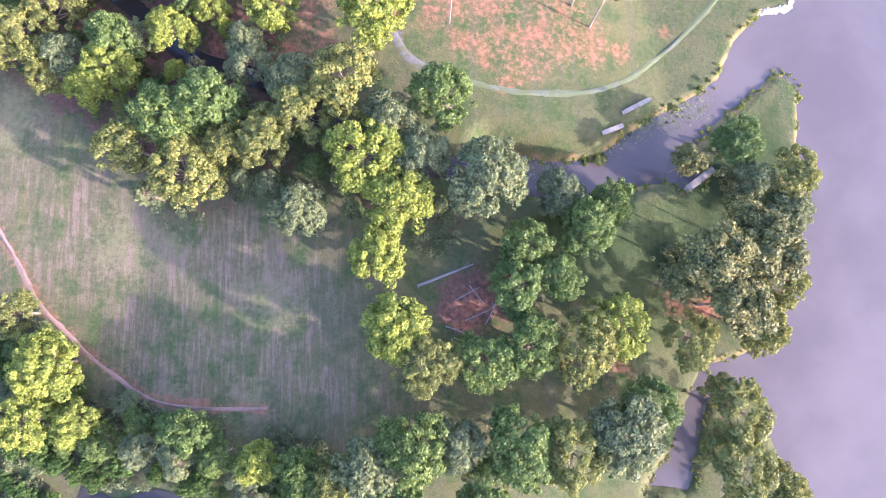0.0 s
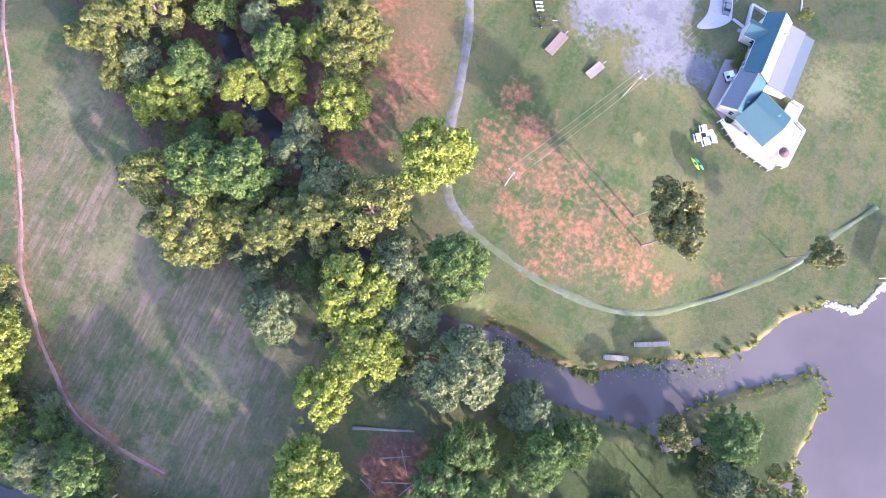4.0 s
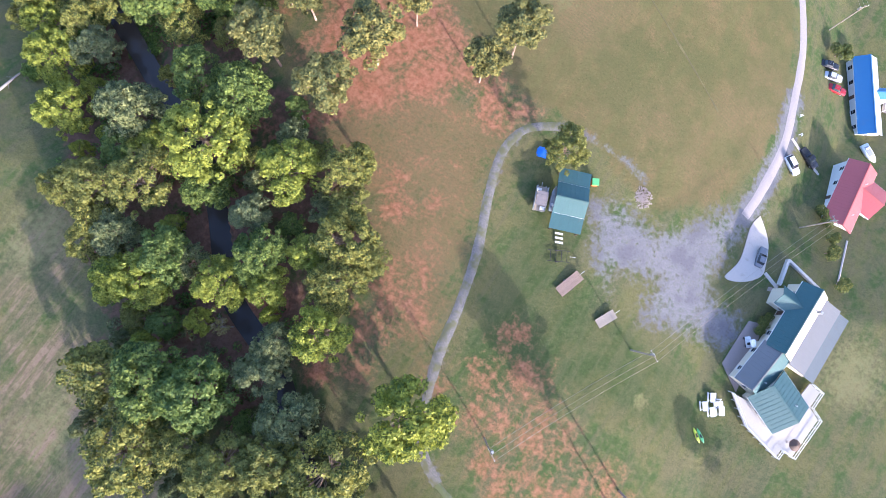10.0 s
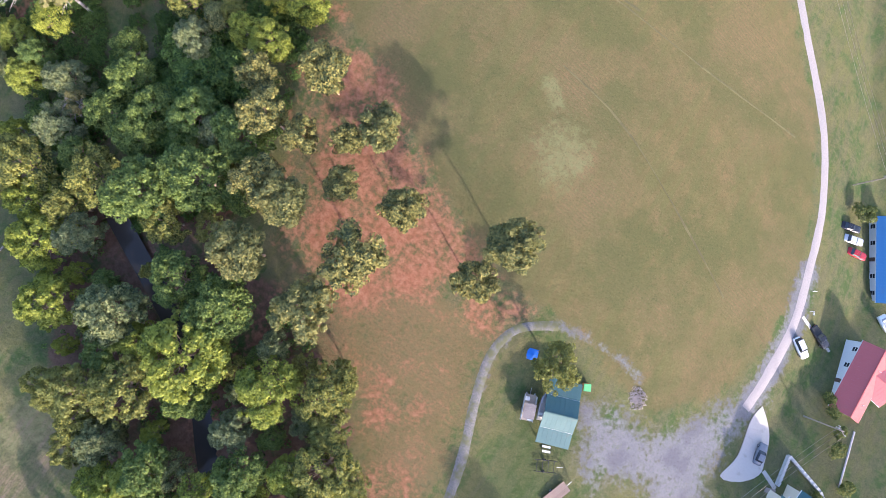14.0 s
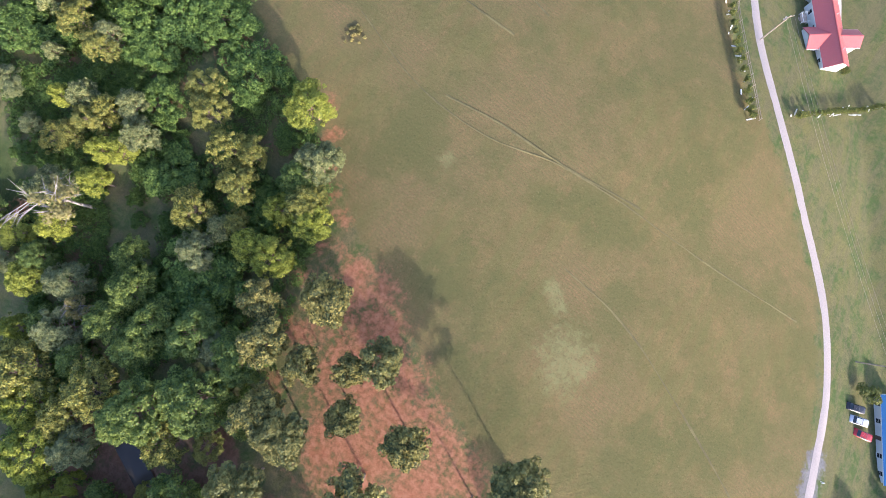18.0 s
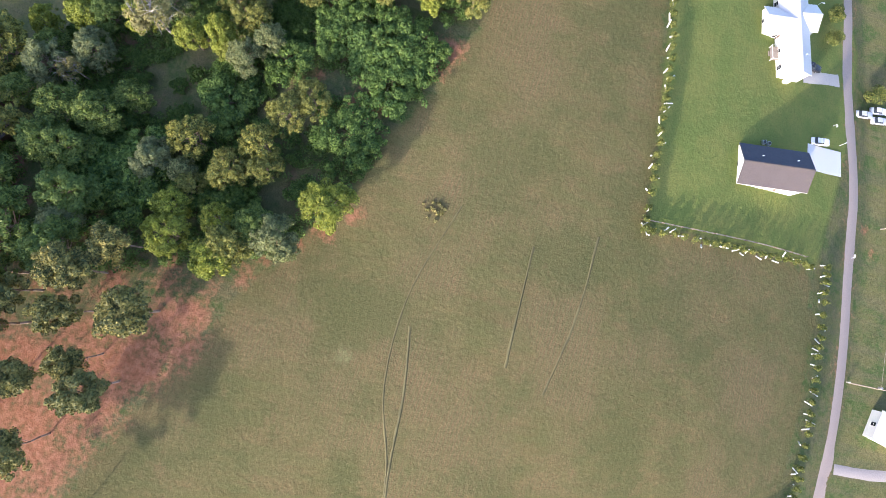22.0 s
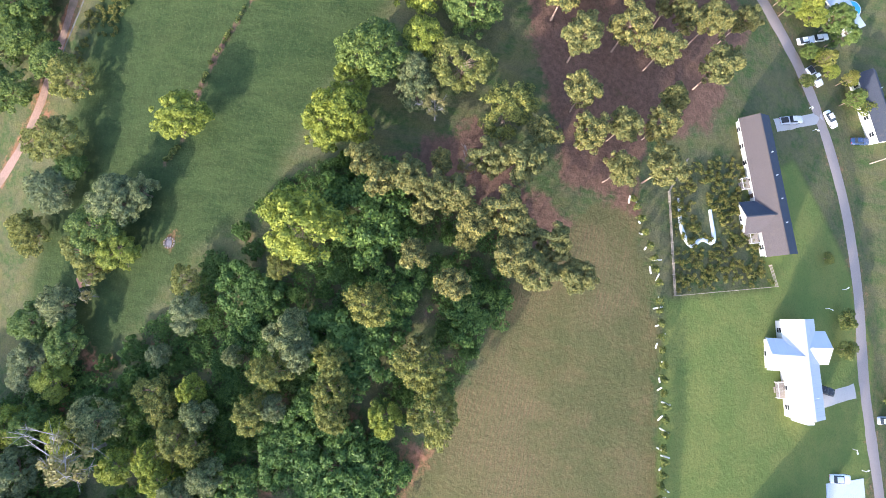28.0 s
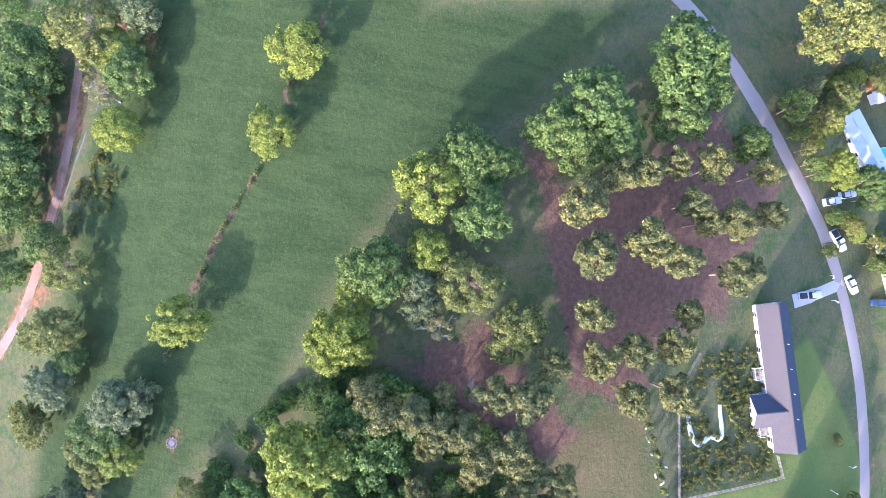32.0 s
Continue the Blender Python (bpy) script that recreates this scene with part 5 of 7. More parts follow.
def fill(ring, gap, seed, kinds, low=6, high=10):
    """Smaller trees between the large ones."""
    rng = np.random.default_rng(seed)
    p = np.array(ring)
    lo, hi = p.min(0), p.max(0)
    for _ in range(900):
        x, y = rng.uniform(lo, hi)
        if kinds != "B" and sum(math.hypot(x - a, y - b) < 1.5 * c + 2 for a, b, c in STANDING) < 2:
            continue
        r = rng.uniform(1.7, 3.0)
        if inside(np.array([x]), np.array([y]), ring)[0] > 1 and off_line(np.array([x]), np.array([y]), CREEK)[0] > 4.5 and off_line(np.array([x]), np.array([y]), VINE_PATH)[0] > r + 1.5 and off_line(np.array([x]), np.array([y]), CREEK_B)[0] > r + 1.2 and off_line(np.array([x]), np.array([y]), VINE_GLADE)[0] > r + 3 and all(math.hypot(x - a, y - b) > gap * (r + c) for a, b, c in STANDING):
            plant(kinds[rng.integers(len(kinds))], [(x, y, r, rng.uniform(low, high))])


fill([(x, y - 3) for x, y in WOOD_W], 0.85, 35, "DDOG")
fill(WOOD_S, 0.72, 36, "GDBD", 2.5, 4.5)
fill(WOOD_S, 0.8, 37, "B", 1.8, 3.0)
fill(FOREST, 0.9, 31, "B", 1.8, 3.0)
fill(FOREST2, 0.9, 32, "B", 1.8, 3.0)
fill(FOREST3, 0.8, 33, "DOGY", 5, 8.5)
fill(FOREST4, 1.0, 34, "DGGO")


def bank_growth(name, line, per_metre, seed, kind, label, width=1.1, size=0.34):
    rng = np.random.default_rng(seed)
    c = curve_points(line, 1.0 / per_metre)
    c = c + rng.normal(0, width * 0.5, c.shape)
    z = np.maximum(ground_z(c[:, 0], c[:, 1]), LAKE_LEVEL)
    r = rng.uniform(0.5, 1.3, len(c)) * size
    c = c[(dens := np.array([noise.noise((a * 0.3, b * 0.3, seed)) for a, b in c])) > -0.1]
    z, r = z[dens > -0.1], r[dens > -0.1]
    v, f = leaf_cloud(np.column_stack([c, z + 0.1]), r, 26, 0.15, rng, up=-0.05)
    tagged(new(name, raw(name, v, f, LEAF[kind])), label, "reeds", kind="stuff")


bank_growth("reeds", SHORE_N[2:], 3.0, 41, "Y", "yellow-green reeds along the inlet bank")
bank_growth("reeds", SHORE_S, 3.0, 42, "Y", "yellow-green reeds round the wooded point")
bank_growth("reeds", SHORE_W, 2.0, 43, "O", "olive reeds along the narrow inlet")
lily = np.random.default_rng(44)
lv, lf = [], []
for _ in range(1300):
    k = lily.uniform(0, 1)
    cx, cy = (1 - k) * SHORE_N[5][0] + k * SHORE_N[10][0] + lily.normal(0, 2.0), (1 - k) * SHORE_N[5][1] + k * SHORE_N[10][1] - 3.0 + lily.normal(0, 1.9)
    if inside(np.array([cx]), np.array([cy]), LAKE)[0] > 0.4:
        b, r = len(lv), lily.uniform(0.1, 0.26)
        lv += [(cx + r * math.cos(a), cy + r * math.sin(a), LAKE_LEVEL + 0.02) for a in np.linspace(0, 5.6, 7)]
        lf.append(tuple(range(b, b + 7)))
tagged(new("lily_pads", raw("lily_pads", lv, lf, LEAF["G"])), "scattered lily pads floating on the inlet", "lily pads", kind="stuff")


# ---- houses ----
def window_mesh():
    bm = bmesh.new()
    for x, y, sx, sy in ((0, 0.62, 1.16, 0.09), (0, -0.62, 1.16, 0.09), (0.54, 0, 0.09, 1.2), (-0.54, 0, 0.09, 1.2), (0, 0, 1.0, 0.06)):
        box(bm, x, 0, y, sx, 0.1, sy)
    return finish("window_frame", bm, WHITE)


WIN_FRAME = window_mesh()
WIN_PANE = finish("pane", boxed(0, 0, 0, 1.0, 0.04, 1.16), GLASS)
DOOR = finish("door", boxed(0, 0, 1.02, 0.95, 0.08, 2.04, bevel=0.02), DARKWOOD)
KNOB = finish("handle", tubed((0.36, -0.12, 1.0), (0.36, 0.02, 1.0), 0.05, 0.05), STEEL)
VENT = finish("vent_pipe", tubed((0, 0, -0.3), (0, 0, 0.5), 0.11, 0.11, 10), WHITE_METAL)
SILL = finish("sill", boxed(0, -0.05, 0, 1.25, 0.2, 0.06), WHITE)


def roof_slope(length, run, rise, thick, mat, ribs):
    """One slope, from the ridge down along -y: standing seams down it, or shingle courses across it."""
    s = math.hypot(run, rise)
    prof = []
    if ribs:
        n = max(3, int(length / 0.8))
        for i in range(n + 1):
            x = -length / 2 + i * length / n
            prof += [(x - 0.03, 0.0), (x - 0.02, 0.02), (x + 0.02, 0.02), (x + 0.03, 0.0)] if 0 < i < n else [(x, 0.0)]
        ends = [(0.0, lambda q: (q[0], 0.0, q[1])), (s, lambda q: (q[0], -s, q[1]))]
    else:
        n = max(4, int(s / 0.4))
        for i in range(n):
            prof += [(-i * s / n, 0.0), (-(i + 1) * s / n, 0.035)]
        prof.append((-s, 0.0))
        ends = [(0.0, lambda q: (-length / 2, q[0], q[1])), (0.0, lambda q: (length / 2, q[0], q[1]))]
    bm = bmesh.new()
    low = [(prof[0][0], -thick), (prof[-1][0], -thick)]
    ring = prof + low[::-1]
    a, b = ([bm.verts.new(fn(q)) for q in ring] for _, fn in ends)
    for i in range(len(ring)):
        k = (i + 1) % len(ring)
        bm.faces.new((a[i], a[k], b[k], b[i]))
    bm.faces.new(a[::-1])
    bm.faces.new(b)
    bmesh.ops.recalc_face_normals(bm, faces=bm.faces)
    bm.transform(Matrix.Rotation(math.atan2(rise, run), 4, "X"))
    return finish("roof_slope", bm, mat)


def block(house, x, y, l, w, a, base, eave, rise, walls, roofs, ribs=True, over=0.35, windows=True, door=False, vents=2, open_sides=False):
    """A gabled block of a house: its walls, two roof slopes, ridge, windows and door."""
    at = house.matrix_world.inverted() @ pose(x, y, base, 0, 0, a)
    w2, l2 = w / 2 - over, l / 2 - over
    bm = bmesh.new()
    if open_sides:
        for i in (-1, 0, 1):
            for j in (-1, 1):
                part("post", boxed(i * l2 * 0.96, j * w2 * 0.96, eave / 2 - 0.5, 0.16, 0.16, eave + 1.0), walls, house, at=at)
    else:
        peak = eave + rise * w2 / (w / 2) - 0.12
        prof = [(-w2, -2.4), (w2, -2.4), (w2, eave - 0.1), (0, peak), (-w2, eave - 0.1)]
        rings = [[bm.verts.new((sx * l2, py, pz)) for py, pz in prof] for sx in (-1, 1)]
        bm.faces.new(rings[0][::-1])
        bm.faces.new(rings[1])
        for i in range(5):
            bm.faces.new((rings[0][i], rings[0][(i + 1) % 5], rings[1][(i + 1) % 5], rings[1][i]))
        bmesh.ops.recalc_face_normals(bm, faces=bm.faces)
        part("wall", bm, walls, house, at=at)
    top = eave + rise
    for side, mat in zip((0, 180), roofs):
        part("roof_slope", roof_slope(l, w / 2, rise, 0.14, mat, ribs), None, house, at=at @ pose(0, 0, top, 0, 0, side))
    part("ridge_cap", boxed(0, 0, top + 0.03, l + 0.04, 0.3, 0.09, bevel=0.03), roofs[0], house, at=at)
    for side in (-1, 1):
        part("fascia", boxed(0, side * (w / 2 + 0.012), eave - 0.11, l, 0.03, 0.2), WHITE, house, at=at)
    if windows and not open_sides:
        n = max(1, int((2 * l2 - 1.5) / 3.4))
        for side in (-1, 1):
            for i in range(n):
                px = -l2 + (i + 0.5) * 2 * l2 / n
                m = at @ pose(px, side * (w2 + 0.03), eave * 0.55, 0, 0, 0 if side < 0 else 180)
                if door and side < 0 and i == n // 2:
                    d = part("door", DOOR, None, house, "dark wooden door", at=at @ pose(px, -(w2 + 0.03), 0.1))
                    part("handle", KNOB, None, d)
                    continue
                win = part("window", WIN_PANE, None, house, at=m)
                part("window_frame", WIN_FRAME, None, win)
                part("sill", SILL, None, win, at=pose(0, 0, -0.68))
        for sx in (-1, 1):
            if w > 6:
                win = part("window", WIN_PANE, None, house, at=at @ pose(sx * (l2 + 0.03), 0, eave * 0.6, 0, 0, 90 * sx))
                part("window_frame", WIN_FRAME, None, win)
    for i in range(vents):
        px = l * (0.28 - 0.5 * i / max(1, vents - 1)) if vents > 1 else 0.2 * l
        part("vent_pipe", VENT, None, house, at=at @ pose(px, w * 0.2, top - rise * 0.4))


def house(name, label, x, y):
    z = at_ground(x, y)
    return thing(name, label, "house", pose(x, y, z)), z


def gable(h, ax, ay, bx, by, w, base, eave, rise, walls, roofs, **kw):
    """A gabled block by the two ends of its ridge; the first roof lies on the right hand from a to b."""
    block(h, (ax + bx) / 2, (ay + by) / 2, math.hypot(bx - ax, by - ay), w, math.degrees(math.atan2(by - ay, bx - ax)), base, eave, rise, walls, roofs, **kw)


def lean_to(h, ax, ay, bx, by, run, top, drop, mat, label=""):
    """One roof slope that falls away on the right hand from a to b."""
    a = math.degrees(math.atan2(by - ay, bx - ax))
    part("roof_slope", roof_slope(math.hypot(bx - ax, by - ay), run, drop, 0.12, mat, True), None, h, label, at=h.matrix_world.inverted() @ pose((ax + bx) / 2, (ay + by) / 2, top, 0, 0, a))


# a darker tone for the lower strip of the lodge's porch roof
EAVE_GREY = surface("dark teal grey metal", (0.085, 0.105, 0.115), (0.105, 0.13, 0.14), rough=0.6, stain=0.2)
h, z = house("lodge", "large lodge with teal metal roofs and cream siding", 52, 106)
# teal one side, cream on the sunward side: sunlight painted as roof colour
gable(h, 47.9, 121.6, 47.6, 105.9, 6.2, z + 0.2, 2.5, 1.9, CREAM, (TEAL, LIT_CREAM), door=True, vents=3, over=0.4)
# grey stands for weaker sun on this flatter pitch
lean_to(h, 50.6, 105.2, 50.8, 121.0, 4.0, z + 2.82, 0.45, SAGE, "grey metal porch roof")
lean_to(h, 54.6, 105.0, 54.8, 120.4, 2.6, z + 2.36, 0.3, EAVE_GREY, "darker lower edge of the porch roof")
part("wall", boxed(0, 0, 0, 5.4, 14.4, 3.0), CREAM, h, at=h.matrix_world.inverted() @ pose(53.4, 112.7, z + 0.62))
gable(h, 42.0, 116.4, 47.6, 116.2, 4.4, z + 0.2, 2.4, 1.3, CREAM, (TEAL, TEAL), vents=0)
# the sunward slope takes the lighter teal, light put into its colour
gable(h, 48.6, 99.2, 56.4, 95.9, 9.6, z + 0.2, 2.5, 1.9, CREAM, (LIT_TEAL, TEAL), vents=1, over=0.6)
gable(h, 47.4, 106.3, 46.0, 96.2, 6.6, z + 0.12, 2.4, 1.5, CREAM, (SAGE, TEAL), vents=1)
part("chimney", boxed(0, 0, 0, 0.5, 0.5, 1.2), STEEL, h, at=h.matrix_world.inverted() @ pose(50.2, 117.5, z + 3.6))
h, z = house("red_roofed_house", "white house with a faded red metal roof", 49, 150)
gable(h, 48.8, 157.4, 50.3, 141.0, 7.4, z, 2.4, 1.7, WHITE, (RED, RED), door=True)
gable(h, 50.2, 151.9, 56.6, 151.1, 8.2, z, 2.2, 1.3, WHITE, (RED, RED), vents=0)
h, z = house("blue_roofed_house", "long white house with a bright blue metal roof", 44, 178)
# white metal on the sunward slope stands in for sun glint on blue
gable(h, 39.5, 187.6, 50.4, 170.3, 6.4, z, 2.5, 1.5, WHITE, (BLUE, WHITE_METAL), door=True)
gable(h, 45.6, 180.6, 50.4, 183.4, 3.0, z, 2.3, 0.8, WHITE, (BLUE, BLUE), vents=0)
h, z = house("pavilion", "open timber pavilion with a teal metal roof", -5, 106)
# sun side in lighter teal, far side in TEAL: lighting held by colour
gable(h, -7.9, 104.8, -2.0, 107.2, 6.2, z, 3.2, 1.0, DARKWOOD, (LIT_TEAL, TEAL), open_sides=True, vents=0)
lean_to(h, -6.75, 101.95, -0.85, 104.35, 3.1, z + 3.16, 0.42, TEAL)
lean_to(h, -3.15, 110.05, -9.05, 107.65, 3.1, z + 3.16, 0.42, TEAL)
for px, py in ((-5.0, 99.6), (0.1, 101.7), (-9.6, 110.3), (-4.6, 112.3)):
    part("post", boxed(0, 0, 1.3, 0.16, 0.16, 2.9), DARKWOOD, h, at=h.matrix_world.inverted() @ pose(px, py, z))
h, z = house("red_farmhouse", "white farmhouse with red metal roofs and gables", -18, 254)
gable(h, -25.5, 262.8, -13.5, 248.6, 6.8, z, 2.9, 2.0, WHITE, (RED, RED), door=True)
gable(h, -18.8, 254.8, -23.9, 250.6, 6.0, z, 2.7, 1.5, WHITE, (RED, RED), vents=0)
gable(h, -18.4, 254.6, -12.6, 258.8, 5.0, z, 2.8, 1.3, WHITE, (RED, RED), vents=0)
gable(h, -32.6, 265.7, -26.2, 267.9, 8.0, z, 2.8, 1.9, WHITE, (RED, RED), vents=0)
h, z = house("white_roofed_house", "white house with a bright white metal roof", -172, 248)
gable(h, -180.5, 247.7, -160.4, 251.8, 7.2, z, 2.6, 1.7, WHITE, (WHITE_METAL, WHITE_METAL), door=True)
gable(h, -173.0, 249.0, -172.1, 241.9, 6.6, z, 2.5, 1.6, WHITE, (WHITE_METAL, WHITE_METAL), vents=0)
gable(h, -174.8, 249.8, -175.7, 254.6, 6.8, z, 2.5, 1.5, WHITE, (WHITE_METAL, WHITE_METAL), vents=0)
part("chimney", boxed(0, 0, 0, 0.7, 1.4, 4.6), WHITE, h, at=h.matrix_world.inverted() @ pose(-159.9, 251.2, z + 1.6, 0, 0, 12))
h, z = house("slate_roofed_house", "white gabled house with a dark shingle roof", -136, 249)
# sunward slope brown, far slope dark: sun and shade put into the colours
gable(h, -135.7, 240.8, -137.4, 257.0, 9.4, z, 2.5, 2.0, WHITE, (LIT_SHINGLE, NAVY), ribs=False, door=True)
h, z = house("ranch_house", "long white ranch house with brown shingle roof", -207, 238)
# both ridges: lit side in brown, unlit side in the dark shingles
gable(h, -223.2, 233.7, -193.3, 242.8, 7.0, z, 2.5, 1.9, WHITE, (LIT_SHINGLE, NAVY), ribs=False, door=True, vents=4)
gable(h, -201.6, 239.8, -199.7, 233.3, 7.0, z, 2.5, 1.6, WHITE, (NAVY, LIT_SHINGLE), ribs=False, vents=0)
h, z = house("trailer_home", "white metal-roofed mobile home behind hedges", -265, 258)
block(h, -265.0, 258.2, 19.5, 5.4, 37.5, z, 2.7, 0.25, WHITE, (WHITE_METAL, WHITE_METAL), vents=1)
h, z = house("navy_roofed_house", "white house with a dark blue shingle roof", -239, 272)
block(h, -238.4, 271.4, 18.4, 5.3, 21.7, z, 2.9, 1.8, WHITE, (NAVY, NAVY), ribs=False)
h, z = house("roadside_cottage", "small white cottage with a white roof by the road", -85, 297)
block(h, -84.8, 296.4, 7.5, 9.0, -14.2, z, 2.8, 1.4, WHITE, (WHITE_METAL, WHITE_METAL))
h, z = house("garden_shed", "small white metal-roofed garden shed", -279.6, 260.7)
block(h, -279.6, 260.7, 3.4, 2.6, 30, z, 2.0, 0.5, WHITE, (WHITE_METAL, WHITE_METAL), vents=0, windows=False)
h, z = house("garden_shed", "small timber shed with a rusty orange roof", -281.7, 257.8)
block(h, -281.7, 257.8, 2.6, 2.2, 30, z, 2.0, 0.5, WOOD, (ORANGEP, ORANGEP), vents=0, windows=False)
h = thing("boathouse", "teal-roofed boathouse on posts over the lake", "boathouse", pose(91.5, 81.6, LAKE_LEVEL))
block(h, 91.1, 81.2, 11.6, 3.1, -91.9, LAKE_LEVEL + 0.4, 2.4, 0.8, WHITE, (TEAL, TEAL), open_sides=True, vents=0)
part("floor", boxed(0, 0, 0.3, 12.5, 4.4, 0.2), WOOD, h, "pale timber floor", at=h.matrix_world.inverted() @ pose(90.2, 80, LAKE_LEVEL, 0, 0, -92))


# ---- small things by the houses ----
def porch(label, x, y, a, w, d, z):
    t = thing("porch", label, "porch", pose(x, y, z, 0, 0, a))
    n = int(w / 0.3)
    me = finish("plank", boxed(0, 0, 0, w / n * 0.93, d, 0.05), WOOD)
    for i in range(n):
        part("plank", me, None, t, at=pose(-w / 2 + (i + 0.5) * w / n, 0, 0.6))
    for sx in (-1, 1):
        for sy in (-1, 1):
            part("post", boxed(sx * (w / 2 - 0.1), sy * (d / 2 - 0.1), 0.3, 0.12, 0.12, 2.2), WHITE, t)
        part("rail", boxed(sx * (w / 2 - 0.06), 0, 1.35, 0.08, d, 0.08), WHITE, t)
    part("rail", boxed(0, -d / 2 + 0.06, 1.35, w, 0.08, 0.08), WHITE, t)
    for i in range(3):
        part("step", boxed(0, -d / 2 - 0.15 - 0.28 * i, 0.42 - 0.18 * i, 1.2, 0.28, 0.08), WOOD, t)


for label, x, y, a, w, d in (("weathered timber porch with steps behind the white-roofed house", -165.3, 246.6, 12, 3.4, 2.2), ("small timber porch behind the brown-roofed house", -207.8, 233.9, 17, 2.6, 2.0), ("timber back porch of the brown-roofed house", -196.4, 236.9, 17, 3.0, 2.2), ("small white porch of the red farmhouse", -26.6, 256.2, -50, 2.6, 1.8), ("timber deck behind the blue-roofed house", 53.3, 182.1, -160, 4.0, 2.6)):
    porch(label, x, y, a, w, d, at_ground(x, y))


def cooling_unit(x, y, a):
    t = thing("cooling_unit", "grey outdoor cooling unit beside the house wall", "air conditioner", pose(x, y, at_ground(x, y), 0, 0, a), "cooling units")
    part("casing", boxed(0, 0, 0.4, 0.8, 0.8, 0.8, bevel=0.04), STEEL, t)
    part("fan_grille", tubed((0, 0, 0.8), (0, 0, 0.83), 0.33, 0.33, 16), RUBBER, t)
    part("base", boxed(0, 0, -0.05, 1.0, 1.0, 0.12), CONCRETE, t)


for x, y in [(-142.9, 247.1), (-143.0, 248.5)]:
    cooling_unit(x, y, 10)


# ---- decks and docks ----
def planked(name, label, cat, x, y, l, w, a, z, legs=True, mat=None):
    t = thing(name, label, cat, pose(x, y, z, 0, 0, a))
    n = max(4, int(l / 0.3))
    me = finish("plank", boxed(0, 0, 0, l / n * 0.93, w, 0.05, bevel=0.008), mat or WOOD)
    for i in range(n):
        part("plank", me, None, t, at=pose(-l / 2 + (i + 0.5) * l / n, 0, 0, 0, 0, random.uniform(-0.6, 0.6)))
    for j in (-1, 1):
        part("beam", boxed(0, j * (w / 2 - 0.1), -0.11, l, 0.1, 0.16), DARKWOOD, t)
        if legs:
            for i in (-1, 0, 1):
                part("post", tubed((i * l * 0.46, j * (w / 2 - 0.1), -2.2), (i * l * 0.46, j * (w / 2 - 0.1), 0.35), 0.08, 0.08), DARKWOOD, t)
    return t


planked("dock", "weathered grey wooden fishing dock on the inlet bank", "dock", 48.0, 42.0, 7.6, 1.0, 26.1, max(at_ground(*p) for p in ((44.8, 40.4), (48.0, 42.0), (51.2, 43.6))) + 0.25)
planked("boat_ramp", "short pale wooden landing at the inlet", "dock", 41.8, 36.3, 5.2, 1.1, 20.3, max(at_ground(*p) for p in ((39.6, 35.5), (41.8, 36.3), (44.0, 37.1))) + 0.22)
planked("dock", "wide weathered wooden dock on the wooded point", "dock", 62.0, 25.5, 8.6, 1.5, 35.3, max(at_ground(*p) for p in ((58.7, 23.2), (62.0, 25.5), (65.3, 27.8))) + 0.25)
DECK_Z = at_ground(60, 96) + 1.0
deck = thing("deck", "white railed deck wrapped round the lodge", "deck", pose(0, 0, 0))
bm = bmesh.new()
f = bm.faces.new([bm.verts.new((x, y, DECK_Z)) for x, y in DECK])
up = bmesh.ops.extrude_face_region(bm, geom=[f])["geom"]
bmesh.ops.translate(bm, verts=[v for v in up if isinstance(v, bmesh.types.BMVert)], vec=(0, 0, -0.2))
bmesh.ops.recalc_face_normals(bm, faces=bm.faces)
bmesh.ops.triangulate(bm, faces=bm.faces)
me = finish("deck_floor", bm, surface("pale deck boards", (0.40, 0.375, 0.34), (0.48, 0.45, 0.41), fine=8, rough=0.7))
part("deck_floor", me, None, deck)
RAIL_POST = finish("rail_post", boxed(0, 0, -0.6, 0.12, 0.12, 3.2), WHITE)
for (ax, ay), (bx, by) in zip(DECK[:9], DECK[1:9]):
    d = math.hypot(bx - ax, by - ay)
    ang = math.degrees(math.atan2(by - ay, bx - ax))
    for i in range(max(2, int(d / 1.6))):
        k = i / max(2, int(d / 1.6))
        part("rail_post", RAIL_POST, None, deck, at=pose(ax + (bx - ax) * k, ay + (by - ay) * k, DECK_Z))
    for hgt in (0.45, 0.95):
        part("rail", boxed(d / 2, 0, hgt, d, 0.09, 0.09), WHITE, deck, at=pose(ax, ay, DECK_Z, 0, 0, ang))
WALL_STONE = surface("white garden wall", (0.42, 0.41, 0.39), (0.52, 0.51, 0.49), rough=0.9, fine=4)
gw = thing("garden_wall", "low white stone wall round the lodge garden", "wall", pose(0, 0, 0), kind="structure")
for (ax, ay), (bx, by) in zip(WALL_LODGE[1:], WALL_LODGE[2:]):
    d, ang = math.hypot(bx - ax, by - ay), math.degrees(math.atan2(by - ay, bx - ax))
    n = int(d / 0.9)
    for i in range(n):
        k = (i + 0.5) / n
        px, py = ax + (bx - ax) * k, ay + (by - ay) * k
        part("stone", boxed(0, 0, 0.2, 0.93, 0.6, 1.0, bevel=0.03), WALL_STONE, gw, at=pose(px, py, at_ground(px, py), 0, 0, ang + random.uniform(-2, 2)))


# ---- vehicles ----
PAINTS = {k: surface(k + " car paint", c, tuple(v * 1.1 for v in c), rough=0.25, stain=0.08, bump=0.02) for k, c in
          (("white", (0.72, 0.72, 0.72)), ("black", (0.015, 0.016, 0.02)), ("grey", (0.16, 0.17, 0.19)), ("silver", (0.42, 0.44, 0.47)), ("red", (0.30, 0.02, 0.025)), ("navy", (0.03, 0.06, 0.14)))}
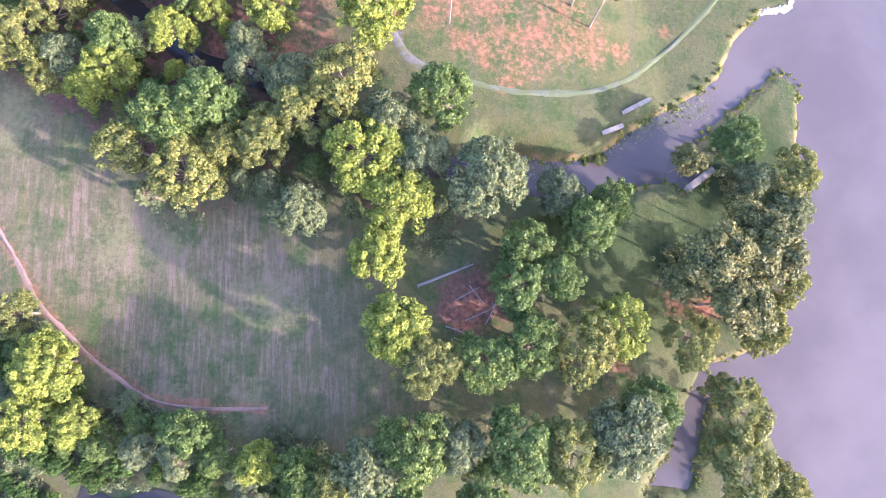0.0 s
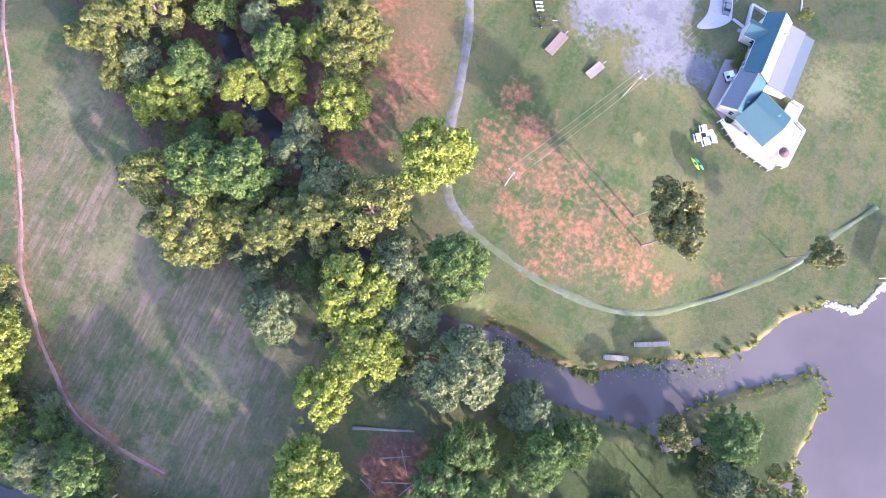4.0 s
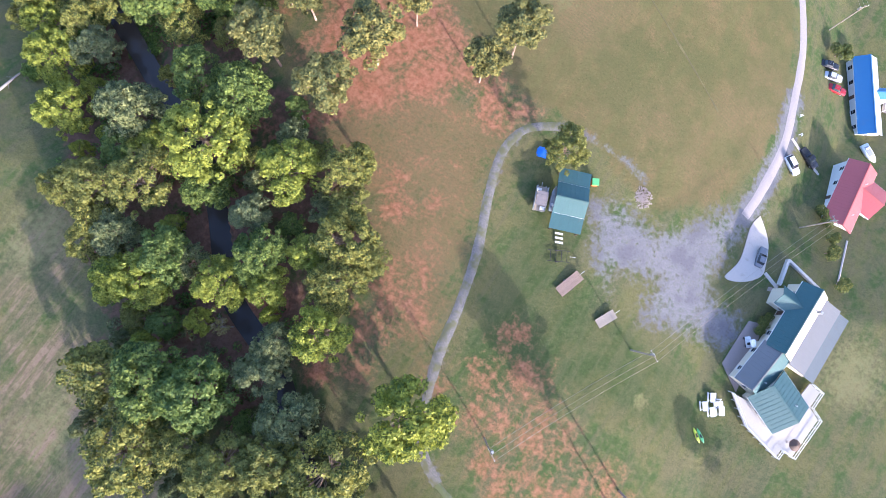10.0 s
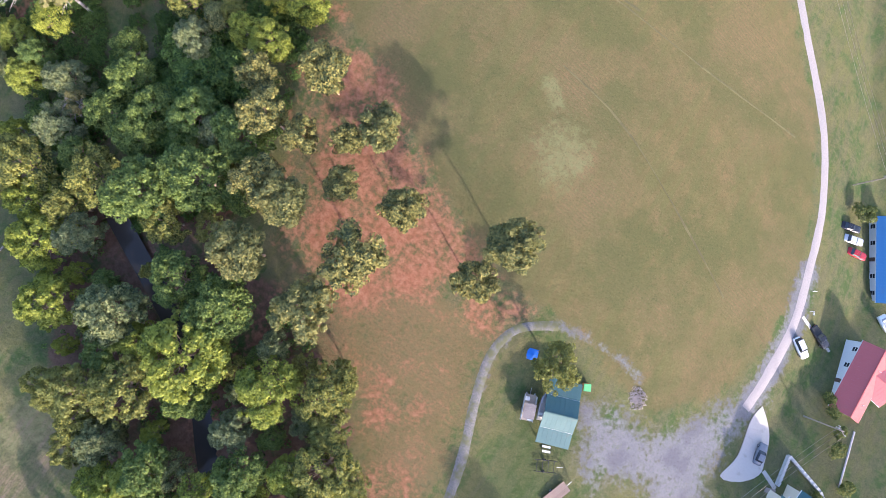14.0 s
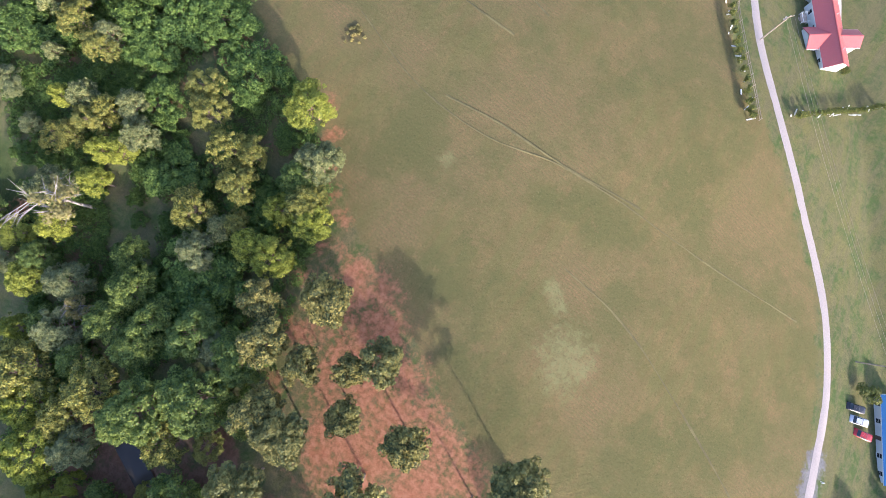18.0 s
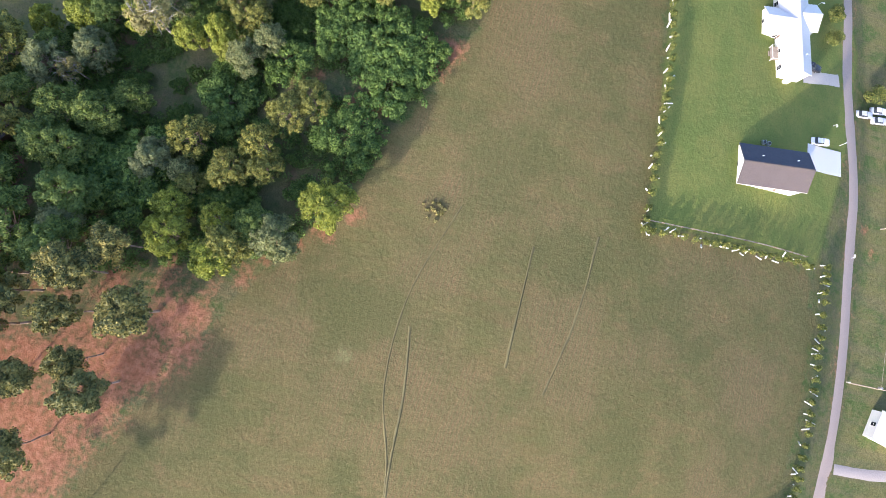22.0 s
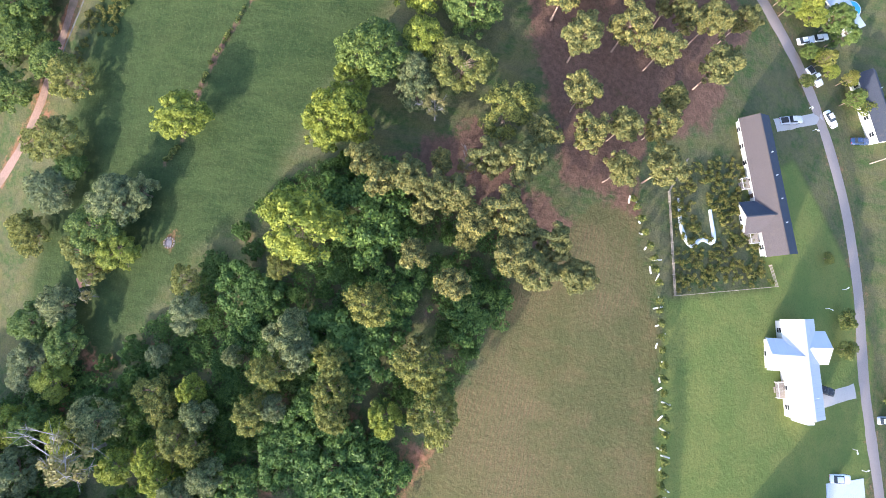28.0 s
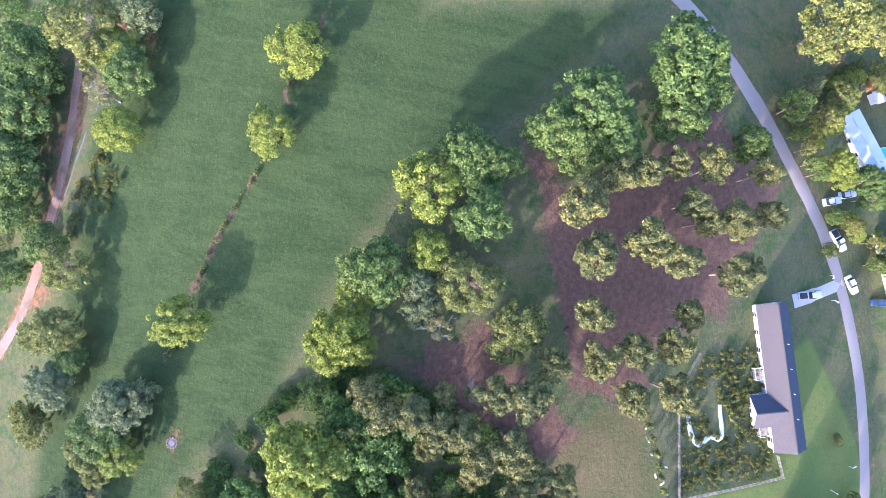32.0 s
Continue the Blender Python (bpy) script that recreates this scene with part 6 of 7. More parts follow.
TYRE = finish("tyre", tubed((0, -0.11, 0), (0, 0.11, 0), 0.33, 0.33, 16), RUBBER, True)
RIM = finish("rim", tubed((0, -0.12, 0), (0, 0.12, 0), 0.19, 0.19, 10), STEEL)
LAMP_F = finish("headlight", boxed(0, 0, 0, 0.08, 0.34, 0.16, bevel=0.02), surface("headlight glass", (0.7, 0.72, 0.75), (0.8, 0.8, 0.8), rough=0.1, stain=0))
LAMP_R = finish("tail_light", boxed(0, 0, 0, 0.06, 0.26, 0.2, bevel=0.02), surface("tail light glass", (0.35, 0.01, 0.01), (0.4, 0.02, 0.02), rough=0.15, stain=0))


def loft(stations, n_side=2):
    """A hull through cross-sections: x, half width below, half width above, z below, z above."""
    bm = bmesh.new()
    rings = []
    for x, wl, wu, zl, zu in stations:
        ring = [(-wl, zl), (-wl * 1.02, (zl + zu) / 2), (-wu, zu - 0.04), (-wu * 0.8, zu), (wu * 0.8, zu), (wu, zu - 0.04), (wl * 1.02, (zl + zu) / 2), (wl, zl)]
        rings.append([bm.verts.new((x, a, b)) for a, b in ring])
    for p, q in zip(rings, rings[1:]):
        for i in range(8):
            bm.faces.new((p[i], p[(i + 1) % 8], q[(i + 1) % 8], q[i]))
    bm.faces.new(rings[0])
    bm.faces.new(rings[-1][::-1])
    bmesh.ops.recalc_face_normals(bm, faces=bm.faces)
    return bm


def car(paint, label, x, y, a, style="sedan", lift=0.0, cat="car"):
    t = thing({"sedan": "car", "suv": "suv", "pickup": "pickup_truck"}[style], label, cat, pose(x, y, at_ground(x, y) + lift, 0, 0, a))
    p = PAINTS[paint]
    ln = {"sedan": 4.7, "suv": 4.8, "pickup": 5.6}[style]
    f, top = ln / 2, {"sedan": 0.92, "suv": 1.05, "pickup": 1.1}[style]
    part("body", finish("body", loft([(-f, 0.72, 0.66, 0.42, top - 0.12), (-f + 0.15, 0.86, 0.8, 0.28, top - 0.03), (-f * 0.55, 0.9, 0.84, 0.25, top), (f * 0.4, 0.9, 0.84, 0.25, top - 0.02), (f - 0.5, 0.88, 0.8, 0.27, top - 0.12), (f - 0.08, 0.8, 0.7, 0.36, top - 0.22), (f, 0.66, 0.6, 0.45, top - 0.3)]), p, True), None, t)
    c0, c1 = {"sedan": (-f + 0.75, 0.75), "suv": (-f + 0.12, 0.85), "pickup": (-0.55, 1.25)}[style]
    rf = top + {"sedan": 0.48, "suv": 0.62, "pickup": 0.62}[style]
    part("cabin_glass", loft([(c0, 0.76, 0.70, top - 0.05, top), (c0 + 0.35, 0.78, 0.62, top - 0.05, rf - 0.05), (c1 - 0.65, 0.78, 0.62, top - 0.05, rf - 0.04), (c1, 0.76, 0.72, top - 0.06, top - 0.02)]), GLASS, t, "dark tinted windows")
    part("roof_panel", boxed((c0 + c1 - 0.3) / 2, 0, rf - 0.02, (c1 - c0) - 1.0 if style != "pickup" else 0.95, 1.22, 0.07, bevel=0.03), p, t)
    if style == "pickup":
        part("cargo_bed", boxed(-f + 1.05, 0, top - 0.02, 1.75, 1.36, 0.06), RUBBER, t, "dark open cargo bed")
    for wx in (-f + 0.9, f - 0.95):
        for side in (-1, 1):
            w = part("wheel", TYRE, None, t, at=pose(wx, side * 0.8, 0.33))
            part("rim", RIM, None, w)
    for side in (-1, 1):
        part("headlight", LAMP_F, None, t, at=pose(f - 0.1, side * 0.52, top - 0.36))
        part("tail_light", LAMP_R, None, t, at=pose(-f + 0.02, side * 0.56, top - 0.28))
    return t


car("black", "black car parked on the lawn", *(32.6, 179.4), 18)
car("silver", "silver-grey car parked on the lawn", *(34.9, 177.4), 18)
car("red", "small dark red car parked on the lawn", *(37.5, 175.3), 12)
car("white", "white sport utility vehicle by the gravel drive", *(34.8, 147.5), -31, "suv")
car("black", "black pickup truck parked beside the garden walk", *(38.0, 152.5), -22, "pickup")
car("grey", "grey car parked on the concrete pad", *(37.6, 123.1), 100, lift=0.12)
car("silver", "silver pickup truck on the concrete drive", *(-227.1, 245.9), 106, "pickup", lift=0.1)
car("white", "white car parked by the hedge", *(-250.2, 249.9), 111)
car("white", "white car parked next to another by the hedge", *(-253.2, 254.9), 111)
car("silver", "silver pickup truck parked along the road", *(-241.5, 253.2), 41, "pickup")
car("white", "white sedan parked along the road", *(-232.1, 259.3), 37)
car("navy", "dark blue car on the gravel spot", *(-229.6, 269.8), 100)
car("black", "black car on the short concrete drive", *(-166.9, 258.7), 83, lift=0.1)
car("white", "white car at the crushed stone pad", *(-149.0, 264.1), 98, lift=0.1)
car("silver", "silver car parked across the road", *(-162.5, 279.5), 98)
car("white", "white car parked across the road", *(-164.9, 284.0), 98)
car("silver", "pale car parked across the road", *(-162.3, 284.6), 98)


def flat_trailer(label, x, y, l, w, a, bed, name="trailer", open_frame=False):
    t = thing(name, label, "trailer", pose(x, y, at_ground(x, y), 0, 0, a))
    w = max(w, 1.9)
    if open_frame:
        for j in (-1, 1):
            part("side_rail", boxed(0, j * w / 2, 0.55, l, 0.1, 0.14), bed, t)
        for i in range(4):
            part("cross_bar", boxed(-l / 2 + (i + 0.5) * l / 4, 0, 0.55, 0.09, w, 0.1), bed, t)
    else:
        n = 7
        for i in range(n):
            part("bed_board", boxed(0, -w / 2 + (i + 0.5) * w / n, 0.62, l, w / n * 0.94, 0.06), bed, t)
        part("chassis", boxed(0, 0, 0.5, l * 0.95, w * 0.8, 0.16), RUBBER, t)
    part("tow_bar", tubed((l / 2, 0, 0.5), (l / 2 + 1.2, 0, 0.45), 0.06, 0.05), STEEL, t)
    for side in (-1, 1):
        wheel = part("wheel", TYRE, None, t, at=pose(-0.3, side * (w / 2 + 0.02), 0.33))
        part("rim", RIM, None, wheel)
    return t


flat_trailer("brown wooden flatbed trailer standing in the grass", 4.3, 92.8, 5.6, 2.2, 73.0, BROWNWOOD)
flat_trailer("small grey wooden trailer near the gravel yard", 14.3, 91.3, 4.2, 1.1, 64.4, WOOD)
flat_trailer("dark steel frame trailer in the grass", -0.5, 96.1, 4.4, 2.2, 30.0, RUBBER, open_frame=True)


def boat(label, x, y, a, z, length=5.0, mat=None, width=0.95):
    t = thing("boat", label, "boat", pose(x, y, z, 0, 0, a))
    part("hull", finish("hull", loft([(-length / 2, width, width * 0.95, 0.25, 0.85), (0, width, width * 1.02, 0.15, 0.85), (length * 0.3, width * 0.7, width * 0.8, 0.2, 0.9), (length / 2, 0.06, 0.1, 0.5, 0.98)]), mat or WHITE, True), None, t)
    part("cockpit", boxed(-length * 0.12, 0, 0.87, length * 0.5, width * 1.3, 0.05, bevel=0.02), surface("grey deck lining", (0.3, 0.31, 0.33), (0.38, 0.38, 0.4)), t, "grey cockpit lining")
    part("seat", boxed(-length * 0.25, 0, 0.98, 0.5, width * 1.2, 0.2, bevel=0.05), WHITE, t)
    return t


boat("white motorboat parked behind the red-roofed house", *(51.9, 165.2), -30, at_ground(*(51.9, 165.2)))


def kayak(label, x, y, a, mat):
    t = thing("kayak", label, "kayak", pose(x, y, at_ground(x, y), 0, 0, a), "kayaks")
    part("hull", finish("hull", loft([(-1.6, 0.04, 0.05, 0.12, 0.24), (-0.9, 0.28, 0.3, 0.0, 0.32), (0.9, 0.28, 0.3, 0.0, 0.32), (1.6, 0.04, 0.05, 0.12, 0.24)]), mat, True), None, t)
    part("cockpit", boxed(0, 0, 0.33, 0.8, 0.36, 0.03, bevel=0.01), RUBBER, t, "black cockpit opening")


kx, ky = (43.7, 82.9)
kayak("lime green kayak lying in the grass", kx - 0.4, ky, 145, YELLOWP)
kayak("yellow-green kayak lying in the grass", kx + 0.5, ky + 0.4, 148, GREENP)


# ---- picnic and yard things ----
def picnic_table(label, x, y, a, mat, l=1.9):
    t = thing("picnic_table", label, "table", pose(x, y, at_ground(x, y), 0, 0, a), "picnic tables")
    for i in range(4):
        part("top_board", boxed(0, -0.36 + 0.24 * i, 0.74, l, 0.22, 0.05), mat, t)
    for side in (-1, 1):
        part("bench", boxed(0, side * 0.78, 0.44, l, 0.26, 0.05), mat, t)
        part("leg", boxed(side * l * 0.36, 0, 0.34, 0.09, 1.5, 0.09), mat, t)
        part("leg", boxed(side * l * 0.36, 0, 0.55, 0.09, 0.6, 0.5), mat, t)


tx, ty = (43.4, 89.5)
for dx, dy, a in ((-1.7, -0.8, 125), (0.2, -0.9, 128), (1.6, 0.3, 122), (0.4, 1.2, 35), (-1.2, 1.6, 120)):
    picnic_table("white picnic table on the lawn by the lodge", tx + dx, ty + dy, a, WHITE)

for k in range(3):
    ux, uy = -2.9 + 0.5 * k, 99.9 - 0.75 * k
    t = thing("bench", "white bench below the pavilion", "bench", pose(ux, uy, at_ground(ux, uy), 0, 0, 24), "benches")
    part("seat", boxed(0, 0, 0.44, 1.6, 0.4, 0.06, bevel=0.01), WHITE, t)
    for s in (-1, 1):
        part("leg", boxed(s * 0.6, 0, 0.2, 0.08, 0.34, 0.44), WHITE, t)


def pontoon_boat(label, x, y, a):
    t = thing("pontoon_boat", label, "boat", pose(x, y, at_ground(x, y), 0, 0, a))
    for side in (-1, 1):
        part("pontoon", tubed((-2.4, side * 0.8, 0.75), (2.2, side * 0.8, 0.75), 0.3, 0.3, 12), STEEL, t)
        part("nose_cone", tubed((2.2, side * 0.8, 0.75), (2.8, side * 0.8, 0.85), 0.3, 0.04, 12), STEEL, t)
        part("side_rail", boxed(0, side * 1.15, 1.55, 4.8, 0.05, 0.75), WHITE_METAL, t)
        wheel = part("wheel", TYRE, None, t, at=pose(-0.6, side * 1.0, 0.33))
        part("rim", RIM, None, wheel)
    part("deck", boxed(0, 0, 1.12, 5.0, 2.4, 0.08), WOOD, t)
    for i in range(4):
        part("canopy_panel", boxed(-1.35 + 0.72 * i, 0, 2.75 - 0.03 * abs(i - 1.5), 0.7, 2.2, 0.05, bevel=0.015), CANVAS, t, "brown-grey canvas canopy panel")
    for i in (-1, 1):
        for j in (-1, 1):
            part("canopy_pole", tubed((i * 0.9 - 0.3, j * 1.1, 1.2), (i * 1.1 - 0.3, j * 1.05, 2.72), 0.025, 0.025, 6), STEEL, t)
    part("seat", boxed(1.7, 0.6, 1.4, 0.7, 0.9, 0.5, bevel=0.06), WHITE, t)
    part("seat", boxed(-1.9, -0.6, 1.4, 0.7, 0.9, 0.5, bevel=0.06), WHITE, t)
    part("tow_bar", tubed((2.2, 0, 0.5), (3.6, 0, 0.45), 0.06, 0.05), STEEL, t)


CANVAS = surface("brown grey canvas", (0.19, 0.165, 0.155), (0.24, 0.21, 0.2), rough=0.9)
pontoon_boat("pontoon boat with grey canopy on a trailer", -9.9, 103.3, 113)
boat("slim silver boat beside the pavilion", -7.6, 105.0, 113, at_ground(-7.6, 105.0) + 0.3, 5.2, STEEL, 0.75)
qx, qy = (-14.8, 111.9)
t = thing("tarp_covered_pile", "small pile under a crumpled blue tarpaulin", "tarp", pose(qx, qy, at_ground(qx, qy), 0, 0, 20))
bm = bmesh.new()
bmesh.ops.create_grid(bm, x_segments=10, y_segments=10, size=1.1)
for v in bm.verts:
    d = math.hypot(v.co.x, v.co.y)
    v.co.z = max(0.03, 0.75 - 0.55 * d) + 0.12 * noise.noise(v.co * 2.5)
part("cover", finish("cover", bm, TARP, True), None, t)
for s in (-1, 1):
    part("stone", boxed(s * 0.95, s * 0.8, 0.12, 0.3, 0.26, 0.2, bevel=0.06), STONE, t)
gx, gy = (-2.5, 113.0)
t = thing("play_house", "small green and orange plastic playhouse", "playhouse", pose(gx, gy, at_ground(gx, gy), 0, 0, 30))
part("walls", boxed(0, 0, 0.6, 1.2, 1.2, 1.2, bevel=0.05), ORANGEP, t)
part("roof", boxed(0, 0, 1.28, 1.45, 1.45, 0.18, bevel=0.05), GREENP, t)
cx, cy = (42.8, 105.0)
t = thing("golf_cart", "white golf cart parked on the terrace", "golf cart", pose(cx, cy, at_ground(cx, cy) + 0.14, 0, 0, 130))
part("body", boxed(0, 0, 0.5, 2.3, 1.15, 0.4, bevel=0.08), PAINTS["white"], t)
part("canopy", boxed(-0.1, 0, 1.85, 1.5, 1.2, 0.07, bevel=0.03), WHITE, t)
part("seat", boxed(-0.3, 0, 0.8, 0.5, 1.0, 0.25, bevel=0.05), RUBBER, t)
for i in (-1, 1):
    for j in (-1, 1):
        part("post", tubed((i * 0.65 - 0.1, j * 0.52, 0.6), (i * 0.6 - 0.1, j * 0.52, 1.83), 0.03, 0.03), STEEL, t)
        part("wheel", TYRE, None, t, at=Matrix.Translation((i * 0.8, j * 0.5, 0.24)) @ Matrix.Scale(0.72, 4))
px, py = (7.4, 116.9)
t = thing("parasol", "dark brown patio parasol on the deck", "parasol", pose(59.3, 92.2, DECK_Z))
part("pole", tubed((0, 0, 0), (0, 0, 2.2), 0.03, 0.03, 8), STEEL, t)
bm = bmesh.new()
bmesh.ops.create_cone(bm, cap_ends=False, segments=8, radius1=1.25, radius2=0.04, depth=0.55, matrix=Matrix.Translation((0, 0, 2.1)))
part("canopy", bm, DARKWOOD, t, "dark brown canvas canopy")
part("base", tubed((0, 0, 0), (0, 0, 0.12), 0.3, 0.26, 12), CONCRETE, t)
rng = np.random.default_rng(9)
v, f = [], []
for i in range(520):
    a, d = rng.uniform(0, 6.28), 2.3 * rng.uniform(0, 1) ** 0.6
    c = np.array([px + d * math.cos(a) * 1.15, py + d * math.sin(a), at_ground(px, py) + 0.2 * max(0, 1 - d / 2)])
    s = rng.uniform(0.06, 0.2)
    o = rng.normal(0, 0.05, (6, 3)) + np.array([(1, 0, 0), (-1, 0, 0), (0, 1, 0), (0, -1, 0), (0, 0, 0.8), (0, 0, -0.8)]) * s
    b = len(v)
    v += [tuple(c + q) for q in o]
    f += [(b + p, b + q, b + r) for p, q, r in ((0, 2, 4), (2, 1, 4), (1, 3, 4), (3, 0, 4), (2, 0, 5), (1, 2, 5), (3, 1, 5), (0, 3, 5))]
tagged(new("rubble_pile", raw("rubble_pile", v, f, STONE)), "low pile of pale broken stone in the grass", "rubble", kind="stuff")
# white riprap along the bank of the lake
v, f = [], []
for i in range(460):
    k = rng.uniform(0, 1)
    (ax, ay), (bx2, by2) = (SHORE_N[0], SHORE_N[1]) if i % 3 else (SHORE_N[1], SHORE_N[2])
    qx2, qy2 = ax + (bx2 - ax) * k + rng.normal(0, 0.3), ay + (by2 - ay) * k + rng.normal(0, 0.3)
    c = np.array([qx2, qy2, max(at_ground(qx2, qy2), LAKE_LEVEL) + 0.1])
    s = rng.uniform(0.12, 0.4)
    o = rng.normal(0, 0.06, (6, 3)) + np.array([(1, 0, 0), (-1, 0, 0), (0, 1, 0), (0, -1, 0), (0, 0, 0.8), (0, 0, -0.8)]) * s
    b = len(v)
    v += [tuple(c + q) for q in o]
    f += [(b + p, b + q, b + r) for p, q, r in ((0, 2, 4), (2, 1, 4), (1, 3, 4), (3, 0, 4), (2, 0, 5), (1, 2, 5), (3, 1, 5), (0, 3, 5))]
tagged(new("riprap", raw("riprap", v, f, SLABWHITE)), "white stone riprap along the lake's bank", "rocks", kind="stuff")
fx, fy = (-171.3, 116.9)
t = thing("fire_ring", "ring of stones round grey ashes on bare clay", "fire pit", pose(fx, fy, at_ground(fx, fy)))
for i in range(12):
    a = i * math.tau / 12
    part("stone", boxed(1.0 * math.cos(a), 1.0 * math.sin(a), 0.12, 0.4, 0.3, 0.3, bevel=0.07), STONE, t)
bm = bmesh.new()
bmesh.ops.create_cone(bm, cap_ends=True, segments=14, radius1=0.9, radius2=0.4, depth=0.16, matrix=Matrix.Translation((0, 0, 0.06)))
part("ashes", bm, surface("grey ash", (0.20, 0.17, 0.165), (0.27, 0.24, 0.235), rough=1), t, "pale grey ashes")
hx, hy = (-160.7, 101.0)
t = thing("pump_hut", "tiny hut with a rusty reddish roof", "hut", pose(hx, hy, at_ground(hx, hy), 0, 0, 35))
part("wall", boxed(0, 0, 0.7, 1.8, 1.6, 1.6), WOOD, t)
for s in (-1, 1):
    part("roof_slope", boxed(0, s * 0.52, 1.7, 2.2, 1.2, 0.08, m=Matrix.Rotation(radians(-s * 18), 4, "X")), surface("rusty roof", (0.30, 0.14, 0.11), (0.36, 0.18, 0.14)), t)
wx, wy = (-265.2, 264.8)
t = thing("swimming_pool", "round above-ground pool with blue water", "pool", pose(wx, wy, at_ground(wx, wy)))
part("wall", tubed((0, 0, -0.4), (0, 0, 1.15), 2.3, 2.3, 28), WHITE, t)
part("rim", tubed((0, 0, 1.15), (0, 0, 1.22), 2.4, 2.4, 28), WHITE, t)
part("pool_water", tubed((0, 0, 1.2), (0, 0, 1.24), 2.2, 2.2, 28), POOLM, t, "bright blue water")
sx, sy = (-209.2, 189.8)
t = thing("root_hole", "dark fallen stump on the brown needle floor", "stump", pose(sx, sy, at_ground(sx, sy)))
part("stump", tubed((0, 0, -0.3), (0, 0, 0.5), 0.75, 0.55, 12), DARKWOOD, t)
for i in range(7):
    part("root", tubed((0, 0, 0.1), (1.2 * math.cos(i * 0.9), 1.2 * math.sin(i * 0.9), 0.02), 0.18, 0.05, 6), DARKWOOD, t)


def log(label, ax, ay, bx, by, r, mat):
    t = thing("fallen_log", label, "log", pose(ax, ay, at_ground(ax, ay) + r * 0.7), "fallen logs")
    d = Vector((bx - ax, by - ay, at_ground(bx, by) - at_ground(ax, ay)))
    bm = tubed((0, 0, 0), d, r, r * 0.55, 9)
    part("trunk", finish("trunk", bm, mat, True), None, t)
    for k in (0.35, 0.6, 0.8):
        q = d * k
        part("branch", tubed(q, q + Vector((random.uniform(-1.5, 1.5), random.uniform(-1.5, 1.5), 0.35)), r * 0.3, 0.03, 5), mat, t)


l0, l1 = (-1.4, 3.0), (10.0, 7.2)
log("long pale fallen trunk on the clearing", *l0, *l1, 0.34, GREYBARK)
for i, (a, b, c, d) in enumerate(((6, 0, 11, 2.5), (8, -4, 13, -2), (9, 3, 12, -1), (4, -5, 8, -6.5), (12, -5, 15, 0.5))):
    log("thin bare fallen trunk among brush", a, b, c, d, 0.14, GREYBARK)
s0, s1 = (-117.8, 58.7), (-118.1, 65.3)
log("long straight pale log at the wood's edge", *s0, *s1, 0.28, GREYBARK)
dx, dy = (-106.9, 177.9)
v, f = leaf_cloud([np.array([dx + rng.normal(0, 1.6), dy + rng.normal(0, 1.3), at_ground(dx, dy) + 0.15]) for _ in range(16)], [rng.uniform(0.25, 0.5) for _ in range(16)], 30, 0.2, rng, flat=0.6, up=-0.1)
tagged(new("brush_heap", raw("brush_heap", v, f, LEAF["X"])), "small heap of dry brush in the mown field", "brush", kind="stuff")


# ---- young trees with white guards along the field ----
GUARD = finish("tree_guard", tubed((0, 0, -0.1), (0, 0, 1.8), 0.15, 0.14, 8), WHITE)
yr = np.random.default_rng(21)
YOUNG = []
for i in range(4):
    cs = [np.array([yr.normal(0, 0.28), yr.normal(0, 0.28), yr.uniform(0.5, 2.1)]) for _ in range(11)]
    YOUNG.append(raw("crown", *leaf_cloud(cs, [0.42] * 11, 34, 0.16, yr), LEAF["S"]))
STEM = finish("stem", tubed((0, 0, -0.2), (0, 0, 1.5), 0.04, 0.02, 6), BARK)


def young_row(line, gap, group):
    c = curve_points(line, gap)
    for x, y in c:
        t = thing("young_tree", "young planted tree beside a white tube guard", "sapling", pose(x, y, at_ground(x, y), 0, 0, yr.uniform(0, 360)), group)
        part("stem", STEM, None, t)
        part("crown", YOUNG[yr.integers(4)], None, t)
        part("tree_guard", GUARD, None, t, "white plastic tube guard", at=pose(0.75, 0, 0.05, yr.uniform(-38, 38), yr.uniform(-38, 38), 0))


young_row(VINES_A, 2.3, "saplings along the field")
young_row(VINES_B, 2.3, "saplings along the lawn")
young_row(VINES_C, 2.3, "saplings along the road")
young_row(RAIL, 1.6, "saplings beside the farmhouse lawn")


def fence(label, line, gap, height, post_mat, rail_mat, rails, name="fence"):
    t = thing(name, label, "fence", pose(0, 0, 0))
    post = finish("post", boxed(0, 0, height / 2 - 0.2, 0.13, 0.13, height + 0.4), post_mat)
    pts = []
    for (ax, ay), (bx, by) in zip(line, line[1:]):
        n = max(1, round(math.hypot(bx - ax, by - ay) / gap))
        pts += [(ax + (bx - ax) * i / n, ay + (by - ay) * i / n) for i in range(n)]
    pts.append(line[-1])
    for x, y in pts:
        part("post", post, None, t, at=pose(x, y, at_ground(x, y)))
    for (ax, ay), (bx, by) in zip(pts, pts[1:]):
        for k in range(rails):
            hgt = height * (k + 0.75) / (rails + 0.1)
            part("rail", tubed((ax, ay, at_ground(ax, ay) + hgt), (bx, by, at_ground(bx, by) + hgt), 0.055, 0.055, 5), rail_mat, t)


fence("weathered split rail fence between saplings and driveway", [(x + 2.6, y + 1.5) for x, y in VINES_C[-5:]], 2.6, 1.1, WOOD, WOOD, 2)
fence("low weathered timber fence round the weedy garden", GARDEN_FENCE[1:], 2.2, 1.0, WOOD, WOOD, 3)
fence("brown split rail fence along the lawn", [(p[0] * 1.0 - 2.2, p[1] - 0.4) for p in VINES_B], 2.6, 1.1, DARKWOOD, WOOD, 2)


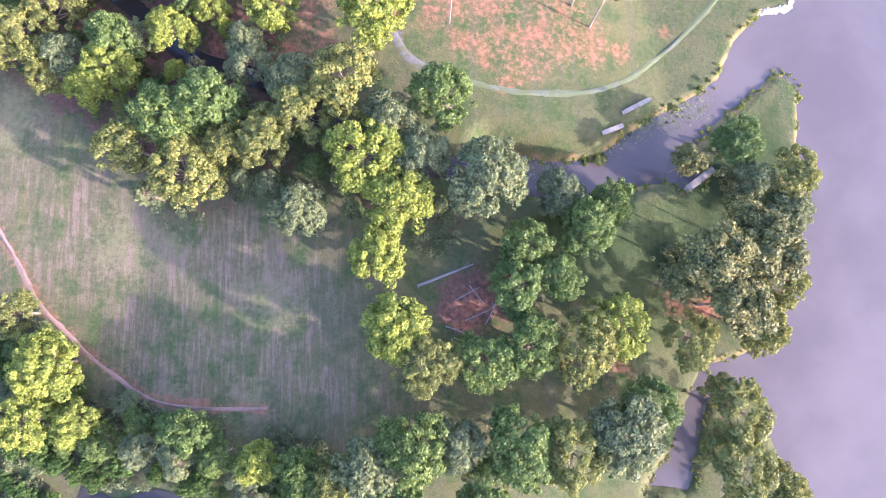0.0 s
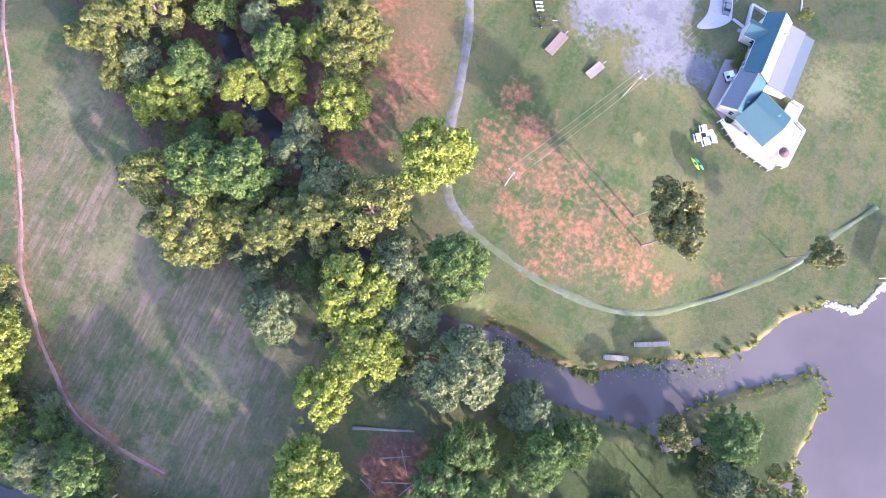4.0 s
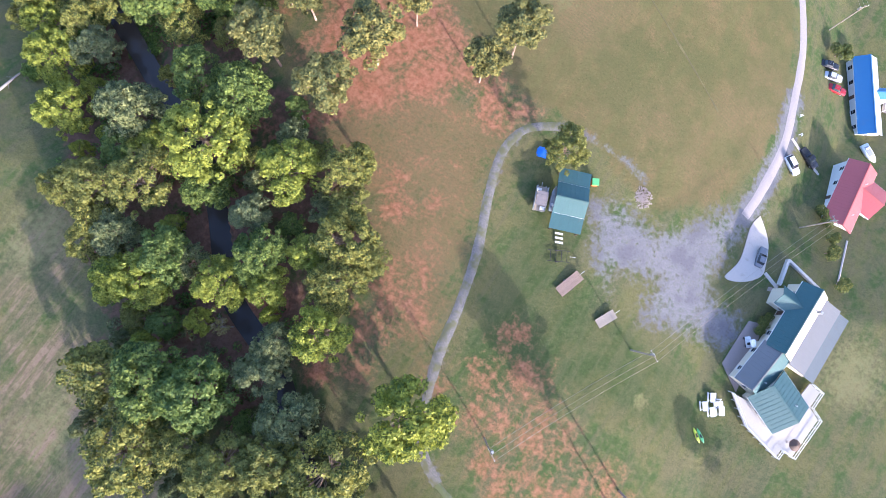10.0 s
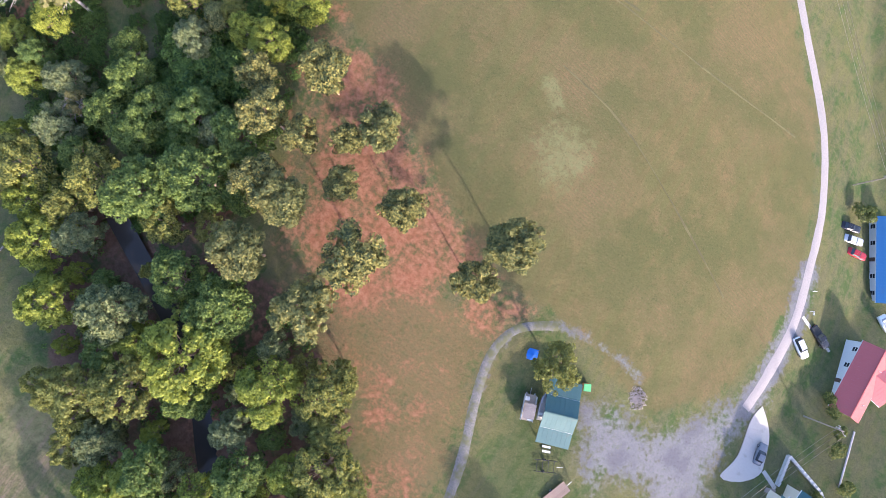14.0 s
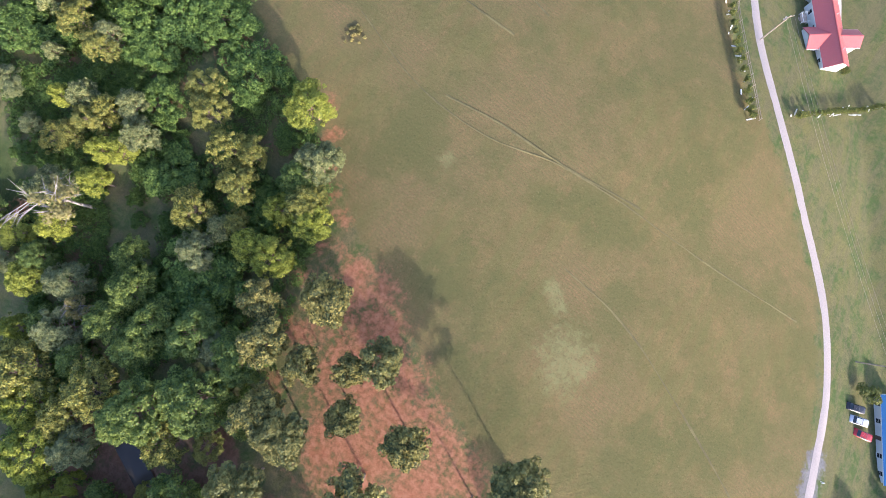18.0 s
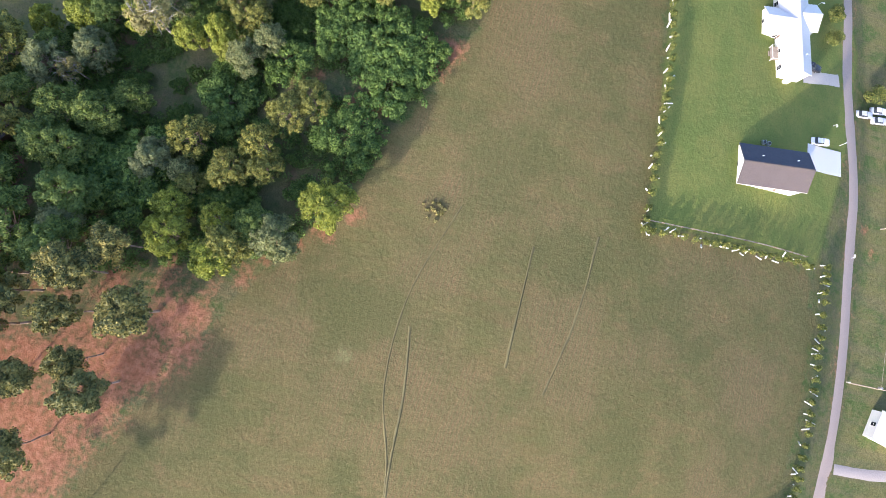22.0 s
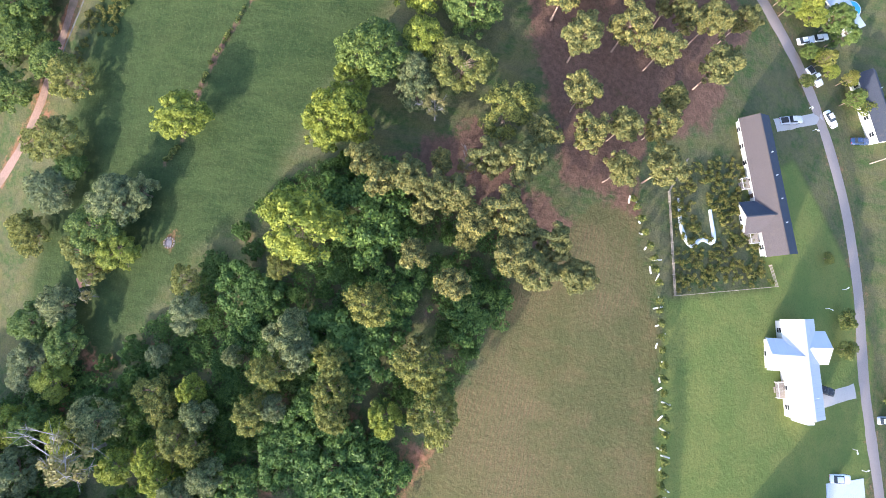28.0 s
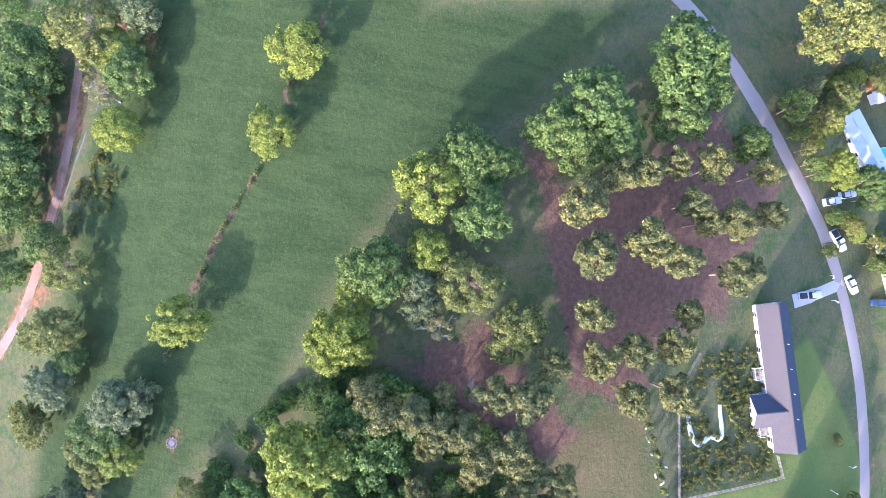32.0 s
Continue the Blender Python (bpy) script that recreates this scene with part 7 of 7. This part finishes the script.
# ---- power poles ----
def power_pole(label, x, y, a, h=9.5):
    t = thing("utility_pole", label, "utility pole", pose(x, y, at_ground(x, y), 0, 0, a), "utility poles")
    part("pole", tubed((0, 0, -1), (0, 0, h), 0.17, 0.12, 10), WOOD, t)
    part("crossarm", boxed(0, 0, h - 0.5, 0.12, 2.4, 0.14), WOOD, t)
    for s in (-1, 0, 1):
        part("insulator", tubed((0, s * 1.05, h - 0.45), (0, s * 1.05, h - 0.15), 0.06, 0.05, 8), WHITE, t)
    part("transformer", tubed((0.32, 0, h - 1.9), (0.32, 0, h - 1.1), 0.24, 0.24, 12), STEEL, t)
    return t


def wires(parent, a, b, h, ang, n=3):
    mi = parent.matrix_world.inverted()
    for s in np.linspace(-1.05, 1.05, n):
        off = Vector((-math.sin(radians(ang)) * s, math.cos(radians(ang)) * s, 0))
        p0 = Vector((*a, at_ground(*a) + h)) + off
        p1 = Vector((*b, at_ground(*b) + h)) + off
        v, f = [], []
        for k in range(13):
            u = k / 12
            q = p0.lerp(p1, u) - Vector((0, 0, 4 * 1.1 * u * (1 - u)))
            v += [q + Vector((0, 0, 0.03)), q + off.normalized() * 0.03 if off.length else q + Vector((0.03, 0, 0)), q - Vector((0, 0, 0.03))]
            f += [(3 * k + m, 3 * k + (m + 1) % 3, 3 * k + 3 + (m + 1) % 3, 3 * k + 3 + m) for m in range(3)] if k < 12 else []
        bm = raw("wire", v, f, WOOD)
        part("wire", bm, STEEL, parent, at=mi)


for line in (POLES_A, POLES_B, POLES_C):
    ang = math.degrees(math.atan2(line[1][1] - line[0][1], line[1][0] - line[0][0]))
    ps = [power_pole("weathered wooden utility pole with crossarm and transformer", x, y, ang) for x, y in line]
    for p, a, b in zip(ps, line, line[1:]):
        wires(p, a, b, 9.2, ang)


# ---- roadside posts ----
def mailbox(x, y, a):
    t = thing("mailbox", "white mailbox on a white post beside the road", "mailbox", pose(x, y, at_ground(x, y), 0, 0, a), "mailboxes")
    part("post", boxed(0, 0, 0.5, 0.12, 0.12, 1.2), WHITE, t)
    part("arm", boxed(0.35, 0, 1.05, 0.9, 0.1, 0.1), WHITE, t)
    part("letter_box", boxed(0.55, 0, 1.22, 0.5, 0.2, 0.22, bevel=0.05), WHITE, t)


for x, y, a in [(-155.3, 268.9, 0), (-184.9, 259.2, 70), (-190.4, 264.6, 140), (31.3, 160.1, 210), (33.2, 156.0, 280), (-232.9, 252.5, 350), (-227.3, 253.8, 60), (-151.1, 271.9, 130), (-124.4, 281.0, 200), (-94.2, 285.6, 270)]:
    mailbox(x, y, a)


# ---- white sheeting in the garden ----
tagged(ribbon("plastic_sheet", SHEETING, 1.1, WHITE, lift=0.25, ragged=0.2, step=0.8), "strip of white plastic sheeting among the weeds", "sheeting")
